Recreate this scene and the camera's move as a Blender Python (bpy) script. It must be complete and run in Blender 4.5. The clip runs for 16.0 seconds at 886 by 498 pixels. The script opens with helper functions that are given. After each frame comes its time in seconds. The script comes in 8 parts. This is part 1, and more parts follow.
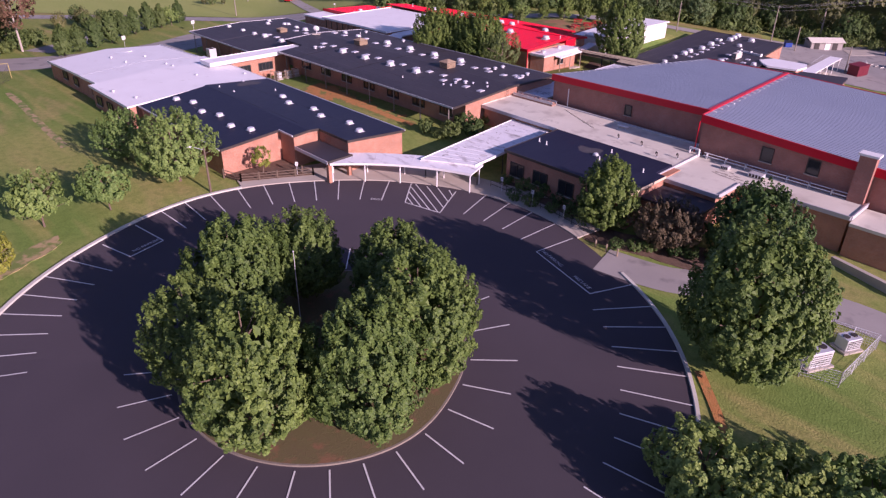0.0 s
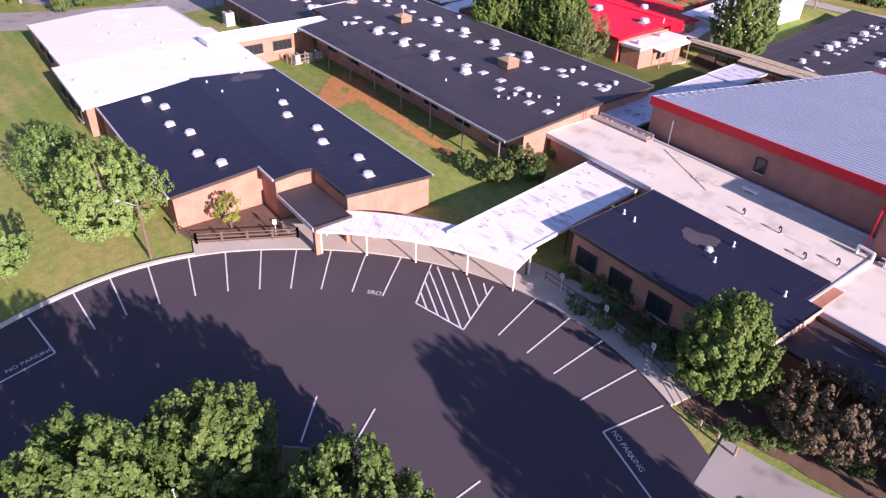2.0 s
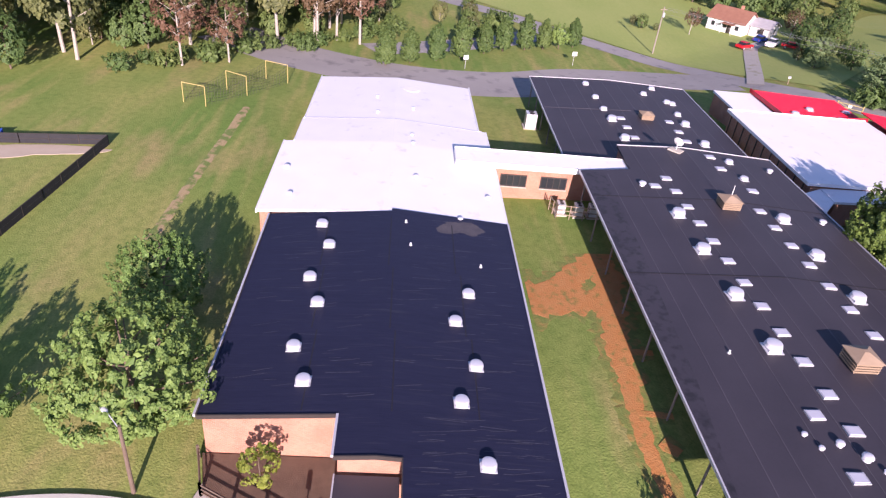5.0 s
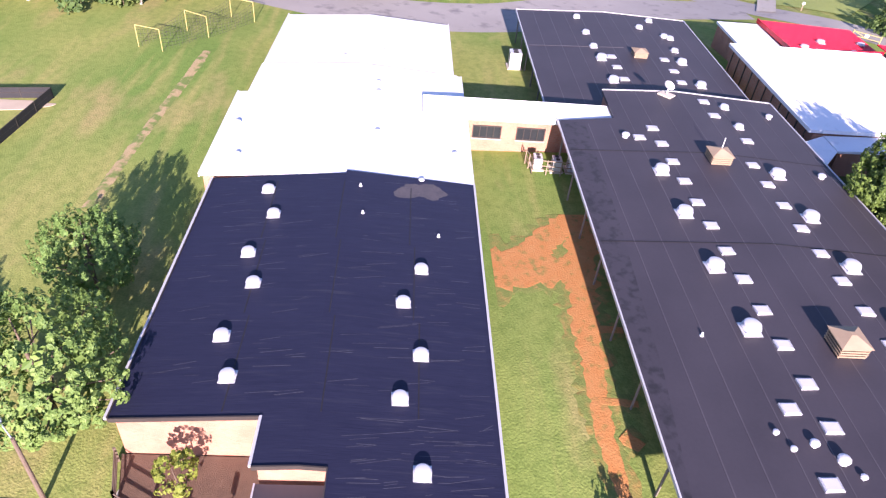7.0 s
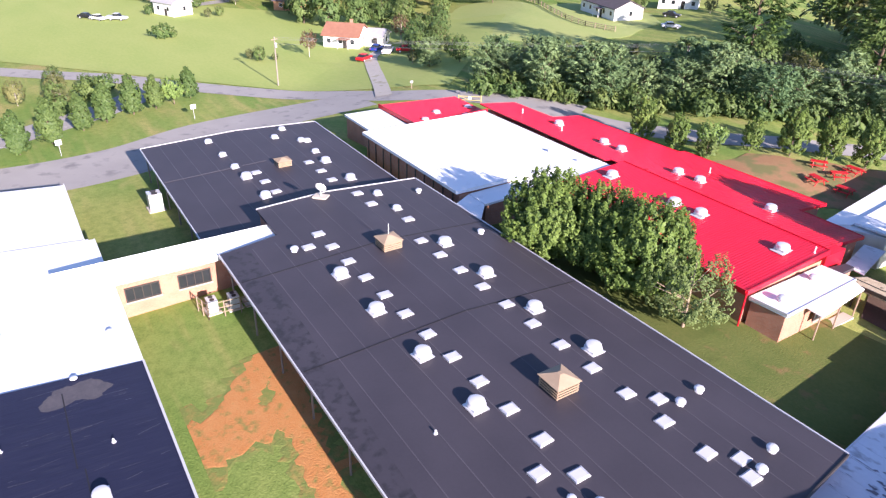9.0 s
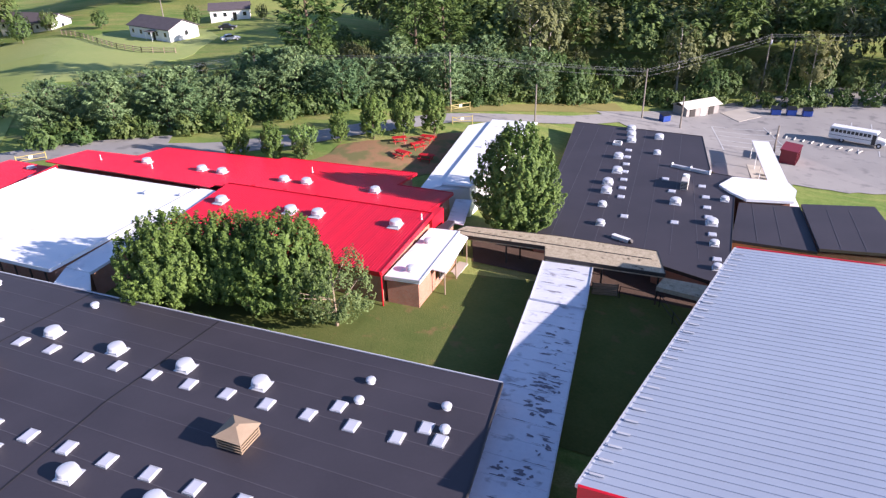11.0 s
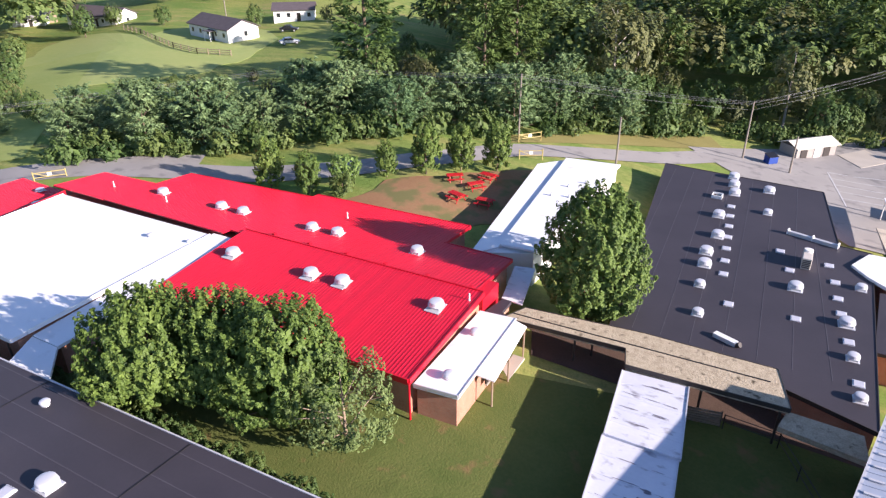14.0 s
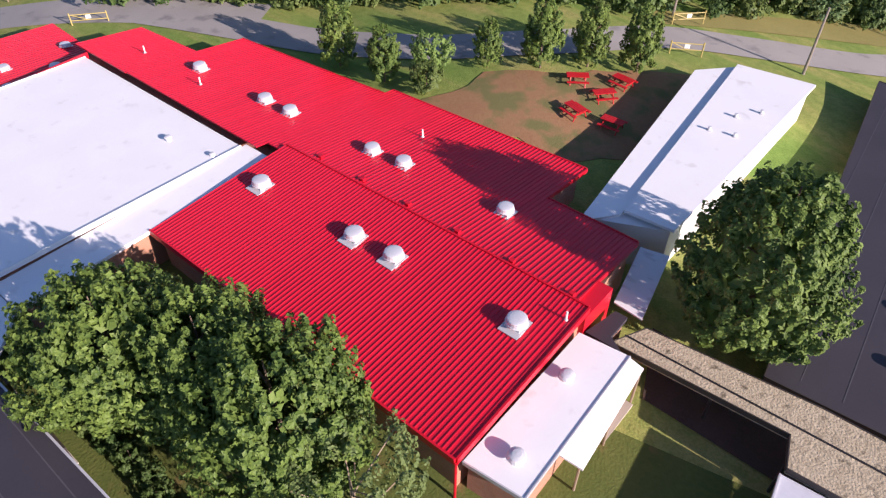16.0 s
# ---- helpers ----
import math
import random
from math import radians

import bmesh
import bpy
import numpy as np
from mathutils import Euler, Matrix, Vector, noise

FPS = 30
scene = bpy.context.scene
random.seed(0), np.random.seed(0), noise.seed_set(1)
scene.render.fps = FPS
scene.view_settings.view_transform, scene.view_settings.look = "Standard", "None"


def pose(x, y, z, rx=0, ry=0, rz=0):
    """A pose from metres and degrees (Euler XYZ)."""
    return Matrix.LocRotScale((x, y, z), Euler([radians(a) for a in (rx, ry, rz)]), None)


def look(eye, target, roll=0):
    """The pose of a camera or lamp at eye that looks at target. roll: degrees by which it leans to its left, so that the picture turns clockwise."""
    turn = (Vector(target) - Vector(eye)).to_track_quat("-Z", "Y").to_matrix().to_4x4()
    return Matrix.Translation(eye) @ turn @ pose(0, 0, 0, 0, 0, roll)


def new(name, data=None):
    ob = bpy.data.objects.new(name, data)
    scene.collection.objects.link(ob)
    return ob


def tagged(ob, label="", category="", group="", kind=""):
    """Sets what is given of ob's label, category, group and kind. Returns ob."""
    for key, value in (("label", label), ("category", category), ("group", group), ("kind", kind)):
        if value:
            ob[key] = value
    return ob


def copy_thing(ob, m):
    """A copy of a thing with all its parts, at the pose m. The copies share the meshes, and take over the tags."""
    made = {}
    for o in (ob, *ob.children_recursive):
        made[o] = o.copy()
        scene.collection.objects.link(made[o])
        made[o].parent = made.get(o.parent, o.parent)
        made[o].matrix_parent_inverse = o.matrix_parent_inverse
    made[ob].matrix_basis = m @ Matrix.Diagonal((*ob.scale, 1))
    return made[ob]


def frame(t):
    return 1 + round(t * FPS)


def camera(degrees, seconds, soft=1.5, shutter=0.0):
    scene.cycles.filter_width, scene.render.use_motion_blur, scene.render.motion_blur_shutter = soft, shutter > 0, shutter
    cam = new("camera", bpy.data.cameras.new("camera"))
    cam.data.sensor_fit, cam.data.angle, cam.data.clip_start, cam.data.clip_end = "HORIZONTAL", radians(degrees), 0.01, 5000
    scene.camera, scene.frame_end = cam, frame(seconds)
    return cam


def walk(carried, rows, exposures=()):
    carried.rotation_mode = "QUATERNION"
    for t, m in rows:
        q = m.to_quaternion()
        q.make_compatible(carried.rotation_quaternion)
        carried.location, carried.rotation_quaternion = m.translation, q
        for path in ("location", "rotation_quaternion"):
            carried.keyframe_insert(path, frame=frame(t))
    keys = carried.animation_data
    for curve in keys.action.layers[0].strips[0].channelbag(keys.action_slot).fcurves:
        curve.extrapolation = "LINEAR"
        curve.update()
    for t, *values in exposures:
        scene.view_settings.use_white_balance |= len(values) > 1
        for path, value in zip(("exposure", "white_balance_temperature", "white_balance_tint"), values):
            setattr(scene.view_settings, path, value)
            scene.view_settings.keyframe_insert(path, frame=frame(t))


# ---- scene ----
cam = camera(66.4, 16.0, 1.3)
PATH = [
    (0, (4.599, 1.745, 30.639), (4.508, 3.492, 29.672), 0.8),
    (0.5, (4.754, 8.401, 31.118), (4.669, 10.058, 30.002), 0.8),
    (1, (5.02, 15.471, 30.994), (4.936, 17.126, 29.874), 0.6),
    (1.5, (5.327, 22.122, 30.892), (5.244, 23.777, 29.771), 0.6),
    (2, (5.232, 29.337, 31.152), (4.961, 30.967, 30.025), 1.8),
    (2.5, (5.453, 35.918, 31.244), (4.964, 37.495, 30.115), 2.6),
    (3, (5.182, 42.53, 31.29), (4.682, 44.105, 30.164), 2.7),
    (3.5, (4.537, 48.437, 31.803), (3.937, 50.037, 30.764), 2.9),
    (4, (3.72, 54.066, 31.844), (2.918, 55.634, 30.896), 3.7),
    (4.2, (3.232, 55.822, 31.834), (2.33, 57.334, 30.885), 4.3),
    (6.5, (1.28, 66.25, 32.532), (0.102, 67.257, 31.269), 7.1),
    (7, (1.139, 67.569, 32.411), (0.089, 68.731, 31.167), 5.8),
    (7.5, (1.098, 68.648, 32.141), (0.272, 69.997, 30.916), 4.3),
    (8, (0.487, 69.906, 31.642), (-0.038, 71.41, 30.433), 2.9),
    (8.5, (0.107, 70.909, 31.55), (-0.304, 72.451, 30.343), 2.4),
    (9, (0.199, 72.248, 32.061), (-0.222, 73.951, 31.101), 1.6),
    (9.5, (0.38, 72.894, 32.001), (-0.016, 74.645, 31.12), 1.3),
    (10, (0.788, 73.255, 31.946), (0.782, 75.048, 31.061), -0.2),
    (10.2, (0.682, 73.419, 31.998), (0.906, 75.191, 31.099), -0.9),
    (12.3, (1.614, 76.467, 32.431), (2.336, 78.082, 31.499), -1.7),
    (12.5, (2.131, 77.31, 32.454), (2.854, 78.924, 31.519), -1.7),
    (13, (3.344, 80.53, 32.195), (3.994, 82.175, 31.262), -1.2),
    (13.5, (4.749, 83.941, 32.185), (5.24, 85.64, 31.251), -0.7),
    (14, (6.42, 87.896, 31.994), (6.848, 89.613, 31.061), -0.5),
    (14.5, (7.719, 92.032, 31.942), (8.031, 93.773, 31.008), -0.1),
    (14.7, (8.148, 93.827, 31.849), (8.392, 95.576, 30.91), 0.5),
    (15, (9.098, 96.305, 31.178), (9.251, 97.987, 30.106), 0.2),
    (15.5, (10.145, 101.303, 31.232), (10.251, 102.776, 29.883), 0.5),
    (16, (11.007, 106.39, 31.171), (11.094, 107.864, 29.822), 0.5),
]
# seconds, stops, kelvin, tint
EXPOSURES = [(0, 0.32, 6470, 60), (1, 0.8, 6470, 52), (2, 1.01, 6470, 46), (2.5, 0.85, 6370, 46), (3, 0.72, 6490, 46), (4, 0.78, 6500, 42), (6.5, 1.35, 6370, 40), (7.5, 1.64, 6370, 38), (8.5, 1.60, 6370, 34), (9, 1.51, 6320, 29), (9.5, 1.31, 6270, 27), (10.2, 1.06, 6170, 28), (12.5, 1.33, 6420, 24), (14.5, 0.92, 6490, 25), (15, 0.66, 6600, 30), (15.5, 0.62, 6600, 31), (16, 0.74, 6580, 28)]
walk(cam, [(t, look(eye, target, roll)) for t, eye, target, roll in PATH], EXPOSURES)

# ---- world, sun ----
SUN_EL, SUN_AZ = 19.5, -42.0
to_sun = Vector((math.cos(radians(SUN_EL)) * math.cos(radians(SUN_AZ)), math.cos(radians(SUN_EL)) * math.sin(radians(SUN_AZ)), math.sin(radians(SUN_EL))))
world = bpy.data.worlds.new("sky")
scene.world = world
world.use_nodes = True
wn = world.node_tree.nodes
sky = wn.new("ShaderNodeTexSky")
sky.sky_type, sky.sun_disc = "NISHITA", False
sky.ozone_density, sky.dust_density = 4.0, 0.5
sky.sun_elevation, sky.sun_rotation = radians(SUN_EL), radians(90 - SUN_AZ)
world.node_tree.links.new(sky.outputs[0], wn["Background"].inputs[0])
wn["Background"].inputs[1].default_value = 0.092
sun = new("sun", bpy.data.lights.new("sun", "SUN"))
sun.data.energy, sun.data.angle, sun.data.color = 5.0, radians(0.53), (1.0, 0.93, 0.82)
sun.matrix_world = look(to_sun * 300, (0, 0, 0))


# ---- materials ----
def material(name, a, b=None, scale=1.0, rough=0.8, bump=0.0, bump_scale=None, metal=0.0, fine=8.0, fine_amount=0.35, random_amount=0.0, spec=0.4, stretch=(1, 1, 1), speck=None):
    """A noise-mixed surface: colours a and b blend in large patches, with finer grain over them."""
    m = bpy.data.materials.new(name)
    m.use_nodes = True
    n, ln = m.node_tree.nodes, m.node_tree.links
    out = n["Principled BSDF"]
    out.inputs["Roughness"].default_value = rough
    out.inputs["Metallic"].default_value = metal
    out.inputs["Specular IOR Level"].default_value = spec
    b = b or tuple(c * 0.8 for c in a)
    geo = n.new("ShaderNodeNewGeometry")
    turned = n.new("ShaderNodeMapping")
    turned.inputs["Rotation"].default_value = (0, 0, radians(43))
    ln.new(geo.outputs["Position"], turned.inputs["Vector"])
    mp = n.new("ShaderNodeMapping")
    mp.inputs["Scale"].default_value = stretch
    ln.new(turned.outputs[0], mp.inputs["Vector"])
    big = n.new("ShaderNodeTexNoise")
    big.inputs["Scale"].default_value, big.inputs["Detail"].default_value = scale, 4
    small = n.new("ShaderNodeTexNoise")
    small.inputs["Scale"].default_value, small.inputs["Detail"].default_value = scale * fine, 3
    ln.new(mp.outputs[0], big.inputs["Vector"])
    ln.new(mp.outputs[0], small.inputs["Vector"])
    mix = n.new("ShaderNodeMath")
    mix.operation = "MULTIPLY_ADD"
    ln.new(small.outputs["Fac"], mix.inputs[0])
    mix.inputs[1].default_value = fine_amount
    off = n.new("ShaderNodeMath")
    off.operation = "MULTIPLY_ADD"
    ln.new(big.outputs["Fac"], off.inputs[0])
    off.inputs[1].default_value, off.inputs[2].default_value = 1.6 - fine_amount, -0.3
    ln.new(off.outputs[0], mix.inputs[2])
    col = n.new("ShaderNodeMix")
    col.data_type, col.clamp_factor = "RGBA", True
    col.inputs["A"].default_value, col.inputs["B"].default_value = (*a, 1), (*b, 1)
    ln.new(mix.outputs[0], col.inputs["Factor"])
    last = col.outputs["Result"]
    if speck:
        spots = n.new("ShaderNodeTexNoise")
        spots.inputs["Scale"].default_value, spots.inputs["Detail"].default_value = speck[1], 5
        ln.new(mp.outputs[0], spots.inputs["Vector"])
        mr = n.new("ShaderNodeMapRange")
        mr.inputs["From Min"].default_value, mr.inputs["From Max"].default_value = speck[2], speck[3]
        ln.new(spots.outputs["Fac"], mr.inputs["Value"])
        over = n.new("ShaderNodeMix")
        over.data_type, over.clamp_factor = "RGBA", True
        over.inputs["B"].default_value = (*speck[0], 1)
        ln.new(mr.outputs["Result"], over.inputs["Factor"])
        ln.new(last, over.inputs["A"])
        last = over.outputs["Result"]
    if random_amount:
        info = n.new("ShaderNodeObjectInfo")
        hsv = n.new("ShaderNodeHueSaturation")
        val = n.new("ShaderNodeMath")
        val.operation = "MULTIPLY_ADD"
        ln.new(info.outputs["Random"], val.inputs[0])
        val.inputs[1].default_value, val.inputs[2].default_value = random_amount, 1 - random_amount / 2
        ln.new(val.outputs[0], hsv.inputs["Value"])
        ln.new(last, hsv.inputs["Color"])
        last = hsv.outputs["Color"]
    ln.new(last, out.inputs["Base Color"])
    if bump:
        bp = n.new("ShaderNodeBump")
        bp.inputs["Strength"].default_value, bp.inputs["Distance"].default_value = bump, 0.05
        bn = n.new("ShaderNodeTexNoise")
        bn.inputs["Scale"].default_value, bn.inputs["Detail"].default_value = bump_scale or scale * fine, 3
        ln.new(mp.outputs[0], bn.inputs["Vector"])
        ln.new(bn.outputs["Fac"], bp.inputs["Height"])
        ln.new(bp.outputs[0], out.inputs["Normal"])
    return m


def leaf_material(name, a, b, spread=0.35, drift=0.04):
    """Foliage: colour varies leaf by leaf and tree by tree, with light passing through."""
    m = bpy.data.materials.new(name)
    m.use_nodes = True
    n, ln = m.node_tree.nodes, m.node_tree.links
    out = n["Principled BSDF"]
    out.inputs["Roughness"].default_value = 0.55
    out.inputs["Specular IOR Level"].default_value = 0.25
    geo, info = n.new("ShaderNodeNewGeometry"), n.new("ShaderNodeObjectInfo")
    big = n.new("ShaderNodeTexNoise")
    big.inputs["Scale"].default_value = 0.45
    ln.new(geo.outputs["Position"], big.inputs["Vector"])
    add = n.new("ShaderNodeMath")
    add.operation = "MULTIPLY_ADD"
    ln.new(geo.outputs["Random Per Island"], add.inputs[0])
    add.inputs[1].default_value = 0.55
    half = n.new("ShaderNodeMath")
    half.operation = "MULTIPLY_ADD"
    ln.new(big.outputs["Fac"], half.inputs[0])
    half.inputs[1].default_value, half.inputs[2].default_value = 0.9, -0.2
    ln.new(half.outputs[0], add.inputs[2])
    col = n.new("ShaderNodeMix")
    col.data_type, col.clamp_factor = "RGBA", True
    col.inputs["A"].default_value, col.inputs["B"].default_value = (*a, 1), (*b, 1)
    ln.new(add.outputs[0], col.inputs["Factor"])
    hsv = n.new("ShaderNodeHueSaturation")
    val = n.new("ShaderNodeMath")
    val.operation = "MULTIPLY_ADD"
    ln.new(info.outputs["Random"], val.inputs[0])
    val.inputs[1].default_value, val.inputs[2].default_value = spread, 1 - spread / 2
    ln.new(val.outputs[0], hsv.inputs["Value"])
    hue = n.new("ShaderNodeMath")
    hue.operation = "MULTIPLY_ADD"
    ln.new(info.outputs["Random"], hue.inputs[0])
    hue.inputs[1].default_value, hue.inputs[2].default_value = -drift, 0.5 + drift / 2
    ln.new(hue.outputs[0], hsv.inputs["Hue"])
    ln.new(col.outputs["Result"], hsv.inputs["Color"])
    ln.new(hsv.outputs["Color"], out.inputs["Base Color"])
    tr = n.new("ShaderNodeBsdfTranslucent")
    ln.new(hsv.outputs["Color"], tr.inputs["Color"])
    ms = n.new("ShaderNodeMixShader")
    ms.inputs[0].default_value = 0.22
    ln.new(out.outputs[0], ms.inputs[1])
    ln.new(tr.outputs[0], ms.inputs[2])
    ln.new(ms.outputs[0], n["Material Output"].inputs["Surface"])
    return m


def brick_material(name, a, b, mortar):
    m = bpy.data.materials.new(name)
    m.use_nodes = True
    n, ln = m.node_tree.nodes, m.node_tree.links
    out = n["Principled BSDF"]
    out.inputs["Roughness"].default_value = 0.9
    geo = n.new("ShaderNodeNewGeometry")
    mp = n.new("ShaderNodeMapping")
    mp.inputs["Rotation"].default_value = (0, 0, radians(43))
    ln.new(geo.outputs["Position"], mp.inputs["Vector"])
    sep = n.new("ShaderNodeSeparateXYZ")
    ln.new(mp.outputs[0], sep.inputs[0])
    add = n.new("ShaderNodeMath")
    ln.new(sep.outputs["X"], add.inputs[0])
    ln.new(sep.outputs["Y"], add.inputs[1])
    com = n.new("ShaderNodeCombineXYZ")
    ln.new(add.outputs[0], com.inputs["X"])
    ln.new(sep.outputs["Z"], com.inputs["Y"])
    br = n.new("ShaderNodeTexBrick")
    br.inputs["Color1"].default_value, br.inputs["Color2"].default_value, br.inputs["Mortar"].default_value = (*a, 1), (*b, 1), (*mortar, 1)
    br.inputs["Scale"].default_value = 1.0
    br.inputs["Brick Width"].default_value, br.inputs["Row Height"].default_value, br.inputs["Mortar Size"].default_value = 0.215, 0.075, 0.008
    ln.new(com.outputs[0], br.inputs["Vector"])
    no = n.new("ShaderNodeTexNoise")
    no.inputs["Scale"].default_value, no.inputs["Detail"].default_value = 0.7, 5
    ln.new(geo.outputs["Position"], no.inputs["Vector"])
    hsv = n.new("ShaderNodeHueSaturation")
    val = n.new("ShaderNodeMath")
    val.operation = "MULTIPLY_ADD"
    ln.new(no.outputs["Fac"], val.inputs[0])
    val.inputs[1].default_value, val.inputs[2].default_value = 0.7, 0.62
    ln.new(val.outputs[0], hsv.inputs["Value"])
    ln.new(br.outputs["Color"], hsv.inputs["Color"])
    ln.new(hsv.outputs["Color"], out.inputs["Base Color"])
    return m




def grass_material():
    """Mown lawn: green and dry drifts, mower streaks along the wings, tufts and clover."""
    m = bpy.data.materials.new("grass")
    m.use_nodes = True
    n, ln = m.node_tree.nodes, m.node_tree.links
    out = n["Principled BSDF"]
    out.inputs["Roughness"].default_value, out.inputs["Specular IOR Level"].default_value = 0.95, 0.1
    geo = n.new("ShaderNodeNewGeometry")
    mp = n.new("ShaderNodeMapping")
    mp.inputs["Rotation"].default_value = (0, 0, radians(43))
    ln.new(geo.outputs["Position"], mp.inputs["Vector"])

    def noise_map(scale, stretch, lo, hi, detail=4.0):
        sc = n.new("ShaderNodeMapping")
        sc.inputs["Scale"].default_value = stretch
        ln.new(mp.outputs[0], sc.inputs["Vector"])
        tx = n.new("ShaderNodeTexNoise")
        tx.inputs["Scale"].default_value, tx.inputs["Detail"].default_value = scale, detail
        ln.new(sc.outputs[0], tx.inputs["Vector"])
        mr = n.new("ShaderNodeMapRange")
        mr.inputs["From Min"].default_value, mr.inputs["From Max"].default_value = lo, hi
        ln.new(tx.outputs["Fac"], mr.inputs["Value"])
        return mr.outputs["Result"]

    def blend(fac, a, b, amount=1.0):
        mx = n.new("ShaderNodeMix")
        mx.data_type, mx.clamp_factor = "RGBA", True
        if amount != 1.0:
            k = n.new("ShaderNodeMath")
            k.operation = "MULTIPLY"
            ln.new(fac, k.inputs[0])
            k.inputs[1].default_value = amount
            fac = k.outputs[0]
        ln.new(fac, mx.inputs["Factor"])
        for key, c in (("A", a), ("B", b)):
            if isinstance(c, tuple):
                mx.inputs[key].default_value = (*c, 1)
            else:
                ln.new(c, mx.inputs[key])
        return mx.outputs["Result"]
    col = blend(noise_map(0.05, (0.7, 1.2, 1), 0.40, 0.60), (0.165, 0.262, 0.060), (0.30, 0.33, 0.095))
    col = blend(noise_map(0.5, (0.12, 1, 1), 0.5, 0.72), col, (0.39, 0.35, 0.125), 0.8)
    col = blend(noise_map(0.16, (0.5, 1.3, 1), 0.56, 0.74), col, (0.44, 0.33, 0.15), 0.75)
    col = blend(noise_map(1.3, (1, 1, 1), 0.42, 0.7), col, (0.085, 0.150, 0.030), 0.36)
    col = blend(noise_map(6.0, (1, 1, 1), 0.4, 0.7, 2.0), col, (0.070, 0.120, 0.024), 0.32)
    ln.new(col, out.inputs["Base Color"])
    bp = n.new("ShaderNodeBump")
    bp.inputs["Strength"].default_value, bp.inputs["Distance"].default_value = 0.6, 0.05
    ln.new(noise_map(7.0, (1, 1, 1), 0.2, 0.8, 3.0), bp.inputs["Height"])
    ln.new(bp.outputs[0], out.inputs["Normal"])
    return m


GRASS = grass_material()
ASPHALT = material("asphalt", (0.055, 0.046, 0.056), (0.073, 0.060, 0.071), 0.16, 0.85, 0.25, 25, fine=60, fine_amount=0.4)
OLD_ASPHALT = material("old_asphalt", (0.27, 0.255, 0.24), (0.36, 0.34, 0.315), 0.2, 0.9, 0.2, 20, fine=40, speck=((0.20, 0.19, 0.185), 0.5, 0.56, 0.72))
CONCRETE = material("concrete", (0.40, 0.36, 0.30), (0.52, 0.47, 0.40), 0.4, 0.9, 0.15, 15, fine=20)
KERB = material("kerb_concrete", (0.50, 0.48, 0.42), (0.68, 0.66, 0.58), 0.8, 0.85, 0.1, fine=12)
LINE_PAINT = material("line_paint", (0.72, 0.72, 0.72), (0.52, 0.52, 0.52), 3.0, 0.7, fine=8, fine_amount=0.7)
DIRT = material("red_clay", (0.46, 0.165, 0.040), (0.52, 0.27, 0.10), 1.1, 0.95, 0.9, 8, fine=10, fine_amount=0.8, speck=((0.20, 0.19, 0.05), 1.8, 0.54, 0.74))
WORN_SOIL = material("worn_soil", (0.36, 0.26, 0.12), (0.44, 0.34, 0.18), 1.1, 0.95, 0.9, 8, fine=10, fine_amount=0.7, speck=((0.15, 0.21, 0.05), 0.9, 0.44, 0.56))
MULCH = material("mulch", (0.105, 0.066, 0.046), (0.18, 0.115, 0.078), 1.5, 0.95, 0.8, 20, fine=10)
BRICK = brick_material("red_brick", (0.47, 0.205, 0.125), (0.40, 0.165, 0.10), (0.42, 0.30, 0.23))
BRICK_DARK = brick_material("gym_brick", (0.40, 0.17, 0.125), (0.34, 0.135, 0.10), (0.33, 0.22, 0.18))
BUFF = material("buff_block", (0.60, 0.46, 0.33), (0.68, 0.54, 0.40), 0.8, 0.9)
NAVY_ROOF = material("navy_membrane", (0.010, 0.011, 0.029), (0.024, 0.026, 0.054), 0.5, 0.55, 0.25, 2.2, fine=6, fine_amount=0.9, stretch=(7.0, 0.35, 1), speck=((0.034, 0.036, 0.056), 0.9, 0.60, 0.78), spec=0.25)
DARK_ROOF = material("dark_membrane", (0.033, 0.029, 0.037), (0.054, 0.047, 0.058), 0.25, 0.62, 0.08, 6, fine=20, spec=0.45)
WHITE_ROOF = material("white_membrane", (0.79, 0.79, 0.80), (0.87, 0.87, 0.88), 0.3, 0.6, 0.05, 4, fine=15, speck=((0.66, 0.65, 0.64), 0.7, 0.62, 0.78))
CREAM_ROOF = material("cream_membrane", (0.60, 0.57, 0.48), (0.75, 0.715, 0.615), 0.35, 0.7, 0.05, 5, fine=12, speck=((0.44, 0.40, 0.33), 0.4, 0.56, 0.78))
METAL_WHITE = material("weathered_white_metal", (0.73, 0.73, 0.75), (0.84, 0.84, 0.86), 0.5, 0.5, 0, fine=14, stretch=(0.6, 1.4, 1), speck=((0.40, 0.38, 0.38), 0.8, 0.54, 0.72))
GREY_METAL = material("grey_standing_seam", (0.415, 0.460, 0.540), (0.475, 0.525, 0.605), 0.2, 0.4, 0, fine=20, metal=0.35)
RED_METAL = material("red_standing_seam", (0.66, 0.014, 0.038), (0.56, 0.011, 0.033), 0.15, 0.36, 0, fine=20, random_amount=0.12, spec=0.5)
RED_TRIM = material("red_trim", (0.64, 0.010, 0.026), (0.56, 0.009, 0.022), 0.4, 0.4)
WHITE_PAINT = material("white_paint", (0.74, 0.74, 0.73), (0.82, 0.82, 0.81), 0.8, 0.5)
GALV = material("galvanised", (0.62, 0.63, 0.65), (0.74, 0.75, 0.77), 1.5, 0.38, 0, metal=0.35)
GLASS = material("dark_glass", (0.018, 0.022, 0.026), (0.03, 0.034, 0.038), 0.6, 0.08, spec=0.6)
DARK_TRIM = material("dark_bronze", (0.04, 0.034, 0.03), (0.06, 0.05, 0.045), 1, 0.5)
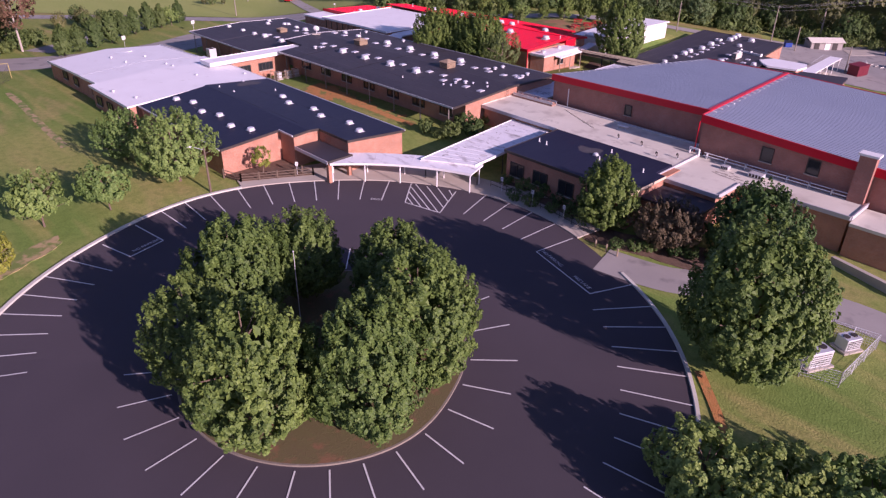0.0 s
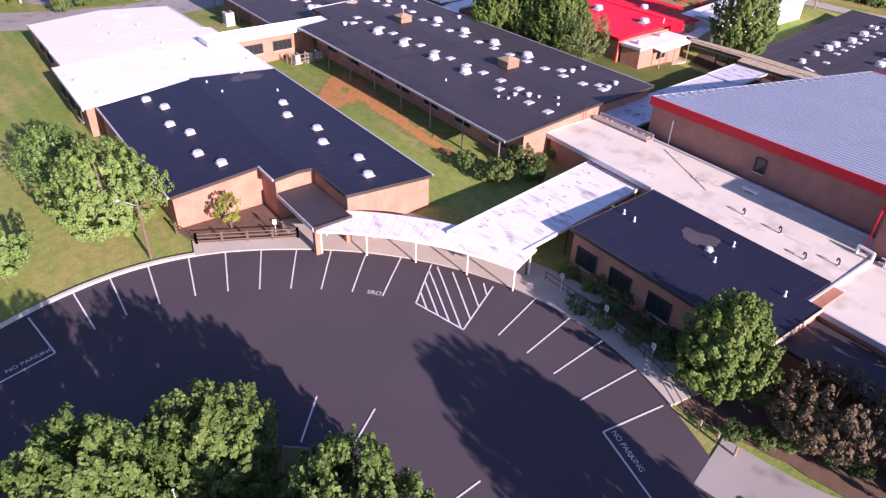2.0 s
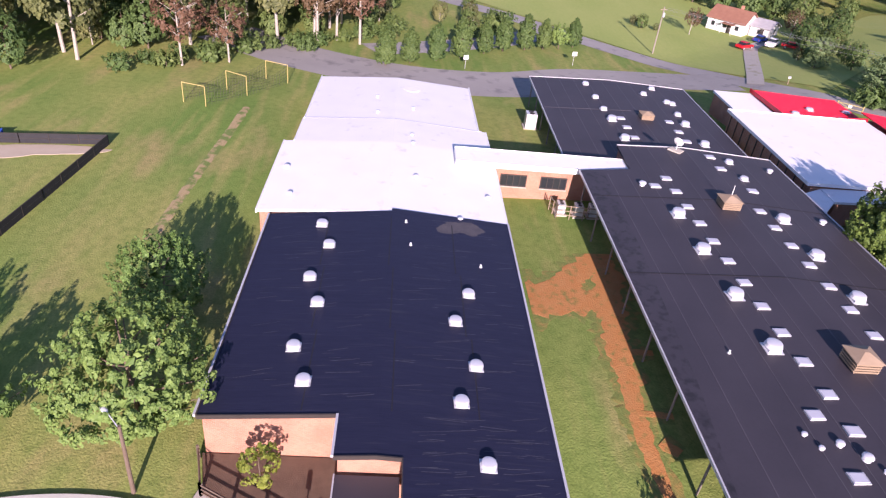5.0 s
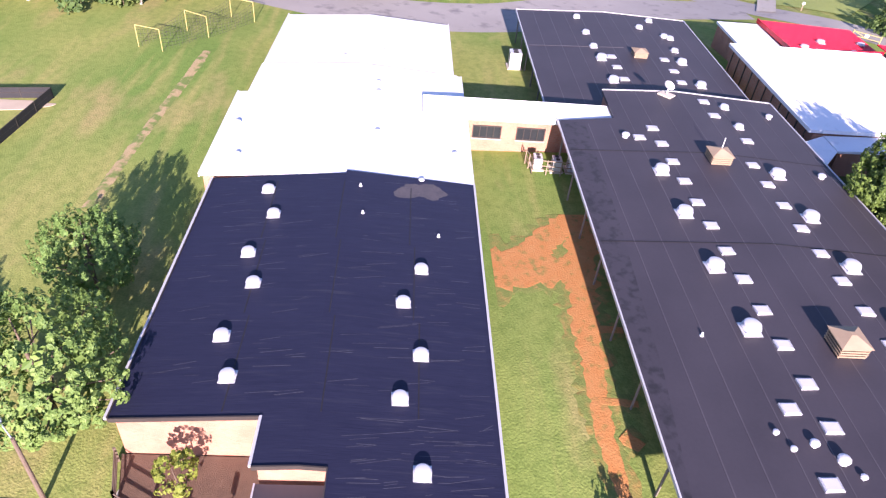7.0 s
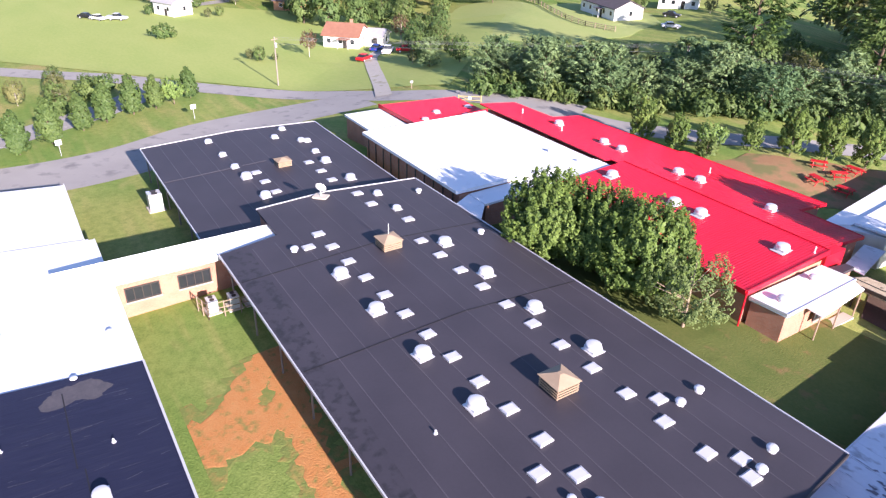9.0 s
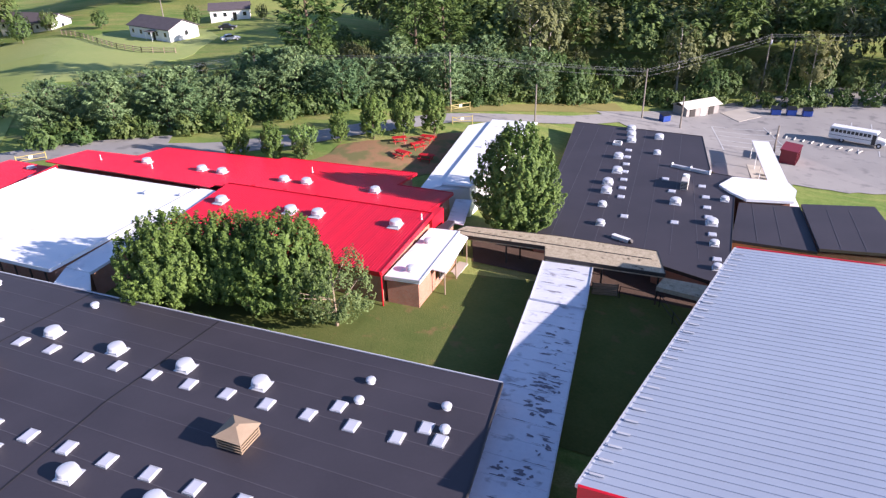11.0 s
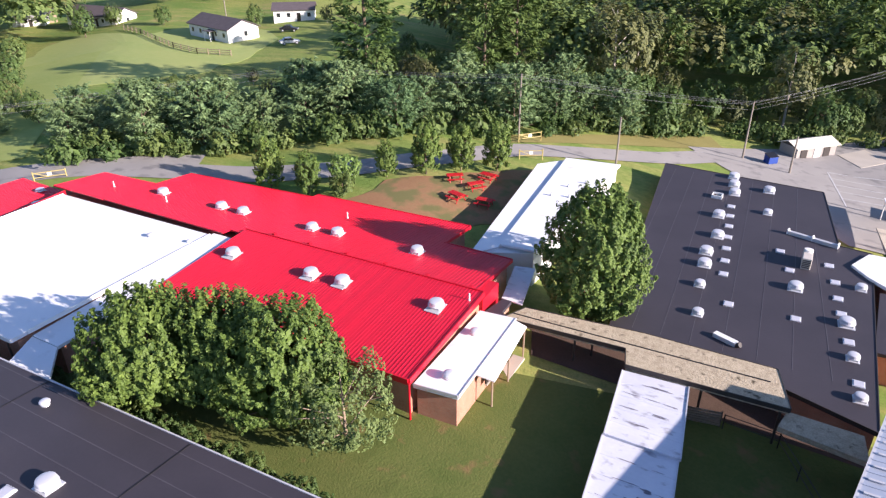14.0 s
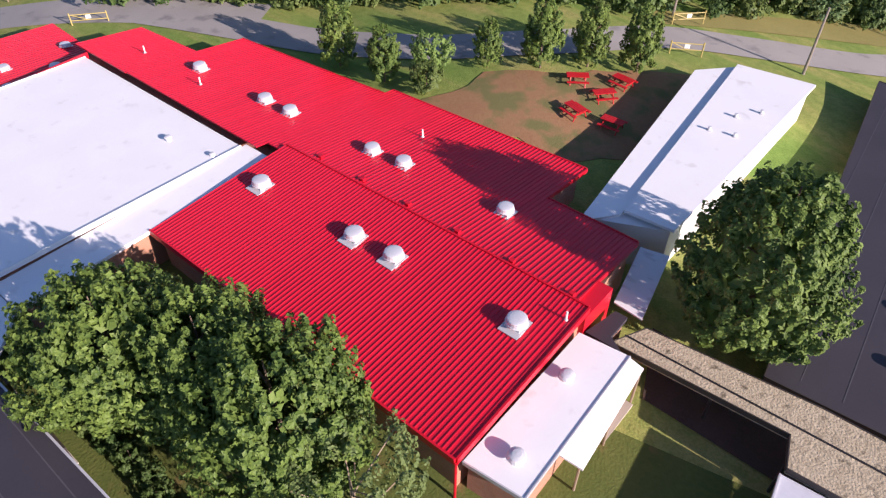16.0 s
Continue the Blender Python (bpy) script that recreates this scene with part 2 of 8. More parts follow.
GRAVEL = material("gravel_ballast", (0.24, 0.185, 0.115), (0.66, 0.56, 0.40), 2.2, 0.95, 1.0, 8, fine=5, fine_amount=0.9, speck=((0.10, 0.08, 0.05), 1.6, 0.60, 0.72))
BARK = material("bark", (0.12, 0.085, 0.06), (0.20, 0.15, 0.11), 3, 0.95, 0.7, 14)
PALE_BARK = material("pale_bark", (0.34, 0.30, 0.25), (0.46, 0.42, 0.36), 2, 0.95, 0.5, 12)
WOOD = material("weathered_wood", (0.26, 0.19, 0.13), (0.36, 0.28, 0.20), 1.5, 0.85, 0.3, 10)
LEAF = leaf_material("leaf_green", (0.032, 0.074, 0.018), (0.215, 0.305, 0.064), 0.16, 0.012)
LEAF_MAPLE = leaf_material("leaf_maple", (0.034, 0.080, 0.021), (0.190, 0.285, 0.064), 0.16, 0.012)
LEAF_LIGHT = leaf_material("leaf_bright", (0.065, 0.140, 0.034), (0.25, 0.365, 0.095))
LEAF_DARK = leaf_material("leaf_dark", (0.026, 0.062, 0.019), (0.130, 0.215, 0.055))
LEAF_SHRUB = leaf_material("leaf_shrub", (0.036, 0.078, 0.022), (0.150, 0.215, 0.060))
LEAF_SAGE = leaf_material("leaf_sage", (0.085, 0.128, 0.040), (0.24, 0.30, 0.10))
LEAF_RUST = leaf_material("leaf_rust", (0.075, 0.062, 0.034), (0.17, 0.135, 0.075))
LEAF_DEAD = leaf_material("leaf_dead", (0.10, 0.058, 0.034), (0.21, 0.125, 0.072))
LEAF_YELLOW = leaf_material("leaf_yellow", (0.13, 0.18, 0.028), (0.28, 0.31, 0.05))
NEEDLE = leaf_material("pine_needle", (0.060, 0.125, 0.052), (0.26, 0.37, 0.16))
LEAF_WOOD = leaf_material("leaf_woodland", (0.036, 0.080, 0.024), (0.170, 0.245, 0.072), 0.4)
LEAF_OLIVE = leaf_material("leaf_olive", (0.062, 0.082, 0.028), (0.215, 0.225, 0.085), 0.4)


# ---- geometry helpers ----
TURN_Z = Matrix.Rotation(radians(-43.0), 4, "Z")


def loc(p, q, z=0.0):
    """A point of the school's own grid (p along the wings, q across them) in the world."""
    return TURN_Z @ Vector((p, q, z))


def step(a, b, x):
    t = min(1.0, max(0.0, (x - a) / (b - a)))
    return t * t * (3 - 2 * t)


def gz(x, y):
    """Height of the ground: the car park falls to the south, the school stands on a low terrace that falls away east and north-west."""
    front = -0.04 * min(30.0, max(0.0, 70 - y))
    n = step(76, 94, y)
    court = 1.1 * step(-45, -10, x)
    e = -0.075 * min(75.0, max(0.0, x - 10))
    west = -0.04 * min(90.0, max(0.0, y - 100)) * step(-25, -60, x)
    back = 2.3 * step(138, 160, y) * step(0, 25, x) * step(85, 35, x)
    return front + n * (court + e + west + back)


def mesh_object(name, bm, mat):
    me = bpy.data.meshes.new(name)
    bmesh.ops.recalc_face_normals(bm, faces=bm.faces)
    bm.to_mesh(me)
    bm.free()
    me.materials.append(mat)
    return new(name, me)


def part(name, bm, mat, parent, label=""):
    ob = mesh_object(name, bm, mat)
    ob.parent = parent
    return tagged(ob, label=label)


def thing(name, at, label, category, group="", kind=""):
    ob = new(name)
    ob.empty_display_size = 0.3
    ob.matrix_world = Matrix.Translation(at) if not isinstance(at, Matrix) else at
    return tagged(ob, label, category, group, kind)


def prism(bm, pts, bottoms, tops):
    """A closed solid over the outline pts (3D points, z ignored), with a bottom and a top height for each corner."""
    if not isinstance(bottoms, (list, tuple)):
        bottoms = [bottoms] * len(pts)
    if not isinstance(tops, (list, tuple)):
        tops = [tops] * len(pts)
    lo = [bm.verts.new((q[0], q[1], b)) for q, b in zip(pts, bottoms)]
    hi = [bm.verts.new((q[0], q[1], t)) for q, t in zip(pts, tops)]
    n = len(pts)
    bm.faces.new(hi)
    bm.faces.new(lo[::-1])
    for i in range(n):
        bm.faces.new((lo[i], lo[(i + 1) % n], hi[(i + 1) % n], hi[i]))
    return bm


def lprism(pq, bottoms, tops, bm=None):
    """prism() with its outline on the school's grid."""
    return prism(bm or bmesh.new(), [loc(*c) for c in pq], bottoms, tops)


def rect(p0, p1, q0, q1):
    return [(p0, q0), (p1, q0), (p1, q1), (p0, q1)]


def slab(pq, tops, th, bm=None):
    return lprism(pq, [t - th for t in tops], list(tops), bm)


def box(bm, c, s, m=None):
    r = bmesh.ops.create_cube(bm, size=1.0)
    mat = Matrix.Translation(c) @ Matrix.Diagonal((*s, 1))
    bmesh.ops.transform(bm, matrix=(m @ mat) if m else mat, verts=r["verts"])
    return bm


def cyl(bm, a, b, r0, r1=None, seg=8):
    a, b = Vector(a), Vector(b)
    d = b - a
    r = bmesh.ops.create_cone(bm, cap_ends=True, segments=seg, radius1=r0, radius2=r0 if r1 is None else r1, depth=d.length)
    bmesh.ops.transform(bm, matrix=Matrix.Translation((a + b) / 2) @ d.to_track_quat("Z", "Y").to_matrix().to_4x4(), verts=r["verts"])
    return bm


def strip(bm, a, b, w, z=None, lift=0.0):
    """A flat painted bar between two ground points."""
    a, b = Vector(a).to_2d(), Vector(b).to_2d()
    d = (b - a).normalized()
    s = Vector((-d.y, d.x)) * w / 2
    k = max(1, int((b - a).length / 0.6))
    for i in range(k):
        c0, c1 = a.lerp(b, i / k), a.lerp(b, (i + 1) / k)
        vs = [c0 - s, c1 - s, c1 + s, c0 + s]
        bm.faces.new([bm.verts.new((v.x, v.y, (gz(v.x, v.y) if z is None else z) + lift)) for v in vs])
    return bm


# ---- ground, car park ----
def ground_sheet():
    """One sheet to the horizon, finer near the school."""
    xs = [-3000, -1200, -600, -400, -300] + list(range(-220, 221, 3)) + [300, 400, 600, 1200, 3000]
    ys = [-3000, -1200, -600, -300, -100] + list(range(-40, 341, 3)) + [420, 600, 1200, 3000]
    bm = bmesh.new()
    vs = [[bm.verts.new((x, y, gz(x, y))) for y in ys] for x in xs]
    for i in range(len(xs) - 1):
        for j in range(len(ys) - 1):
            bm.faces.new((vs[i][j], vs[i + 1][j], vs[i + 1][j + 1], vs[i][j + 1]))
    return bm


tagged(mesh_object("ground", ground_sheet(), GRASS), "mown green lawn with yellowed dry streaks", "lawn", kind="structure")

LOT, ISLAND = Vector((-6.5, 45.5)), Vector((-6.0, 41.6))


def bump_at(a, c, w):
    d = (math.degrees(a) - c + 180) % 360 - 180
    return math.exp(-(d / w) ** 2)


def lot_radius(a):
    """The outer edge of the round car park, by angle from its middle."""
    return 26.9 + 1.0 * bump_at(a, 130, 20) - 0.9 * bump_at(a, 26, 22) + 1.6 * bump_at(a, -38, 26)


def island_radius(a):
    return 10.5 + 1.2 * max(0.0, math.sin(a)) ** 2 - 0.6 * bump_at(a, -18, 25)


def ring_points(f, n=120, a0=0.0, a1=math.tau, c=LOT):
    return [Vector((c.x + f(a) * math.cos(a), c.y + f(a) * math.sin(a))) for a in (a0 + (a1 - a0) * i / n for i in range(n + 1))]


def disc_sheet(c, pts, lift, rings=14, dome=0.0):
    """A sheet over the ground inside a ring of points, with a short skirt."""
    bm = bmesh.new()
    mid = bm.verts.new((c.x, c.y, gz(c.x, c.y) + lift + dome))
    rows = []
    for k in range(1, rings + 1):
        r = []
        for p in pts:
            x, y = c.x + (p.x - c.x) * k / rings, c.y + (p.y - c.y) * k / rings
            r.append(bm.verts.new((x, y, gz(x, y) + lift + dome * (1 - (k / rings) ** 2))))
        rows.append(r)
    rows.append([bm.verts.new((p.x, p.y, gz(p.x, p.y) - 0.15)) for p in pts])
    n = len(pts)
    for i in range(n):
        j = (i + 1) % n
        bm.faces.new((mid, rows[0][i], rows[0][j]))
        for a, b in zip(rows, rows[1:]):
            bm.faces.new((a[i], b[i], b[j], a[j]))
    return bm


def ribbon(pts, width, lift, n=10):
    """A road along a smooth line of points."""
    bm = bmesh.new()
    line = []
    for i in range(len(pts) - 1):
        p0, p1, p2, p3 = (Vector(pts[min(max(i + k, 0), len(pts) - 1)]) for k in (-1, 0, 1, 2))
        for s in range(n):
            t = s / n
            line.append(0.5 * (2 * p1 + (p2 - p0) * t + (2 * p0 - 5 * p1 + 4 * p2 - p3) * t * t + (3 * p1 - p0 - 3 * p2 + p3) * t ** 3))
    line.append(Vector(pts[-1]))
    prev = None
    for i, p in enumerate(line):
        d = (line[min(i + 1, len(line) - 1)] - line[max(i - 1, 0)]).normalized()
        s = Vector((-d.y, d.x)) * width / 2
        cur = []
        for k in (-1, -0.5, 0, 0.5, 1):
            c = p + s * k
            cur.append(bm.verts.new((c.x, c.y, gz(c.x, c.y) + lift)))
        if prev:
            for k in range(4):
                bm.faces.new((prev[k], cur[k], cur[k + 1], prev[k + 1]))
        prev = cur
    return bm


def ring_solid(pts, w, z0, z1):
    """A kerb along pts, w wide to their right."""
    bm = bmesh.new()
    prev = None
    for i, p in enumerate(pts):
        d = (pts[min(i + 1, len(pts) - 1)] - pts[max(i - 1, 0)]).normalized()
        s = Vector((d.y, -d.x)) * w
        z = gz(p.x, p.y)
        cur = [bm.verts.new((c.x, c.y, z + h)) for c, h in ((p, z0), (p, z1 - 0.02), (p + s * 0.12, z1), (p + s, z1), (p + s, z0))]
        if prev:
            for k in range(4):
                bm.faces.new((prev[k], cur[k], cur[k + 1], prev[k + 1]))
        prev = cur
    return bm


tagged(mesh_object("car_park", disc_sheet(LOT, ring_points(lot_radius, 120)[:-1], 0.05, 40), ASPHALT), "dark asphalt round car park with white stall lines", "car park", kind="structure")
bm = bmesh.new()
prism(bm, [(-70, -60), (40, -60), (16, 25), (4, 22), (-6, 20), (-16, 23), (-24, 29), (-30, 36), (-35, 45), (-70, 45)], -1.6, -1.162)
tagged(mesh_object("entrance_drive", bm, ASPHALT), "dark asphalt drive leading into the car park", "drive", kind="structure")
ISLAND_SOIL = material("island_soil", (0.125, 0.085, 0.045), (0.120, 0.120, 0.042), 0.5, 0.95, 0.8, 9, fine=12, fine_amount=0.8, speck=((0.20, 0.105, 0.055), 0.8, 0.56, 0.66))
DIRTY_KERB = material("dirty_kerb", (0.17, 0.14, 0.115), (0.27, 0.235, 0.19), 0.9, 0.9, 0.2, fine=9, fine_amount=0.6)
tagged(mesh_object("island_bed", disc_sheet(ISLAND, ring_points(island_radius, 72, c=ISLAND)[:-1], 0.17, 8, 0.3), ISLAND_SOIL), "planted island with brown grass and leaf litter", "planting bed", kind="structure")
tagged(mesh_object("island_kerb", ring_solid(ring_points(lambda a: island_radius(a) + 0.16, 96, c=ISLAND), -0.15, -0.1, 0.17), DIRTY_KERB), "dirty brown-grey concrete kerb round the planted island", "kerb", kind="structure")
tagged(mesh_object("kerb_west", ring_solid(ring_points(lot_radius, 80, radians(122), radians(205)), 0.38, -0.1, 0.20), KERB), "pale concrete kerb along the lawn", "kerb", kind="structure")
tagged(mesh_object("kerb_east", ring_solid(ring_points(lot_radius, 80, radians(-52), radians(21)), 0.3, -0.1, 0.17), KERB), "grey concrete kerb along the lawn", "kerb", kind="structure")

# pavement along the school front, asphalt path to the east door
bm = bmesh.new()
inner, outer = ring_points(lot_radius, 60, radians(36), radians(122)), ring_points(lambda a: lot_radius(a) + 3.7 + 3.0 * bump_at(a, 92, 14), 60, radians(36), radians(122))
for i in range(60):
    prism(bm, [inner[i], outer[i], outer[i + 1], inner[i + 1]], -0.9, [gz(*p) + 0.16 for p in (inner[i], outer[i], outer[i + 1], inner[i + 1])])
bmesh.ops.remove_doubles(bm, verts=bm.verts, dist=0.001)
tagged(mesh_object("pavement", bm, CONCRETE), "tan concrete pavement along the school front", "pavement", kind="structure")
tagged(mesh_object("side_path", ribbon([(16.5, 57.2), (22, 54.2), (28, 53.5), (36, 50), (46, 40)], 4.2, 0.06), OLD_ASPHALT), "grey asphalt path to the side door", "path", kind="structure")
tagged(mesh_object("kerb_verge", ribbon([(21.5, 42), (21.4, 36), (20, 31), (18.4, 27)], 0.7, 0.09), DIRT), "worn bare clay verge behind the kerb", "verge", kind="structure")


# stall lines
def radial(name, c, f, degrees_list, inside, outside, w=0.11):
    for d in degrees_list:
        a = radians(d)
        e = Vector((math.cos(a), math.sin(a)))
        bm = bmesh.new()
        strip(bm, c + e * (f(a) - inside), c + e * (f(a) - outside), w, None, 0.085)
        tagged(mesh_object(name, bm, LINE_PAINT), "white painted parking stall line", "stall line", "stall lines", "structure")


radial("stall_line", LOT, lot_radius, [123, 117.2, 111.4, 105.5, 99.6, 93.5, 87.4, 129.2, 134.9, 140.4, 163.2, 169.2, 175.2, 181, 187, 193, 199, 63.1, 56.6, 50.2, 43.3, 9.6, 3.5, -2.9, -8.8, -15.2, -21.4, -27.3, -33.3, -39.3], 5.0, 0.05)
radial("stall_line", ISLAND, island_radius, [50, 36, 20, 2.5, -12.7, -27.9, -42.7, -55.3, -66.8, -77.6, -88.5, -100.9, -113.8, -127, -140.6, -154, -168, -182, -196, -210, -224, -238, -252, -266, -280], -0.5, -4.0)


def painted(points, w=0.12):
    bm = bmesh.new()
    for a, b in points:
        strip(bm, a, b, w, None, 0.086)
    return tagged(mesh_object("stall_marking", bm, LINE_PAINT), "white painted no-parking bay outline", "road marking", "", "structure")


def polar(r, d, c=LOT):
    return Vector((c.x + r * math.cos(radians(d)), c.y + r * math.sin(radians(d))))


painted([((14.2, 60.8), (10.5, 58.0)), ((10.5, 58.0), (14.7, 51.4)), ((14.7, 51.4), (18.6, 53.1))])
painted([((-29.2, 60.1), (-25.2, 57.4)), ((-25.2, 57.4), (-27.0, 54.3)), ((-27.0, 54.3), (-30.6, 56.2))])
h0, h1, h2, h3 = polar(26.7, 81.9), polar(21.9, 80.6), polar(20.9, 69.2), polar(26.2, 70.2)
lines = [(h0, h1), (h1, h2), (h2, h3)]
for k in range(1, 8):
    a = h1.lerp(h0, k / 3.6) if k < 3.6 else h0.lerp(h3, (k - 3.6) / 4.0)
    b = h1.lerp(h2, k / 4.2) if k < 4.2 else h2.lerp(h3, (k - 4.2) / 3.6)
    lines.append((a, b))
painted(lines)


def painted_words(words, x, y, turn, size):
    cu = bpy.data.curves.new("painted_words", "FONT")
    cu.body, cu.size, cu.align_x, cu.align_y = words, size, "CENTER", "CENTER"
    cu.materials.append(LINE_PAINT)
    ob = new("painted_words", cu)
    slope = 0.04 if y < 70 else 0
    ob.matrix_world = Matrix.Translation((x, y, gz(x, y) + 0.09)) @ Matrix.Rotation(math.atan(slope), 4, "X") @ Matrix.Rotation(radians(turn), 4, "Z")
    return tagged(ob, "white painted words %s on the asphalt" % words, "road marking", kind="structure")


painted_words("SRO", -6.2, 67.6, -3, 0.6)
painted_words("NO PARKING", -26.4, 56.5, 58, 0.5)
painted_words("NO PARKING", 11.9, 56.9, -58, 0.5)
painted_words("FIRE LANE", 14.2, 53.1, -58, 0.5)

# lawns of other turf: the dark olive courtyard, the meadow across the road
def turf_sheet(name, outline, mat, label, lift):
    """A sheet of turf over the ground inside a convex outline."""
    bm = bmesh.new()
    a, b, c, d = (Vector(k) for k in outline)
    n, m = max(10, int((b - a).length / 2.5)), max(10, int((d - a).length / 2.5))
    rows = [[a.lerp(b, i / n).lerp(d.lerp(c, i / n), j / m) for j in range(m + 1)] for i in range(n + 1)]
    vs = [[bm.verts.new((p.x, p.y, gz(p.x, p.y) + lift)) for p in r] for r in rows]
    for i in range(n):
        for j in range(m):
            bm.faces.new((vs[i][j], vs[i + 1][j], vs[i + 1][j + 1], vs[i][j + 1]))
    tagged(mesh_object(name, bm, mat), label, "lawn", kind="structure")


OLIVE_TURF = material("olive_turf", (0.072, 0.108, 0.026), (0.150, 0.160, 0.050), 0.35, 0.95, 0.8, 7, fine=11, fine_amount=0.7, speck=((0.20, 0.14, 0.06), 0.5, 0.62, 0.74), spec=0.1)
MEADOW = material("meadow_turf", (0.24, 0.33, 0.085), (0.37, 0.40, 0.135), 0.07, 0.95, 0.7, 6, fine=16, fine_amount=0.6, stretch=(0.6, 1.5, 1), spec=0.1)
turf_sheet("courtyard_lawn", [loc(-99.5, 87.3).to_2d(), loc(-44.0, 87.3).to_2d(), loc(-44.0, 113.0).to_2d(), loc(-99.5, 99.0).to_2d()], OLIVE_TURF, "dark olive-green lawn between the wings", 0.04)
turf_sheet("meadow", [(-230, 185.6), (-27.5, 186.2), (-31, 262), (-230, 262)], MEADOW, "pale mown meadow round the houses across the road", 0.11)
turf_sheet("verge", [(36, 172.2), (72, 172.8), (74, 179.5), (36, 175.4)], material("dry_turf", (0.21, 0.185, 0.065), (0.30, 0.27, 0.10), 0.25, 0.95, 0.7, 6, fine=12, fine_amount=0.7, spec=0.1), "dry olive grass verge below the woods", 0.07)

# added ground sheet, its dark brown stands in for shade under the gravel-roofed walkway
turf_sheet("bare_soil", [loc(-70.0, 109.2).to_2d(), loc(-46.9, 109.6).to_2d(), loc(-46.9, 114.6).to_2d(), loc(-72.0, 114.4).to_2d()], material("painted_shade_brown", (0.075, 0.050, 0.040), (0.13, 0.085, 0.065), 0.7, 0.95, 0.6, 8, fine=10, fine_amount=0.7, spec=0.1), "dark brown ground sheet standing in for the shade under the gravel-roofed walkway", 0.07)

# roads and yards behind the school
tagged(mesh_object("road_north", ribbon([(-240, 178), (-150, 176), (-112, 179), (-95, 182), (-74, 182), (-50, 183), (-36, 180), (-20, 179), (-4, 176)], 6.4, 0.07), OLD_ASPHALT), "grey country road past the school", "road", kind="structure")
tagged(mesh_object("road_back", ribbon([(-16, 177.5), (-6, 173.5), (5, 169), (14, 166.2), (24, 166.5), (36, 169), (46, 168.2), (58, 167.4), (72, 169), (86, 160)], 5.0, 0.10), OLD_ASPHALT), "grey asphalt service road behind the school", "road", kind="structure")
tagged(mesh_object("yard_north", ribbon([(-100, 117), (-84, 121), (-70, 130), (-61, 143), (-57, 158), (-50, 170), (-41, 179)], 12, 0.05), OLD_ASPHALT), "grey asphalt yard at the end of the wings", "yard", kind="structure")
tagged(mesh_object("parking_strip", ribbon([(-84, 134), (-81, 150), (-80, 166), (-82, 180)], 6.5, 0.06), OLD_ASPHALT), "grey asphalt parking strip with white bays", "parking strip", kind="structure")
tagged(mesh_object("driveway", ribbon([(-37.6, 180), (-40.5, 187), (-45.1, 197.3), (-49.5, 207), (-52.6, 215), (-53, 223)], 2.8, 0.2, 30), material("drive_gravel", (0.38, 0.35, 0.30), (0.50, 0.46, 0.40), 0.5, 0.95, 0.5, 12, fine=14, speck=((0.28, 0.27, 0.17), 0.5, 0.55, 0.7))), "pale gravel driveway to a house", "driveway", kind="structure")
bm = bmesh.new()
grid = []
for i in range(49):
    x = 66 + i * 1.6
    low = 141 - 0.62 * (x - 66) + max(0.0, 0.42 * (x - 84)) + 0.5 * math.sin(x * 0.7) + 0.3 * math.sin(x * 1.9)
    column = [(x, low + (173.5 - low) * j / 24) for j in range(25)]
    grid.append([bm.verts.new((a, b, gz(a, b) + 0.09)) for a, b in column])
for a, b in zip(grid, grid[1:]):
    for j in range(24):
        bm.faces.new((a[j], b[j], b[j + 1], a[j + 1]))
tagged(mesh_object("bus_yard", bm, OLD_ASPHALT), "worn grey asphalt bus yard with painted bays", "yard", kind="structure")


def blotch(c, rx, ry, seed, turn=0, amount=0.35, n=40):
    rng = random.Random(seed)
    ph = [rng.uniform(0, 6.28) for _ in range(5)]
    out = []
    for i in range(n):
        a = math.tau * i / n
        k = 1 + amount * sum(math.sin((j + 2) * a + ph[j]) / (j + 2) for j in range(5)) + rng.uniform(-0.06, 0.06)
        v = Matrix.Rotation(radians(turn), 2) @ Vector((rx * k * math.cos(a), ry * k * math.sin(a)))
        out.append(Vector(c) + v)
    return out


def patch(name, c, rx, ry, seed, turn, mat, label, lift=0.05):
    c = Vector(c)
    tagged(mesh_object(name, disc_sheet(c, blotch(c, rx, ry, seed, turn), lift, 6), mat), label, "bare ground", kind="structure")


# clay scar in the courtyard
def trench(name, pts, widths, seed, lift, label, mat=DIRT):
    """A ragged strip of bare clay along a line of points, its edges sunk in the grass."""
    rng = random.Random(seed)
    bm = bmesh.new()
    prev = None
    for i in range(len(pts) - 1):
        a, b = Vector(pts[i]), Vector(pts[i + 1])
        d = (b - a).normalized()
        s = Vector((-d.y, d.x))
        n = max(3, int((b - a).length / 0.35))
        for k in range(n + (i == len(pts) - 2)):
            c = a.lerp(b, k / n)
            w = (widths[i] + (widths[i + 1] - widths[i]) * k / n) / 2
            one, two = w * rng.uniform(0.7, 1.25), w * rng.uniform(0.7, 1.25)
            e = [(c + s * (one + 0.4), -0.025), (c + s * one * 0.92, lift), (c + s * rng.uniform(-0.1, 0.1), lift), (c - s * two * 0.92, lift), (c - s * (two + 0.4), -0.025)]
            cur = [bm.verts.new((v.x, v.y, gz(v.x, v.y) + h)) for v, h in e]
            if prev:
                for j in range(4):
                    bm.faces.new((prev[j], cur[j], cur[j + 1], prev[j + 1]))
            prev = cur
    tagged(mesh_object(name, bm, mat), label, "bare ground", kind="structure")
    if mat.name == "red_clay":
        trench(name, pts, [w * 1.5 + 0.3 for w in widths], seed + 50, lift - 0.012, "thin clay spread among the grass", THIN_CLAY)


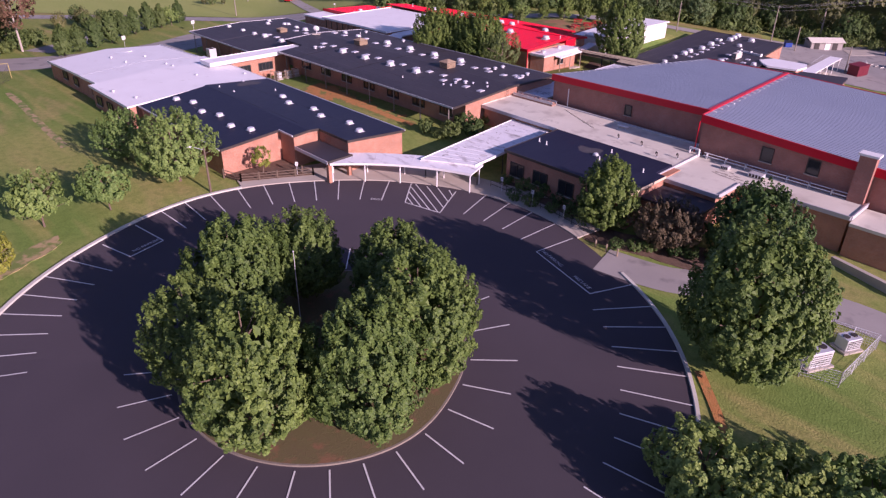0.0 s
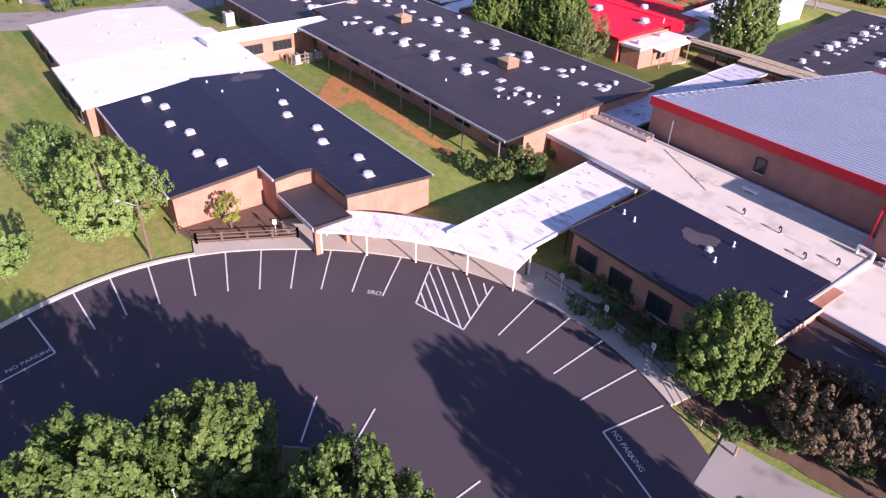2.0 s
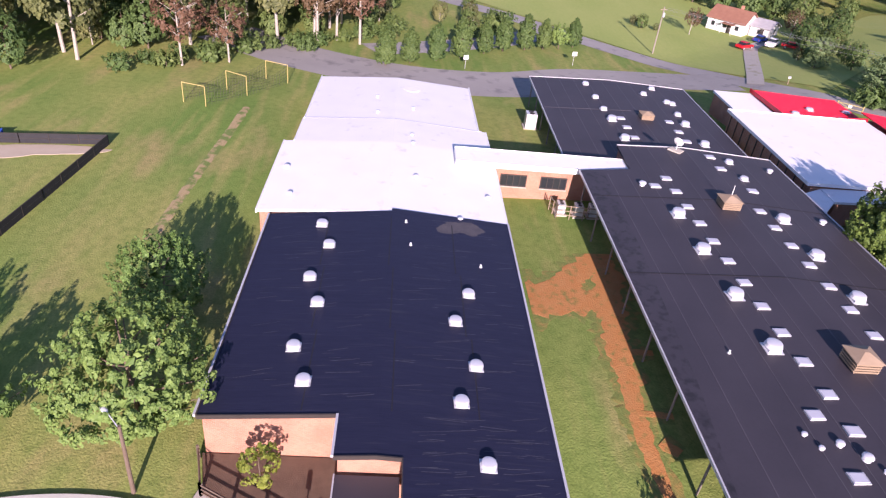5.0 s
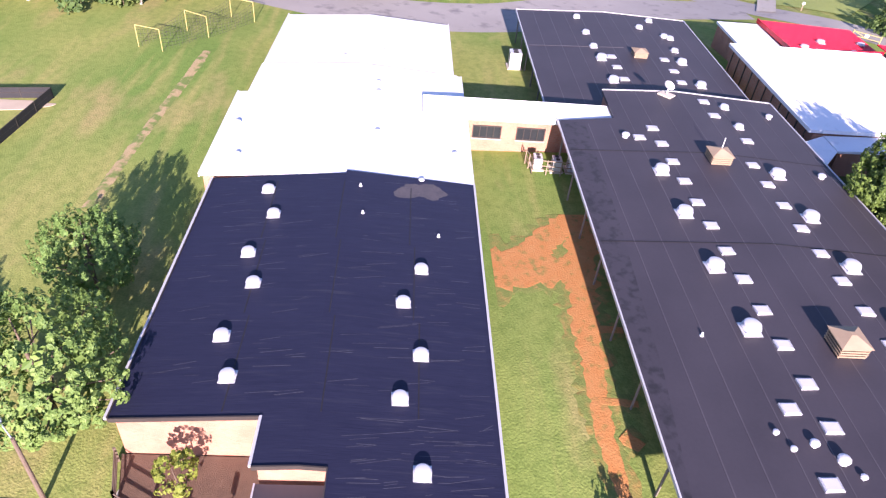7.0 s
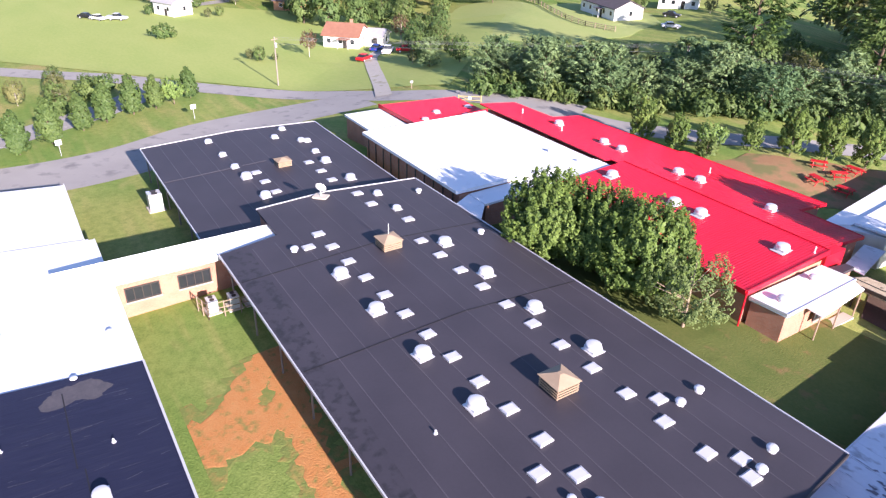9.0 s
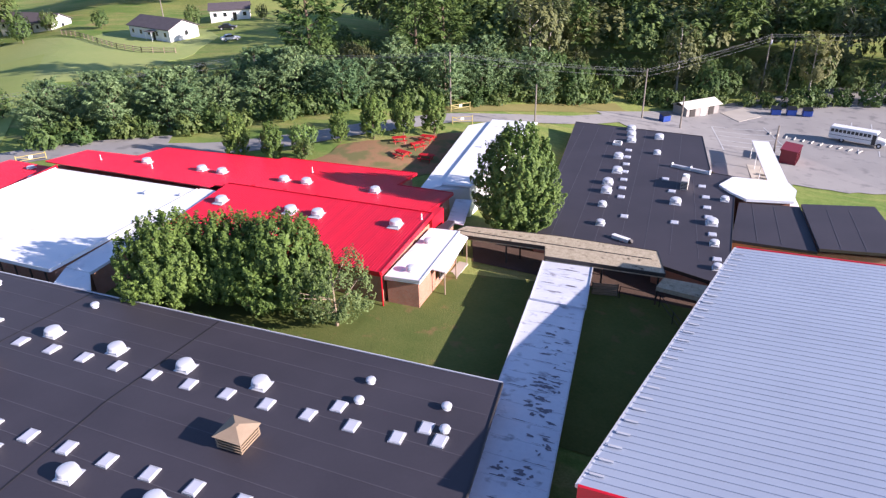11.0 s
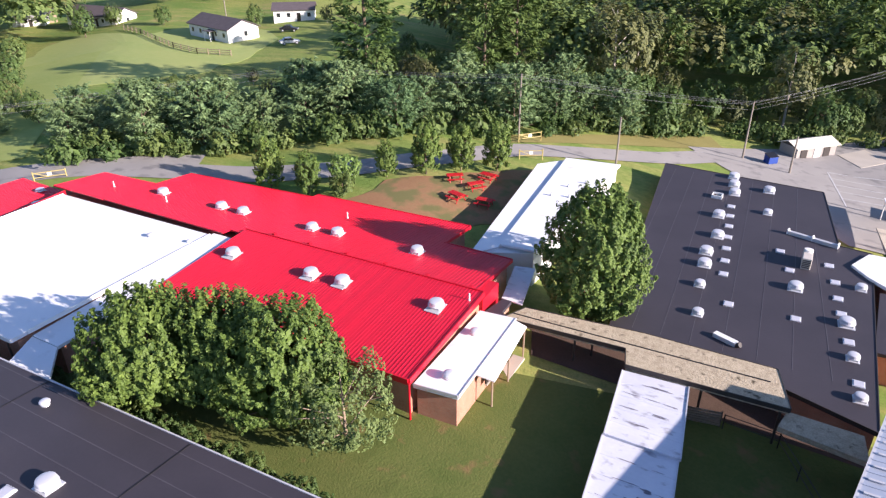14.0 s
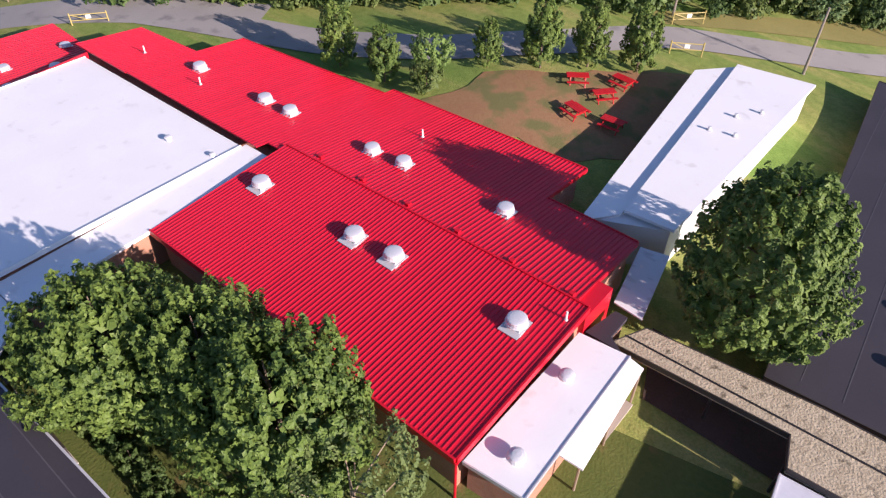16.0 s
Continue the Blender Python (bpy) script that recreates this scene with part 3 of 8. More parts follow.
THIN_CLAY = material("thin_clay", (0.36, 0.20, 0.05), (0.36, 0.26, 0.09), 1.1, 0.95, 0.9, 8, fine=10, fine_amount=0.7, speck=((0.17, 0.21, 0.05), 1.6, 0.26, 0.54))
CLAY_LABEL = "bare orange clay dug up in the lawn"
g2 = lambda *pts: [loc(*c).to_2d() for c in pts]
trench("clay_patch", g2((-83.2, 57.2), (-83.2, 58.8), (-82.8, 60.4), (-83.0, 63.0)), [4.8, 4.8, 3.8, 2.8], 3, 0.028, CLAY_LABEL)
trench("clay_patch", g2((-83.6, 59.4), (-86.2, 61.4), (-89.4, 63.8)), [2.2, 2.4, 2.0], 4, 0.030, CLAY_LABEL)
trench("clay_trench", g2((-90.2, 64.4), (-86.6, 64.5), (-82.5, 63.6), (-76.6, 62.9), (-72.5, 62.7), (-68.6, 62.4), (-64.3, 62.7)), [2.2, 2.4, 2.5, 1.7, 1.2, 1.0, 0.7], 5, 0.034, "orange clay trench scar across the lawn")
trench("clay_patch", g2((-74.6, 63.0), (-73.4, 63.8)), [1.0, 0.7], 14, 0.040, CLAY_LABEL)
trench("clay_patch", g2((-68.4, 63.4), (-67.5, 64.3)), [0.9, 0.6], 15, 0.040, CLAY_LABEL)
trench("clay_trench", [(-69.0, 102.0), (-63, 96), (-58.5, 91.2), (-52.6, 85.1), (-47.1, 79.6)], [0.3, 0.5, 0.4, 0.4, 0.5], 17, 0.06, "thin worn clay scar in the lawn", WORN_SOIL)
trench("clay_trench", [loc(-76.8, 63.0).to_2d(), loc(-76.7, 65.4).to_2d()], [0.7, 0.5], 6, 0.042, CLAY_LABEL)
trench("clay_trench", [loc(-70.8, 62.6).to_2d(), loc(-70.6, 64.9).to_2d()], [0.6, 0.4], 7, 0.042, CLAY_LABEL)
patch("clay_patch", (25.2, 155.6), 11.5, 7.0, 8, 5, material("picnic_soil", (0.25, 0.12, 0.06), (0.31, 0.19, 0.09), 0.35, 0.95, 0.6, 6, fine=9, fine_amount=0.8, speck=((0.15, 0.14, 0.05), 0.35, 0.50, 0.62)), "bare reddish soil round the picnic tables", 0.06)
patch("clay_patch", (-37.5, 52), 5.0, 1.8, 9, 70, WORN_SOIL, "bare tan soil on the lawn beside the kerb", 0.05)
HAY = material("hay_grass", (0.24, 0.33, 0.085), (0.38, 0.40, 0.13), 0.08, 0.95, 0.6, 6, fine=12, fine_amount=0.6, stretch=(0.6, 1.4, 1))
patch("hay_field", (-24, 258), 26, 36, 41, 20, HAY, "pale yellow-green hay field beyond the pines", 0.05)
bm = bmesh.new()
prism(bm, [loc(-66.9, 36.1), (-21.8, 70.7), (-14.2, 73.3), loc(-61.5, 43.2), loc(-63.8, 43.9), loc(-66.9, 43.9)], -0.3, 0.2)
tagged(mesh_object("mulch_bed", bm, MULCH), "brown mulch bed behind the rail fence", "planting bed", kind="structure")
tagged(mesh_object("mulch_bed", lprism([(-44.6, 57.4), (-30.5, 57.6), (-30.5, 59.4), (-44.6, 59.4)], -0.6, 0.13), MULCH), "dark mulch bed under the office windows", "planting bed", kind="structure")
patch("mulch_bed", (21.6, 59.4), 7.2, 2.2, 12, -22, MULCH, "brown mulch bed along the office wall", 0.08)
patch("mulch_bed", (29.5, 56.4), 4.5, 3.2, 13, -30, MULCH, "brown mulch bed under a dark holly", 0.07)


# ---- school buildings ----
def building(name, label, category="school building"):
    return thing(name, (0, 0, 0), label, category)


def edge_trim(parent, mat, edges, drop=0.22, w=0.12, rise=0.07, name="fascia"):
    """Trim boards along roof edges: (p0, q0, z0, p1, q1, z1), w outwards to the right of the way."""
    for p0, q0, z0, p1, q1, z1 in edges:
        a, b = loc(p0, q0), loc(p1, q1)
        d = (b - a).normalized()
        s = Vector((d.y, -d.x, 0)) * w
        bm = bmesh.new()
        prism(bm, [a, b, b + s, a + s], [z0 - drop, z1 - drop, z1 - drop, z0 - drop], [z0 + rise, z1 + rise, z1 + rise, z0 + rise])
        part(name, bm, mat, parent)


def outline_trim(parent, mat, corners, **k):
    """Trim round a closed outline of (p, q, z), given counter-clockwise."""
    edge_trim(parent, mat, [(*a, *b) for a, b in zip(corners, corners[1:] + corners[:1])], **k)


def wall_window(parent, p, q, z, width, height, face, mat_frame=DARK_TRIM, panes=2, label=""):
    """A window on a wall that faces along 'p-', 'p+', 'q-' or 'q+'; p, q, z: the middle of its sill."""
    m = Matrix.Translation(loc(p, q, z)) @ TURN_Z @ Matrix.Rotation(radians({"q-": 0, "p+": 90, "q+": 180, "p-": -90}[face]), 4, "Z")
    bm = bmesh.new()
    for x in (-width / 2, width / 2):
        box(bm, (x, -0.03, height / 2), (0.09, 0.14, height + 0.09), m)
    for zz in (0, height):
        box(bm, (0, -0.03, zz), (width - 0.09, 0.14, 0.09), m)
    for k in range(1, panes):
        box(bm, (-width / 2 + width * k / panes, -0.03, height / 2), (0.06, 0.1, height - 0.09), m)
    w = part("window", bm, mat_frame, parent, label)
    for k in range(panes):
        bm = bmesh.new()
        box(bm, (-width / 2 + width * (k + 0.5) / panes, 0.0, height / 2), (width / panes - 0.07, 0.05, height - 0.1), m)
        part("pane", bm, GLASS, w)
    bm = bmesh.new()
    box(bm, (0, -0.08, -0.09), (width + 0.2, 0.2, 0.08), m)
    part("sill", bm, CONCRETE, w)
    return w


def post(parent, x, y, z0, z1, r, mat, name="post"):
    bm = bmesh.new()
    cyl(bm, (x, y, z0), (x, y, z1), r, r, 8)
    return part(name, bm, mat, parent)


def seam(parent, a, b, w, mat, name="roof_seam"):
    """A lapped seam on a roof between two (p, q, z) points."""
    pa, pb = loc(*a), loc(*b)
    d = (pb - pa).to_2d().normalized()
    s = Vector((-d.y, d.x, 0)) * w / 2
    bm = bmesh.new()
    prism(bm, [pa - s, pb - s, pb + s, pa + s], [a[2] - 0.01, b[2] - 0.01, b[2] - 0.01, a[2] - 0.01], [a[2] + 0.012, b[2] + 0.012, b[2] + 0.012, a[2] + 0.012])
    return part(name, bm, mat, parent)


POST_BROWN = material("brown_steel_post", (0.20, 0.17, 0.15), (0.27, 0.23, 0.20), 1.5, 0.6)
SEAM = material("lap_seam", (0.058, 0.053, 0.062), (0.100, 0.092, 0.105), 0.5, 0.55)
DARK_SEAM = material("dark_joint", (0.012, 0.011, 0.013), (0.02, 0.018, 0.02), 1.0, 0.6)
ROOF_EDGE = material("metal_edge", (0.50, 0.50, 0.52), (0.62, 0.62, 0.64), 1.0, 0.45, metal=0.2)

# wing A: navy gable roof
EA, RA, QA = 3.32, 4.1, 46.0
za = lambda q: EA + (RA - EA) * (1 - abs(q - QA) / 9.9)
wing_a = building("classroom_wing", "low brick classroom wing with a navy membrane roof")
west = [(-89.3, 36.1), (-66.8, 36.1), (-66.8, 43.8), (-63.9, 43.8), (-63.9, QA), (-89.3, QA)]
east = [(-90, QA), (-63.9, QA), (-63.9, 47.4), (-58.2, 47.4), (-58.2, 55.9), (-90, 55.9)]
west[0], west[-1] = (-89, 36.1), (-89.6, QA)
part("roof", slab(west, [za(q) for p, q in west], 0.18), NAVY_ROOF, wing_a)
part("roof", slab(east, [za(q) for p, q in east], 0.18), NAVY_ROOF, wing_a)
inset = [(-89, 36.3), (-67, 36.3), (-67, 44.0), (-64.1, 44.0), (-64.1, QA), (-64.1, 47.6), (-58.4, 47.6), (-58.4, 55.7), (-90, 55.7), (-89.6, QA)]
part("wall", lprism(inset, -0.8, [za(q) - 0.17 for p, q in inset]), BRICK, wing_a)
edge_trim(wing_a, DARK_TRIM, [(-89, 36.1, EA, -66.8, 36.1, EA), (-66.8, 36.1, EA, -66.8, 43.8, za(43.8)), (-63.9, 43.8, za(43.8), -63.9, QA, RA), (-63.9, QA, RA, -63.9, 47.4, za(47.4)), (-58.2, 47.4, za(47.4), -58.2, 55.9, EA)], w=0.08)
edge_trim(wing_a, ROOF_EDGE, [(-58.2, 55.9, EA, -90, 55.9, EA), (-89, 36.02, EA, -66.8, 36.02, EA), (-66.8, 43.8, za(43.8), -63.9, 43.8, za(43.8))], drop=0.12, w=0.14)
edge_trim(wing_a, DARK_TRIM, [(-63.9, 47.4, za(47.4), -58.2, 47.4, za(47.4))], w=0.06)
for qq in (41, 46, 51):
    for k in range(3):
        seam(wing_a, (-88.5 + k * 7.2, qq + 0.35 * k, za(qq + 0.35 * k)), (-81.5 + k * 7.2, qq + 0.35 * k, za(qq + 0.35 * k)), 0.07, DARK_SEAM)
part("porch_roof", slab(rect(-63.8, -57.3, 43.9, 47.3), [2.62] * 4, 0.3), DARK_ROOF, wing_a)
outline_trim(wing_a, DARK_TRIM, [(-57.3, 43.9, 2.62), (-57.3, 47.3, 2.62)], w=0.08)
edge_trim(wing_a, ROOF_EDGE, [(-63.8, 43.9, 2.62, -57.3, 43.9, 2.62)], w=0.08, drop=0.32)
for k, (p, q) in enumerate(((-57.5, 44.2), (-57.6, 47.0))):
    w = loc(p, q)
    bm = bmesh.new()
    box(bm, (0, 0, 1.2), (0.45, 0.45, 2.5), Matrix.Translation((w.x, w.y, -0.1)) @ TURN_Z)
    part("pier", bm, BRICK, wing_a)

SCUFF = material("pale_scuff", (0.055, 0.057, 0.075), (0.12, 0.12, 0.145), 2.0, 0.7)
rsc = random.Random(77)
bm = bmesh.new()
for k in range(230):
    p, q = rsc.uniform(-89, -67), rsc.uniform(36.6, 55.4)
    if k > 150:
        p, q = rsc.uniform(-67, -59), rsc.uniform(47.8, 55.4)
    length, skew, wide = rsc.uniform(0.25, 2.2), rsc.uniform(-0.25, 0.05), rsc.uniform(0.012, 0.03)
    ends = [(p, q), (p + wide, q), (p + wide + skew * length, min(55.6, q + length)), (p + skew * length, min(55.6, q + length))]
    if (q - QA) * (ends[2][1] - QA) > 0:
        bm.faces.new([bm.verts.new(loc(a, b, za(b) + 0.006)) for a, b in ends])
tagged(part("scuff", bm, SCUFF, wing_a), kind="stuff")

# white-roofed wing
QW = 45.6


def zw(p, q):
    base = 3.25 if p > -104.5 else 3.25 - 0.9 * (-104.5 - p) / 22
    return base + 0.75 * (1 - abs(q - QW) / 10.6)


wing_w = building("classroom_wing", "low brick classroom wing with a bright white membrane roof")
for k, (p0, p1, q0, q1) in enumerate(((-103.9, -89.65, 34.8, 55.9), (-110.6, -103.9, 35.8, 55.8), (-126.8, -110.6, 35.9, 55.0))):
    for qa, qb in ((q0, QW), (QW, q1)):
        c = rect(p0, p1, qa, qb)
        part("roof", slab(c, [zw(p, q) - 0.1 * (k == 2) for p, q in c], 0.2), WHITE_ROOF, wing_w)
    c = [(p0 + 0.2, q0 + 0.25), (p1, q0 + 0.25), (p1, QW), (p1, q1 - 0.25), (p0 + 0.2, q1 - 0.25), (p0 + 0.2, QW)]
    part("wall", lprism(c, -3, [zw(p, q) - 0.19 - 0.1 * (k == 2) for p, q in c]), BRICK, wing_w)
    edge_trim(wing_w, WHITE_PAINT, [(p1, q1, zw(p1, q1), p0, q1, zw(p0, q1)), (p0, q0, zw(p0, q0), p1, q0, zw(p1, q0))], drop=0.3, w=0.1)
seam(wing_w, (-110.7, 35.9, zw(-110.7, 35.9) + 0.02), (-110.7, QW, zw(-110.7, QW) + 0.02), 0.14, ROOF_EDGE, "roof_joint")
seam(wing_w, (-110.7, QW, zw(-110.7, QW) + 0.02), (-110.7, 55.4, zw(-110.7, 55.4) + 0.02), 0.14, ROOF_EDGE, "roof_joint")
for p in (-93, -97, -101, -106, -114, -119):
    wall_window(wing_w, p, 34.9 + 1.1 * (p < -104), 0.9, 1.8, 1.2, "q-")

# link between the wings
link = building("link_corridor", "brick link corridor with a flat white roof")
part("roof", slab(rect(-103.2, -100.0, 51.9, 69.2), [4.3] * 4, 0.5), WHITE_ROOF, link)
part("wall", lprism(rect(-102.8, -100.9, 55.95, 66.6), -0.5, 3.82), BRICK, link)
outline_trim(link, WHITE_PAINT, [(-103.2, 51.9, 4.3), (-100.0, 51.9, 4.3), (-100.0, 69.2, 4.3), (-103.2, 69.2, 4.3)], drop=0.5, w=0.05, rise=0.08)
wall_window(link, -100.88, 57.9, 1.6, 2.6, 1.2, "p+", panes=4)
wall_window(link, -100.88, 62.0, 1.6, 2.6, 1.2, "p+", panes=4)

# wing B: long dark gable roof
QB = 76.4


def zb(q):
    return 4.5 + 0.5 * (q - 64.0) / (QB - 64.0) if q < QB else 5.0 - 0.8 * (q - QB) / (87.7 - QB)


wing_b = building("classroom_wing", "long brick classroom wing with a dark membrane roof")
main_w = [(-106.0, 69.3), (-100.3, 69.2), (-99.6, 64.0), (-58.0, 64.0), (-58.6, QB), (-106.0, QB)]
main_e = [(-106.0, QB), (-58.6, QB), (-60.1, 87.7), (-106.2, 86.4)]
part("roof", slab(main_w, [zb(q) for p, q in main_w], 0.25), DARK_ROOF, wing_b)
part("roof", slab(main_e, [zb(q) for p, q in main_e], 0.25), DARK_ROOF, wing_b)
c = [(-105.8, 69.5), (-99.8, 69.4), (-99.8, 66.6), (-58.3, 66.6), (-58.9, QB), (-60.4, 87.4), (-106, 86.2), (-105.8, QB)]
part("wall", lprism(c, -1.5, [zb(q) - 0.24 for p, q in c]), BRICK, wing_b)
edge_trim(wing_b, ROOF_EDGE, [(-99.6, 64.0, zb(64), -58.0, 64.0, zb(64)), (-60.1, 87.7, zb(87.7), -106.2, 86.4, zb(86.4)), (-106, QB, zb(QB), -106.0, 69.3, zb(69.3)), (-106.2, 86.4, zb(86.4), -106, QB, zb(QB))], drop=0.16, w=0.1)
edge_trim(wing_b, DARK_TRIM, [(-58.0, 64.0, zb(64), -58.6, QB, zb(QB)), (-58.6, QB, zb(QB), -60.1, 87.7, zb(87.7))], drop=0.2, w=0.08)
for k in range(8):
    p = -98.0 + 5.55 * k
    w = loc(p, 64.35)
    post(wing_b, w.x, w.y, gz(w.x, w.y) - 0.1, zb(64.3) - 0.24, 0.08, POST_BROWN)
for k in range(7):
    wall_window(wing_b, -95.5 + 5.6 * k, 66.57, 2.1, 2.4, 1.3, "q-", panes=3)
    wall_window(wing_b, -95.5 + 5.6 * k, 87.1, 1.8, 2.4, 1.3, "q+", panes=3)
for k in range(6):
    q = 66.6 + 1.95 * k * (1 if k < 5 else 1.02)
    seam(wing_b, (-99 if q < 69.5 else -105.7, q, zb(q)), (-58.4, q, zb(q)), 0.06, SEAM)
for k in range(5):
    q = 78.4 + 1.95 * k
    seam(wing_b, (-105.8, q, zb(q)), (-60.0, q, zb(q)), 0.06, SEAM)
for p in (-82.0, -94.4):
    seam(wing_b, (p, 64.2, zb(64.2) + 0.012), (p, QB, zb(QB) + 0.012), 0.09, DARK_SEAM, "expansion_joint")
    seam(wing_b, (p, QB, zb(QB) + 0.012), (p, 87.0, zb(87.0) + 0.012), 0.09, DARK_SEAM, "expansion_joint")
wing_bn = building("classroom_wing", "lower north end of the brick wing with a dark membrane roof")
zbn = lambda q: 2.65 + 0.45 * (1 - abs(q - 75.5) / 11.4)
for qa, qb in ((64.1, 75.5), (75.5, 86.4)):
    c = rect(-133.3, -106.3, qa, qb)
    part("roof", slab(c, [zbn(q) for p, q in c], 0.25), DARK_ROOF, wing_bn)
c = [(-133, 66.2), (-106.35, 66.2), (-106.35, 75.5), (-106.35, 86.1), (-133, 86.1), (-133, 75.5)]
part("wall", lprism(c, -3.5, [zbn(q) - 0.24 for p, q in c]), BRICK, wing_bn)
edge_trim(wing_bn, ROOF_EDGE, [(-133.3, 64.1, zbn(64.1), -106.3, 64.1, zbn(64.1)), (-106.3, 86.4, zbn(86.4), -133.3, 86.4, zbn(86.4)), (-133.3, 75.5, zbn(75.5), -133.3, 64.1, zbn(64.1)), (-133.3, 86.4, zbn(86.4), -133.3, 75.5, zbn(75.5))], drop=0.18, w=0.1)
for k in range(6):
    w = loc(-132 + 5 * k, 64.4)
    post(wing_bn, w.x, w.y, gz(w.x, w.y) - 0.1, zbn(64.3) - 0.24, 0.08, POST_BROWN)
for k in range(10):
    q = 66.2 + 2.0 * k
    seam(wing_bn, (-133, q, zbn(q)), (-106.5, q, zbn(q)), 0.06, SEAM)
seam(wing_bn, (-121.5, 64.3, zbn(64.3) + 0.02), (-121.5, 75.5, zbn(75.5) + 0.02), 0.14, SEAM, "expansion_joint")

# flat-roofed front block, office block
front = building("front_block", "single-storey brick block with a stained pale flat roof")
fr = [(-58.4, 69.9, 3.62), (-29.7, 69.3, 3.62), (-29.7, 75.2, 3.62), (-30.6, 77.7, 3.62), (-51.8, 77.7, 3.62), (-58.6, 77.2, 3.62)]
part("roof", slab([k[:2] for k in fr], [3.62] * 6, 0.35), CREAM_ROOF, front)
part("wall", lprism([(-58.2, 70.2), (-29.9, 69.6), (-29.9, 77.5), (-58.4, 77.0)], -0.8, 3.28), BRICK, front)
edge_trim(front, ROOF_EDGE, [(-58.4, 69.9, 3.62, -45.5, 69.63, 3.62)], drop=0.35, w=0.1)
edge_trim(front, CREAM_ROOF, [(-58.7, 77.2, 3.62, -58.5, 69.9, 3.62)], drop=0.3, w=0.1)
edge_trim(front, ROOF_EDGE, [(-51.8, 77.55, 3.62, -30.8, 77.55, 3.62)], drop=0.0, w=0.25, rise=0.16, name="gutter")
fe = [(-29.5, 66.0), (-22.9, 66.0), (-22.9, 70.6), (-12.2, 70.6), (-12.2, 75.1), (-29.5, 75.1)]
part("roof", slab(fe, [3.4] * 6, 0.35), CREAM_ROOF, front)
part("wall", lprism([(-29.3, 66.2), (-23.1, 66.2), (-23.1, 70.8), (-12.4, 70.8), (-12.4, 75.0), (-29.3, 75.0)], -1.5, 3.06), BRICK, front)
edge_trim(front, ROOF_EDGE, [(-29.6, 65.9, 3.5, -29.6, 75.2, 3.6), (-29.5, 66.0, 3.4, -22.9, 66.0, 3.4), (-22.9, 70.6, 3.4, -12.2, 70.6, 3.4), (-12.2, 70.6, 3.4, -12.2, 75.1, 3.4), (-22.9, 66, 3.4, -22.9, 70.6, 3.4)], drop=0.3, w=0.14, rise=0.12)
part("roof", slab(rect(-29.0, -22.6, 61.6, 65.9), [2.7] * 4, 0.25), DARK_ROOF, front)
part("wall", lprism(rect(-28.8, -22.8, 61.9, 65.95), -1.5, 2.46), BRICK, front)
part("roof", slab([(-12.1, 70.2), (-3, 70.2), (-3, 74.8), (-12.1, 74.8)], [3.0] * 4, 0.3), CREAM_ROOF, front)
part("wall", lprism(rect(-12.1, -3.2, 70.4, 74.8), -1.5, 2.72), BRICK, front)
office = building("office_block", "brick office block with a navy flat roof and dark windows")
oc = [(-44.8, 59.2, 3.75), (-28.5, 59.2, 3.75), (-28.5, 69.2, 3.75), (-45.1, 69.25, 3.75)]
part("roof", slab([(-44.8, 59.2), (-28.5, 59.2), (-28.5, 65.85), (-29.72, 65.85), (-29.72, 69.2), (-45.1, 69.25)], [3.765] * 6, 0.25), NAVY_ROOF, office)
part("wall", lprism(rect(-44.6, -28.7, 59.45, 69.15), -1.0, 3.51), BRICK, office)
edge_trim(office, DARK_TRIM, [(*oc[0], *oc[1]), (*oc[3], *oc[0])], w=0.08)
edge_trim(office, BUFF, [(-28.5, 59.2, 3.75, -28.5, 65.8, 3.75)], w=0.06, drop=0.2)
for p in (-43.0, -39.7, -36.2, -32.4):
    wall_window(office, p, 59.43, 1.0, 1.9, 1.5, "q-", DARK_TRIM)

# gym
gym = building("gymnasium", "tall brick gymnasium with a grey metal roof and red trim")
GFL, GRL, GRF, GFF = (-53.3, 78.1, 7.35), (-30.6, 77.8, 7.75), (-34.6, 110.2, 5.65), (-46.9, 109.4, 5.7)
GRN, GER, GEF = (-30.2, 75.2, 7.85), (-4.0, 75.2, 6.5), (-8.0, 111.0, 4.6)
c = [(-53.1, 78.3, 7.35), (-30.4, 78.0, 7.7), (-30.1, 75.4, 7.7), (-4.3, 75.4, 6.5), (-8.3, 110.8, 4.6), (-34.6, 110.0, 5.65), (-46.7, 109.2, 5.7)]
part("wall", lprism([k[:2] for k in c], -5.5, [k[2] - 0.29 for k in c]), BRICK_DARK, gym)


def lerp3(a, b, t):
    return tuple(x + (y - x) * t for x, y in zip(a, b))


def seamed_panels(parent, a, b, c, d, n, mat, th=0.12, rib=0.07):
    """n roof panels with a raised rib each, filling the quad a, b, c, d: the ribs run from side a-b to side d-c."""
    for i in range(n):
        t0, t1 = i / n, (i + 1) / n
        k = [lerp3(a, b, t0), lerp3(a, b, t1), lerp3(d, c, t1), lerp3(d, c, t0)]
        bm = slab([j[:2] for j in k], [j[2] for j in k], th)
        r0, r1 = lerp3(a, b, t0 + 0.02 / n), lerp3(a, b, t0 + 0.2 / n)
        r2, r3 = lerp3(d, c, t0 + 0.2 / n), lerp3(d, c, t0 + 0.02 / n)
        lprism([j[:2] for j in (r0, r1, r2, r3)], [j[2] - 0.02 for j in (r0, r1, r2, r3)], [j[2] + rib for j in (r0, r1, r2, r3)], bm)
        part("roof_panel", bm, mat, parent)


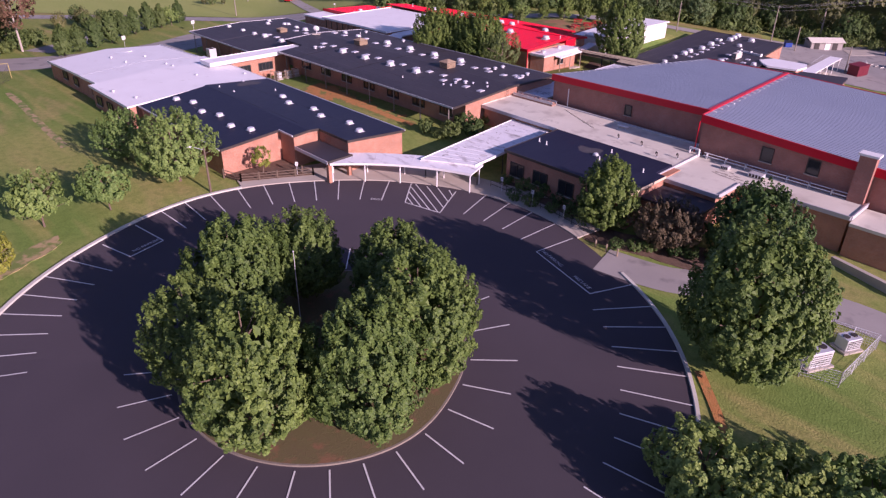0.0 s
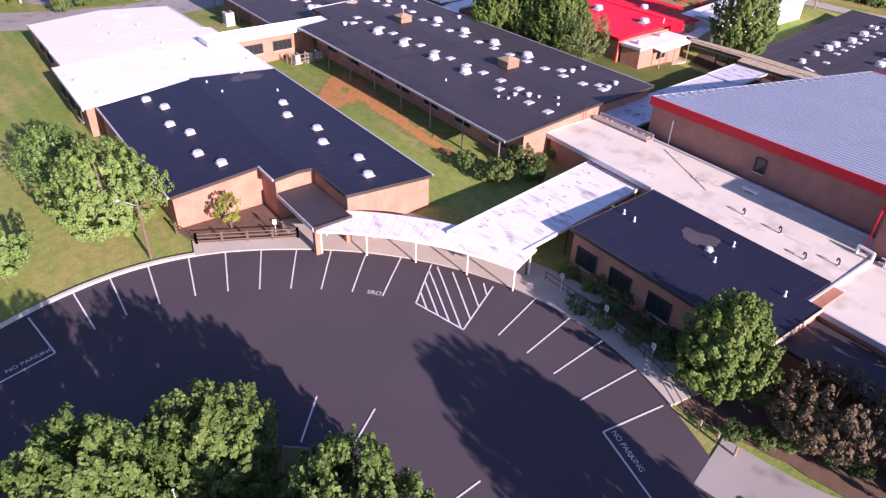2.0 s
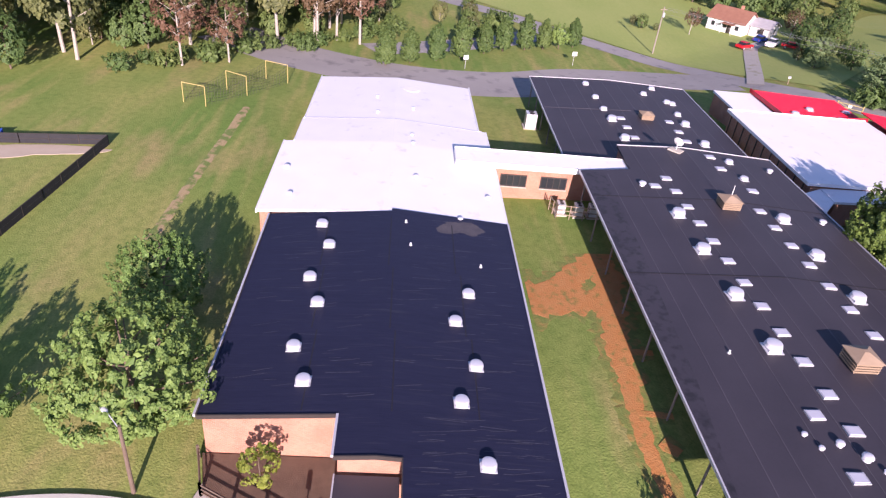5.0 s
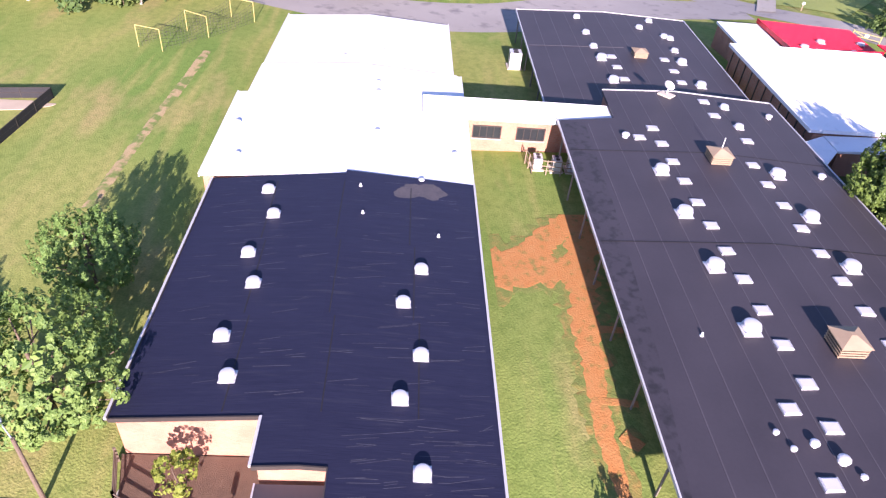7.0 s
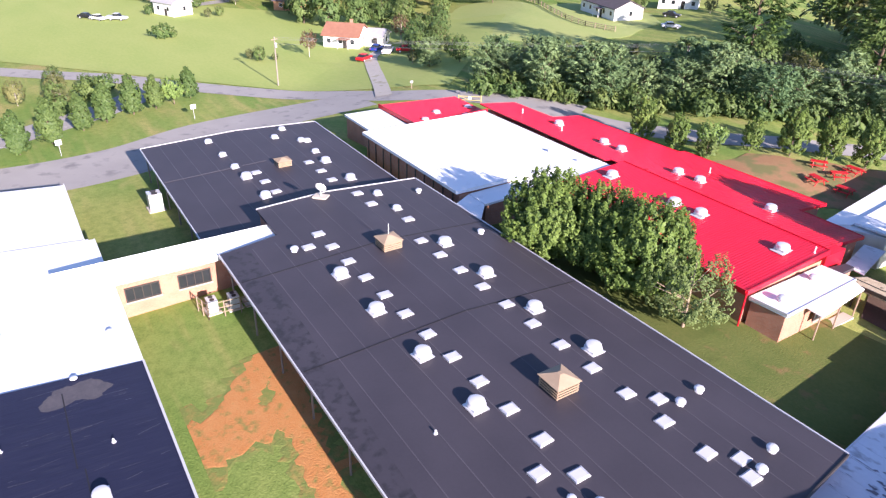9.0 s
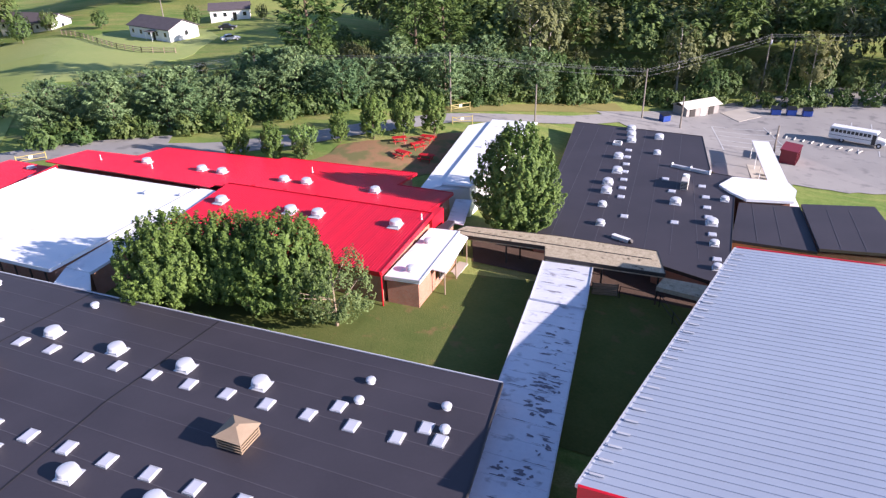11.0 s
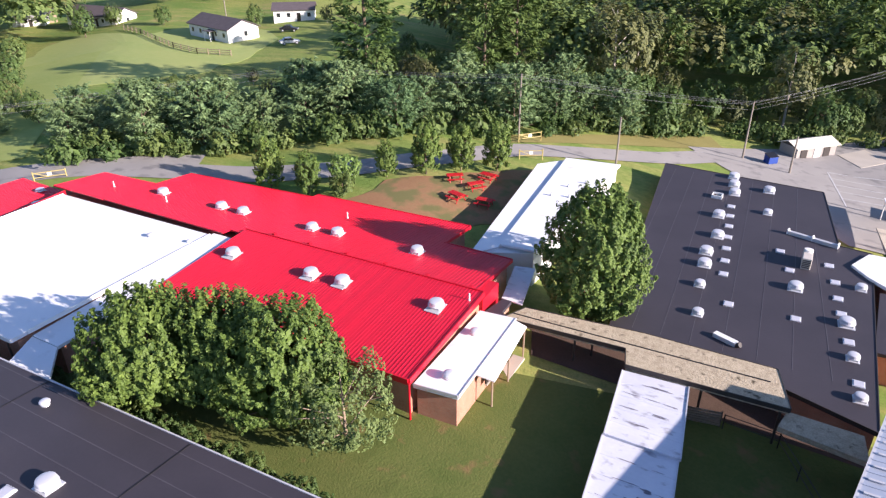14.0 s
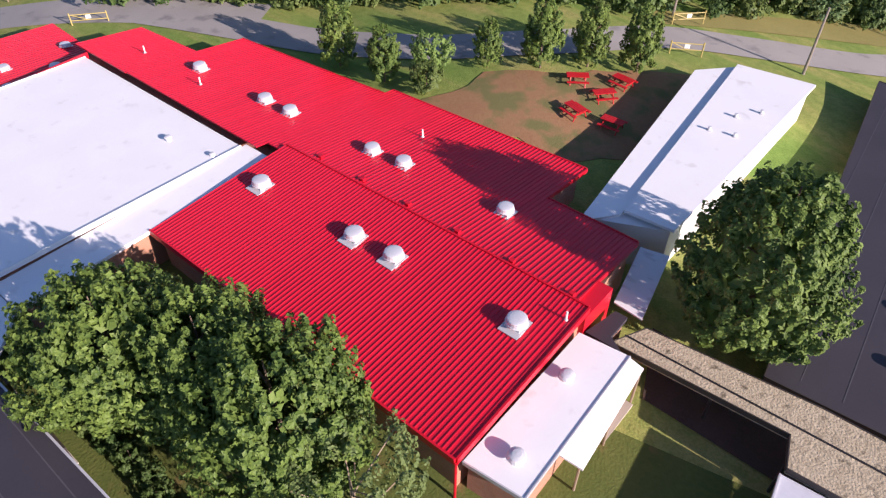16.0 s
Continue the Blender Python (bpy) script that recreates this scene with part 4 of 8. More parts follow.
seamed_panels(gym, GFL, GFF, GRF, GRL, 56, GREY_METAL, rib=0.05)
seamed_panels(gym, (-30.2, 75.2, 7.85), GRF, GEF, GER, 60, GREY_METAL, rib=0.05)
edge_trim(gym, RED_TRIM, [(*GFL, *GRL), (*GRN, *GER)], drop=0.75, w=0.16, rise=0.1)
edge_trim(gym, RED_TRIM, [(*GRF, *GFF), (*GEF, *GRF)], drop=0.3, w=0.12, rise=0.08)
edge_trim(gym, RED_TRIM, [(-30.45, 77.8, 7.75, -30.2, 75.2, 7.85)], drop=0.75, w=0.12, rise=0.1)
edge_trim(gym, ROOF_EDGE, [(*GFF, *GFL)], drop=0.2, w=0.16, rise=0.02, name="gutter")
edge_trim(gym, RED_TRIM, [(*lerp3(GRF, GRN, 0), *lerp3(GRF, GRN, 0.93))], drop=0.05, w=0.45, rise=0.16, name="ridge_cap")
for k in range(16):
    a = lerp3(GRN, GRF, 0.06 + 0.058 * k)
    bm = bmesh.new()
    box(bm, (0.5, 0, 0), (0.5, 0.16, 0.10), Matrix.Translation(loc(*a) + Vector((0, 0, 0.14))) @ TURN_Z)
    part("ridge_closure", bm, WHITE_PAINT, gym)
for k in range(26):
    a = lerp3(GFL, GFF, 0.03 + 0.037 * k)
    bm = bmesh.new()
    box(bm, (0.5, 0, 0.08), (0.7, 0.14, 0.06), Matrix.Translation(loc(*a)) @ TURN_Z)
    part("snow_guard", bm, ROOF_EDGE, gym)
wall_window(gym, -41.2, 78.1, 4.6, 0.9, 1.2, "q-", panes=1)
for p in (-22.6, -17.9):
    wall_window(gym, p, 75.4, 4.6, 1.2, 1.5, "q-", panes=1)
bm = bmesh.new()
m = Matrix.Translation(loc(-13.2, 74.8, 0)) @ TURN_Z
box(bm, (0, 0, 3.9), (1.5, 0.9, 8.4), m)
ch = part("chimney", bm, BRICK_DARK, gym)
bm = bmesh.new()
box(bm, (0, 0, 8.2), (1.8, 1.2, 0.22), m)
part("chimney_cap", bm, WHITE_PAINT, ch)
bm = bmesh.new()
cyl(bm, loc(-50.3, 77.9, 3.6), loc(-50.3, 77.9, 6.0), 0.06)
part("downpipe", bm, WHITE_PAINT, gym)
bm = bmesh.new()
cyl(bm, loc(-30.3, 75.0, 3.4), loc(-30.3, 75.0, 7.2), 0.07)
part("downpipe", bm, RED_TRIM, gym)

# canopies
ROOF_STAIN = material("stained_white_metal", (0.55, 0.56, 0.62), (0.74, 0.75, 0.80), 0.5, 0.5, fine=7, fine_amount=0.5, stretch=(0.9, 1.3, 1), speck=((0.30, 0.29, 0.32), 1.15, 0.58, 0.74))
canopy = thing("entrance_canopy", (0, 0, 0), "curved white metal canopy on white posts", "canopy")
for i in range(20):
    a0, a1 = radians(101.5 - 35.2 * i / 20), radians(101.5 - 35.2 * (i + 1) / 20)
    bm = bmesh.new()
    cs = [LOT + Vector((math.cos(a), math.sin(a))) * r for a, r in ((a0, 26.25), (a0, 29.3), (a1, 29.3), (a1, 26.25))]
    prism(bm, cs, 2.3, [2.42, 2.5, 2.5, 2.42])
    prism(bm, [cs[0].lerp(cs[3], 0.02), cs[1].lerp(cs[2], 0.02), cs[1].lerp(cs[2], 0.06), cs[0].lerp(cs[3], 0.06)], 2.36, [2.44, 2.52, 2.52, 2.44])
    part("roof_panel", bm, METAL_WHITE, canopy)
    bm = bmesh.new()
    prism(bm, [cs[0], cs[3], cs[3] + (LOT - cs[3]).normalized() * 0.08, cs[0] + (LOT - cs[0]).normalized() * 0.08], 2.22, 2.46)
    part("gutter", bm, WHITE_PAINT, canopy)
for d in (101, 93.2, 84.6, 75.4, 67):
    for r in (26.55, 29.1):
        w = polar(r, d)
        post(canopy, w.x, w.y, 0.1, 2.34, 0.07, WHITE_PAINT)
canopy2 = thing("walkway_canopy", (0, 0, 0), "broad weathered white metal walkway canopy", "canopy")
ca, cb, cc, cd = (-51.0, 52.2, 2.66), (-45.7, 55.3, 2.66), (-47.0, 70.3, 2.9), (-53.0, 70.6, 2.9)
for i in range(14):
    t0, t1 = i / 14, (i + 1) / 14
    k = [lerp3(ca, cd, t0), lerp3(cb, cc, t0), lerp3(cb, cc, t1), lerp3(ca, cd, t1)]
    bm = slab([j[:2] for j in k], [j[2] for j in k], 0.16)
    r = [lerp3(ca, cd, t0), lerp3(cb, cc, t0), lerp3(cb, cc, t0 + 0.008), lerp3(ca, cd, t0 + 0.008)]
    lprism([j[:2] for j in r], [j[2] for j in r], [j[2] + 0.025 for j in r], bm)
    part("roof_panel", bm, METAL_WHITE, canopy2)
edge_trim(canopy2, WHITE_PAINT, [(*cd, *ca), (*cb, *cc)], drop=0.22, w=0.1, name="gutter")
for t in (0.04, 0.35, 0.65, 0.95):
    for a, b in ((ca, cd), (cb, cc)):
        w = loc(*lerp3(a, b, t))
        post(canopy2, w.x, w.y, gz(w.x, w.y) - 0.1, w.z - 0.15, 0.07, DARK_TRIM)


def plank_roof(parent, a, b, c, d, n, mat, th=0.18):
    """Roof sheets side by side from a-b to d-c."""
    for i in range(n):
        t0, t1 = i / n, (i + 1) / n
        k = [lerp3(a, d, t0), lerp3(b, c, t0), lerp3(b, c, t1), lerp3(a, d, t1)]
        bm = slab([j[:2] for j in k], [j[2] for j in k], th)
        r = [lerp3(a, d, t1 - 0.05 / n), lerp3(b, c, t1 - 0.05 / n), lerp3(b, c, t1), lerp3(a, d, t1)]
        lprism([j[:2] for j in r], [j[2] for j in r], [j[2] + 0.018 for j in r], bm)
        part("roof_panel", bm, mat, parent)


walk_c = thing("covered_walkway", (0, 0, 0), "covered walkway with a stained white metal roof", "covered walkway")
plank_roof(walk_c, (-59.6, 77.6, 3.5), (-54.9, 77.6, 3.5), (-57.5, 101, 2.35), (-62.0, 101, 2.35), 14, ROOF_STAIN)
plank_roof(walk_c, (-61.9, 100.9, 2.55), (-57.4, 100.9, 2.55), (-58.3, 108.3, 2.2), (-62.7, 108.0, 2.2), 5, ROOF_STAIN)
edge_trim(walk_c, ROOF_EDGE, [(-62.0, 101, 2.35, -59.6, 77.6, 3.5), (-54.9, 77.6, 3.5, -57.5, 101, 2.35), (-62.7, 108, 2.2, -61.9, 100.9, 2.55), (-57.4, 100.9, 2.55, -58.3, 108.3, 2.2)], drop=0.2, w=0.08, name="gutter")
for t in (0.05, 0.3, 0.55, 0.8, 1.0):
    for a, b in (((-59.5, 78, 3.5), (-62.4, 107.5, 2.2)), ((-55.2, 78, 3.5), (-58.5, 107.5, 2.2))):
        k = lerp3(a, b, t)
        w = loc(*k)
        post(walk_c, w.x, w.y, gz(w.x, w.y) - 0.1, k[2] - 0.2, 0.07, DARK_TRIM)
gravel_c = thing("covered_walkway", (0, 0, 0), "covered walkway with a gravel-ballasted flat roof", "covered walkway")
gs = [(-72.6, 109.6), (-63.1, 110.1), (-62.6, 108.2), (-52.1, 108.6), (-53.2, 112.6), (-62.4, 112.6), (-71.6, 111.7)]
part("canopy_roof", slab(gs, [2.6] * 7, 0.45), GRAVEL, gravel_c)
part("canopy_roof", slab([(-52.6, 107.4), (-47.5, 106.6), (-47.8, 109.0), (-52.2, 109.2)], [1.9] * 4, 0.4), GRAVEL, gravel_c)
outline_trim(gravel_c, DARK_TRIM, [(p, q, 2.6) for p, q in gs], drop=0.3, w=0.06, rise=0.04)
seam(gravel_c, (-72.3, 110.5, 2.62), (-53.5, 110.9, 2.62), 0.12, DARK_SEAM, "joint")
for p, q in ((-71.5, 110.2), (-67, 110.4), (-62.7, 108.6), (-57.5, 108.8), (-52.6, 108.9), (-66, 111.8), (-58, 112.2)):
    w = loc(p, q)
    post(gravel_c, w.x, w.y, gz(w.x, w.y) - 0.1, 2.2, 0.09, DARK_TRIM)

# wing D
wing_d = building("classroom_wing", "brick classroom wing with a dark flat roof and many vents")
dz = 1.25
dc = [(-65.4, 114.0), (-53.6, 114.6), (-53.4, 112.8), (-46.8, 110.6), (-47.0, 137.8), (-49.8, 138.2), (-51.7, 152.2), (-69.7, 153.4)]
part("roof", slab(dc, [dz] * 8, 0.35), DARK_ROOF, wing_d)
cx, cy = -58, 132
part("wall", lprism([(cx + (a - cx) * 0.985, cy + (b - cy) * 0.992) for a, b in dc], -7, dz - 0.33), BRICK, wing_d)
outline_trim(wing_d, DARK_TRIM, [(p, q, dz) for p, q in dc], drop=0.25, w=0.06, rise=0.05)
for p in (-66.0, -63.8, -61.6, -59.4, -57.0, -54.6, -52.2, -49.6):
    seam(wing_d, (p, 115.0, dz), (p - 2.2, 152 if p < -51 else 137, dz), 0.06, SEAM)
part("roof", slab([(-46.9, 120.6), (-39.2, 120.7), (-40.2, 131.4), (-46.4, 130.5)], [1.05] * 4, 0.3), DARK_ROOF, wing_d)
part("roof", slab([(-39.1, 120.7), (-31.2, 122.1), (-33.0, 133.2), (-40.2, 131.4)], [1.4] * 4, 0.3), DARK_ROOF, wing_d)
part("wall", lprism([(-46.8, 120.9), (-39.2, 121), (-31.5, 122.3), (-33.2, 132.8), (-40, 131), (-46.3, 130.2)], -7, 0.76), BRICK, wing_d)
edge_trim(wing_d, DARK_TRIM, [(-39.1, 120.6, 1.42, -31.2, 122.0, 1.42)], w=0.08)
for p in (-44.5, -42.3, -37.2, -35.0):
    seam(wing_d, (p, 121.2, 1.06 if p < -40 else 1.41), (p - 0.6, 131, 1.06 if p < -40 else 1.41), 0.06, SEAM)

# red-roofed building
red = building("cafeteria_building", "brick building with a bright red standing-seam roof")
seamed_panels(red, (-98.0, 97.9, 4.15), (-74.1, 97.9, 4.15), (-74.1, 109.0, 4.78), (-98.1, 108.7, 4.78), 86, RED_METAL, rib=0.036)
zu = lambda q: 4.62 - 1.4 * (q - 108.2) / 13.2
for p0, p1, q0, qa, qb, n in ((-123.9, -116.1, 107.2, 113.4, 113.9, 24), (-116.1, -99.6, 107.3, 118.6, 120.0, 52), (-99.6, -81.7, 108.2, 121.0, 121.9, 57), (-81.7, -75.0, 108.6, 116.7, 116.6, 21)):
    seamed_panels(red, (p0, q0, zu(q0)), (p1, q0, zu(q0)), (p1, qb, zu(qb)), (p0, qa, zu(qa)), n, RED_METAL, rib=0.042)
edge_trim(red, RED_TRIM, [(-98.0, 97.9, 4.15, -74.1, 97.9, 4.15), (-74.1, 97.9, 4.15, -74.1, 109.0, 4.78), (-74.1, 109.0, 4.78, -98.1, 108.7, 4.78)], drop=0.35, w=0.12, rise=0.1)
edge_trim(red, RED_TRIM, [(-75.0, 109, zu(109), -75.0, 116.6, zu(116.6)), (-81.7, 116.6, zu(116.6), -81.7, 121.9, zu(121.9)), (-75.0, 116.6, zu(116.6), -81.7, 116.7, zu(116.7)), (-81.7, 121.9, zu(121.9), -99.6, 121, zu(121)), (-99.6, 120, zu(120), -116.1, 118.6, zu(118.6))], drop=0.25, w=0.1, rise=0.06)
bm = lprism([(-75.4, 108.6), (-74.0, 108.7), (-74.0, 111.6), (-75.4, 111.6)], 0.5, 4.3)
part("red_panel", bm, RED_TRIM, red)
c = [(-97.8, 98.3), (-74.3, 98.3), (-74.3, 108.6), (-75.3, 116.3), (-82, 116.3), (-82, 121.3), (-99.4, 120.4), (-99.4, 119.4), (-115.8, 118), (-115.8, 113.2), (-123.5, 113.2), (-123.5, 107.4), (-97.8, 107.4)]
part("wall", lprism(c, -3, [min(3.8, zu(max(q, 108)) - 0.2) if q > 106 else 3.8 for p, q in c]), BRICK, red)
bm = bmesh.new()
cyl(bm, loc(-74.0, 97.8, 0), loc(-74.0, 97.8, 4.0), 0.07)
part("downpipe", bm, RED_TRIM, red)
wr = rect(-122.0, -100.9, 88.2, 106.9)
part("roof", slab(wr, [4.2, 4.4, 4.4, 4.2], 0.3), WHITE_ROOF, red)
part("wall", lprism(rect(-121.8, -100.9, 88.6, 106.9), -2.5, 3.95), BRICK, red)
edge_trim(red, WHITE_PAINT, [(-122.0, 88.2, 4.2, -100.9, 88.2, 4.4), (-122, 106.9, 4.2, -122.0, 88.2, 4.2), (-100.9, 89.4, 4.4, -100.9, 106.9, 4.4)], drop=0.25, w=0.1, rise=0.1)
part("roof", slab([(-100.75, 89.6), (-97.9, 89.6), (-98.05, 107.3), (-100.75, 107.3)], [3.95, 3.95, 4.4, 4.4], 0.25), WHITE_ROOF, red)
part("roof", slab([(-98.9, 86.2), (-95.0, 87.0), (-97.9, 89.55), (-100.75, 89.55)], [3.9] * 4, 0.25), WHITE_ROOF, red)
part("wall", lprism(rect(-100.8, -98.3, 90.0, 107), -2.5, 3.72), BRICK, red)
for k in range(11):
    w = loc(-120.8 + 1.9 * k, 88.35)
    bm = bmesh.new()
    box(bm, (0, 0, 2.0), (0.14, 0.1, 3.8), Matrix.Translation((w.x, w.y, 0)) @ TURN_Z)
    part("mullion", bm, DARK_TRIM, red)
part("roof", slab(rect(-133.0, -122.1, 90.8, 96.4), [3.1] * 4, 0.3), WHITE_ROOF, red)
part("wall", lprism(rect(-132.8, -122.1, 91.0, 108.5), -3.5, 2.9), BRICK, red)
seamed_panels(red, (-133.4, 96.4, 3.5), (-122.2, 96.4, 3.7), (-122.2, 108.6, 3.3), (-133.4, 109.4, 3.0), 26, RED_METAL, rib=0.05)
edge_trim(red, RED_TRIM, [(-133.4, 96.4, 3.5, -122.2, 96.4, 3.7), (-122.15, 96.4, 3.7, -122.15, 107.2, 4.3)], drop=0.3, w=0.14, rise=0.25)
kr = [(-73.98, 98.3), (-70.85, 98.6), (-71.15, 108.5), (-73.98, 108.2)]
part("roof", slab(kr, [3.62] * 4, 0.35), WHITE_ROOF, red)
part("wall", lprism([(-73.9, 98.6), (-71.1, 98.9), (-71.4, 108.2), (-73.9, 108.0)], -1.5, 3.28), BRICK, red)
edge_trim(red, ROOF_EDGE, [(-73.98, 98.3, 3.62, -70.85, 98.6, 3.62), (-70.85, 98.6, 3.62, -71.15, 108.5, 3.62)], drop=0.2, w=0.07, rise=0.05)
part("porch_roof", slab([(-71.2, 101.6), (-69.75, 101.8), (-70.35, 108.8), (-71.3, 108.8)], [3.2, 2.95, 2.95, 3.2], 0.12), WHITE_ROOF, red)
for q in (102.0, 105.2, 108.5):
    w = loc(-70.0 - 0.06 * (q - 102), q)
    post(red, w.x, w.y, gz(w.x, w.y) - 0.1, 2.86, 0.07, WOOD)
part("porch_slab", lprism(rect(-71.15, -70.2, 101.9, 108.4), -0.8, 0.35), CONCRETE, red)
part("roof", slab([(-73.9, 108.8), (-73.4, 111.2), (-72.65, 111.2), (-72.65, 109.4), (-71.7, 108.8)], [3.2] * 5, 0.3), DARK_ROOF, red)
part("wall", lprism([(-73.7, 109.0), (-73.3, 111.0), (-72.75, 111.0), (-72.75, 109.0)], -1.5, 2.9), BRICK, red)
wall_window(red, -70.9, 103.4, 1.6, 1.1, 1.2, "p+", panes=2)

trailer = building("mobile_classroom", "white-roofed mobile classroom with a lower side bay", "classroom")
part("roof", slab([(-77.2, 118.9), (-73.8, 119.1), (-73.1, 143.8), (-79.5, 143.1)], [3.7] * 4, 0.2), WHITE_ROOF, trailer)
part("roof", slab([(-79.0, 116.3), (-77.25, 118.7), (-79.55, 143.0), (-82.0, 140.2)], [3.45] * 4, 0.2), WHITE_ROOF, trailer)
part("wall", lprism([(-78.7, 117.2), (-74.1, 119.4), (-73.4, 143.4), (-81.6, 140)], -4, 3.26), WHITE_PAINT, trailer)
part("entry_canopy", slab([(-74.1, 112.6), (-72.2, 112.4), (-73.3, 118.0), (-75.1, 117.6)], [2.3, 2.3, 2.6, 2.6], 0.1), METAL_WHITE, trailer)


# ---- trees ----
def unit(v):
    return v / np.maximum(np.linalg.norm(v, axis=1, keepdims=True), 1e-6)


def leaf_quads(at, nrm, size, rng, along=None, long=0.62, wide=0.38):
    """One pointed leaf for each place: four corners round it, square to nrm, lying along a direction if one is given."""
    n = len(at)
    t = unit(np.cross(nrm, rng.normal(size=(n, 3)))) if along is None else unit(along - nrm * np.sum(along * nrm, axis=1, keepdims=True))
    b = np.cross(nrm, t)
    s = (size * rng.uniform(0.65, 1.25, n))[:, None]
    fold = nrm * s * 0.08
    return np.stack([at + t * s * long, at + b * s * wide + fold, at - t * s * long * 0.88, at - b * s * wide + fold], axis=1).reshape(-1, 3)


def crown_profile(shape, u):
    """Half width of a crown at height u, from -1 at its foot to 1 at its top."""
    if shape == "cone":
        return (1 - u) / 2 * 0.95 + 0.06
    if shape == "flame":
        return np.clip(1 - np.abs((u + 0.35) / 1.36) ** 2.1, 0, 1) ** 0.8
    if shape == "egg":
        return np.sqrt(np.clip(1 - u * u, 0, 1)) * (1 - 0.22 * u)
    return np.sqrt(np.clip(1 - np.abs(u) ** 2.3, 0, 1))


def spire_crown(seed, h0, h1, radius, shape, tufts, per, leaf, length, width, low=-1.0, core=350, smooth=0.0):
    """A broad-leaved crown: upward tufts of leaves all over its skin, with larger inner leaves behind them."""
    rng = np.random.default_rng(seed)
    mid, half = (h0 + h1) / 2, (h1 - h0) / 2
    u = rng.uniform(low, 0.97, tufts * 3)
    u = u[rng.uniform(0, 1, tufts * 3) < crown_profile(shape, u) * 0.9 + 0.12][:tufts]
    n = len(u)
    a = rng.uniform(0, math.tau, n)
    lobe = 1 + 0.11 * np.sin(3 * a + 2.2 * u + seed) + 0.06 * np.sin(5 * a - 3 * u)
    rr = radius * crown_profile(shape, u) * lobe * np.where(rng.uniform(0, 1, n) < 0.78, rng.uniform(0.84, 1.0, n), rng.uniform(0.5, 0.84, n))
    base = np.stack([rr * np.cos(a), rr * np.sin(a), mid + half * u * 0.92], axis=1)
    out = np.stack([np.cos(a), np.sin(a), np.zeros(n)], axis=1)
    up = np.array([0.0, 0.0, 1.0])
    axis = unit(out * (0.52 - 0.42 * u)[:, None] + up * (0.95 + 0.25 * u)[:, None] + rng.normal(size=(n, 3)) * 0.16)
    skin = unit(out * (1.05 - np.clip(u, -1, 1))[:, None] + up * (0.55 + 0.6 * u)[:, None])
    size = rng.uniform(0.65, 1.3, n)
    k = np.repeat(np.arange(n), per)
    m = len(k)
    s = rng.uniform(0, 1, m) ** 0.9
    ring = rng.normal(size=(m, 3))
    ring = unit(ring - axis[k] * np.sum(ring * axis[k], axis=1, keepdims=True) + skin[k] * 0.45)
    wr = width * size[k] * (1 - s) ** 0.65 * rng.uniform(0.75, 1.05, m) + 0.04
    at = base[k] + axis[k] * ((s - 0.35) * length * size[k])[:, None] + ring * wr[:, None]
    nrm = unit(ring * (0.75 - 0.4 * smooth) + axis[k] * 0.3 + skin[k] * (0.55 + 0.5 * smooth) + rng.normal(size=(m, 3)) * (0.32 - 0.14 * smooth))
    verts = [leaf_quads(at, nrm, leaf, rng)]
    if core:
        u = rng.uniform(max(low, -0.9), 0.85, core)
        a = rng.uniform(0, math.tau, core)
        rr = radius * crown_profile(shape, u) * rng.uniform(0.5, 0.78, core)
        at = np.stack([rr * np.cos(a), rr * np.sin(a), mid + half * u * 0.85], axis=1)
        verts.append(leaf_quads(at, unit(np.stack([np.cos(a), np.sin(a), 0.5 + 0 * a], axis=1) + rng.normal(size=(core, 3)) * 0.4), min(leaf * 2.6, 0.95), rng))
    return np.concatenate(verts), base


def pine_crown(seed, h0, h1, radius, arms, per, leaf, shape="flame", low=0.0):
    """A pine: plumes of needles on boughs that spread in tiers and lift at their ends."""
    rng = np.random.default_rng(seed)
    f = low + (1 - low) * (np.arange(arms) + rng.uniform(0, 1, arms)) / arms
    a = np.arange(arms) * 2.39996 + rng.uniform(-0.5, 0.5, arms)
    reach = radius * crown_profile(shape, f * 2 - 1) * rng.uniform(0.68, 1.12, arms) + 0.25
    z0 = h0 + (h1 - h0) * f * 0.95
    out = np.stack([np.cos(a), np.sin(a), 0 * a], axis=1)
    lift = rng.uniform(0.05, 0.4, arms) + 0.45 * f
    k = np.repeat(np.arange(arms), per)
    m = len(k)
    s = rng.uniform(0.28, 1.0, m) ** 0.75
    side = np.stack([-out[k][:, 1], out[k][:, 0], np.zeros(m)], axis=1)
    w = reach[k] * 0.34 * np.sqrt(np.clip(1.06 - s, 0, 1)) * rng.uniform(-1, 1, m)
    at = out[k] * (reach[k] * s)[:, None] + side * w[:, None]
    at[:, 2] += z0[k] + lift[k] * reach[k] * s * s + rng.uniform(-0.12, 0.2, m) * (0.4 + reach[k] * 0.25)
    along = unit(out[k] + side * (w / (reach[k] * 0.4))[:, None] + np.array([0, 0, 0.45]) + rng.normal(size=(m, 3)) * 0.25)
    nrm = unit(np.array([0, 0, 1.0]) + out[k] * 0.35 + rng.normal(size=(m, 3)) * 0.4)
    base = out * (reach * 0.8)[:, None]
    base[:, 2] += z0
    return leaf_quads(at, nrm, leaf, rng, along, 0.8, 0.26), base


def leaf_mesh(name, verts, mat):
    me = bpy.data.meshes.new(name)
    me.from_pydata(verts, [], np.arange(len(verts)).reshape(-1, 4))
    me.materials.append(mat)
    return me


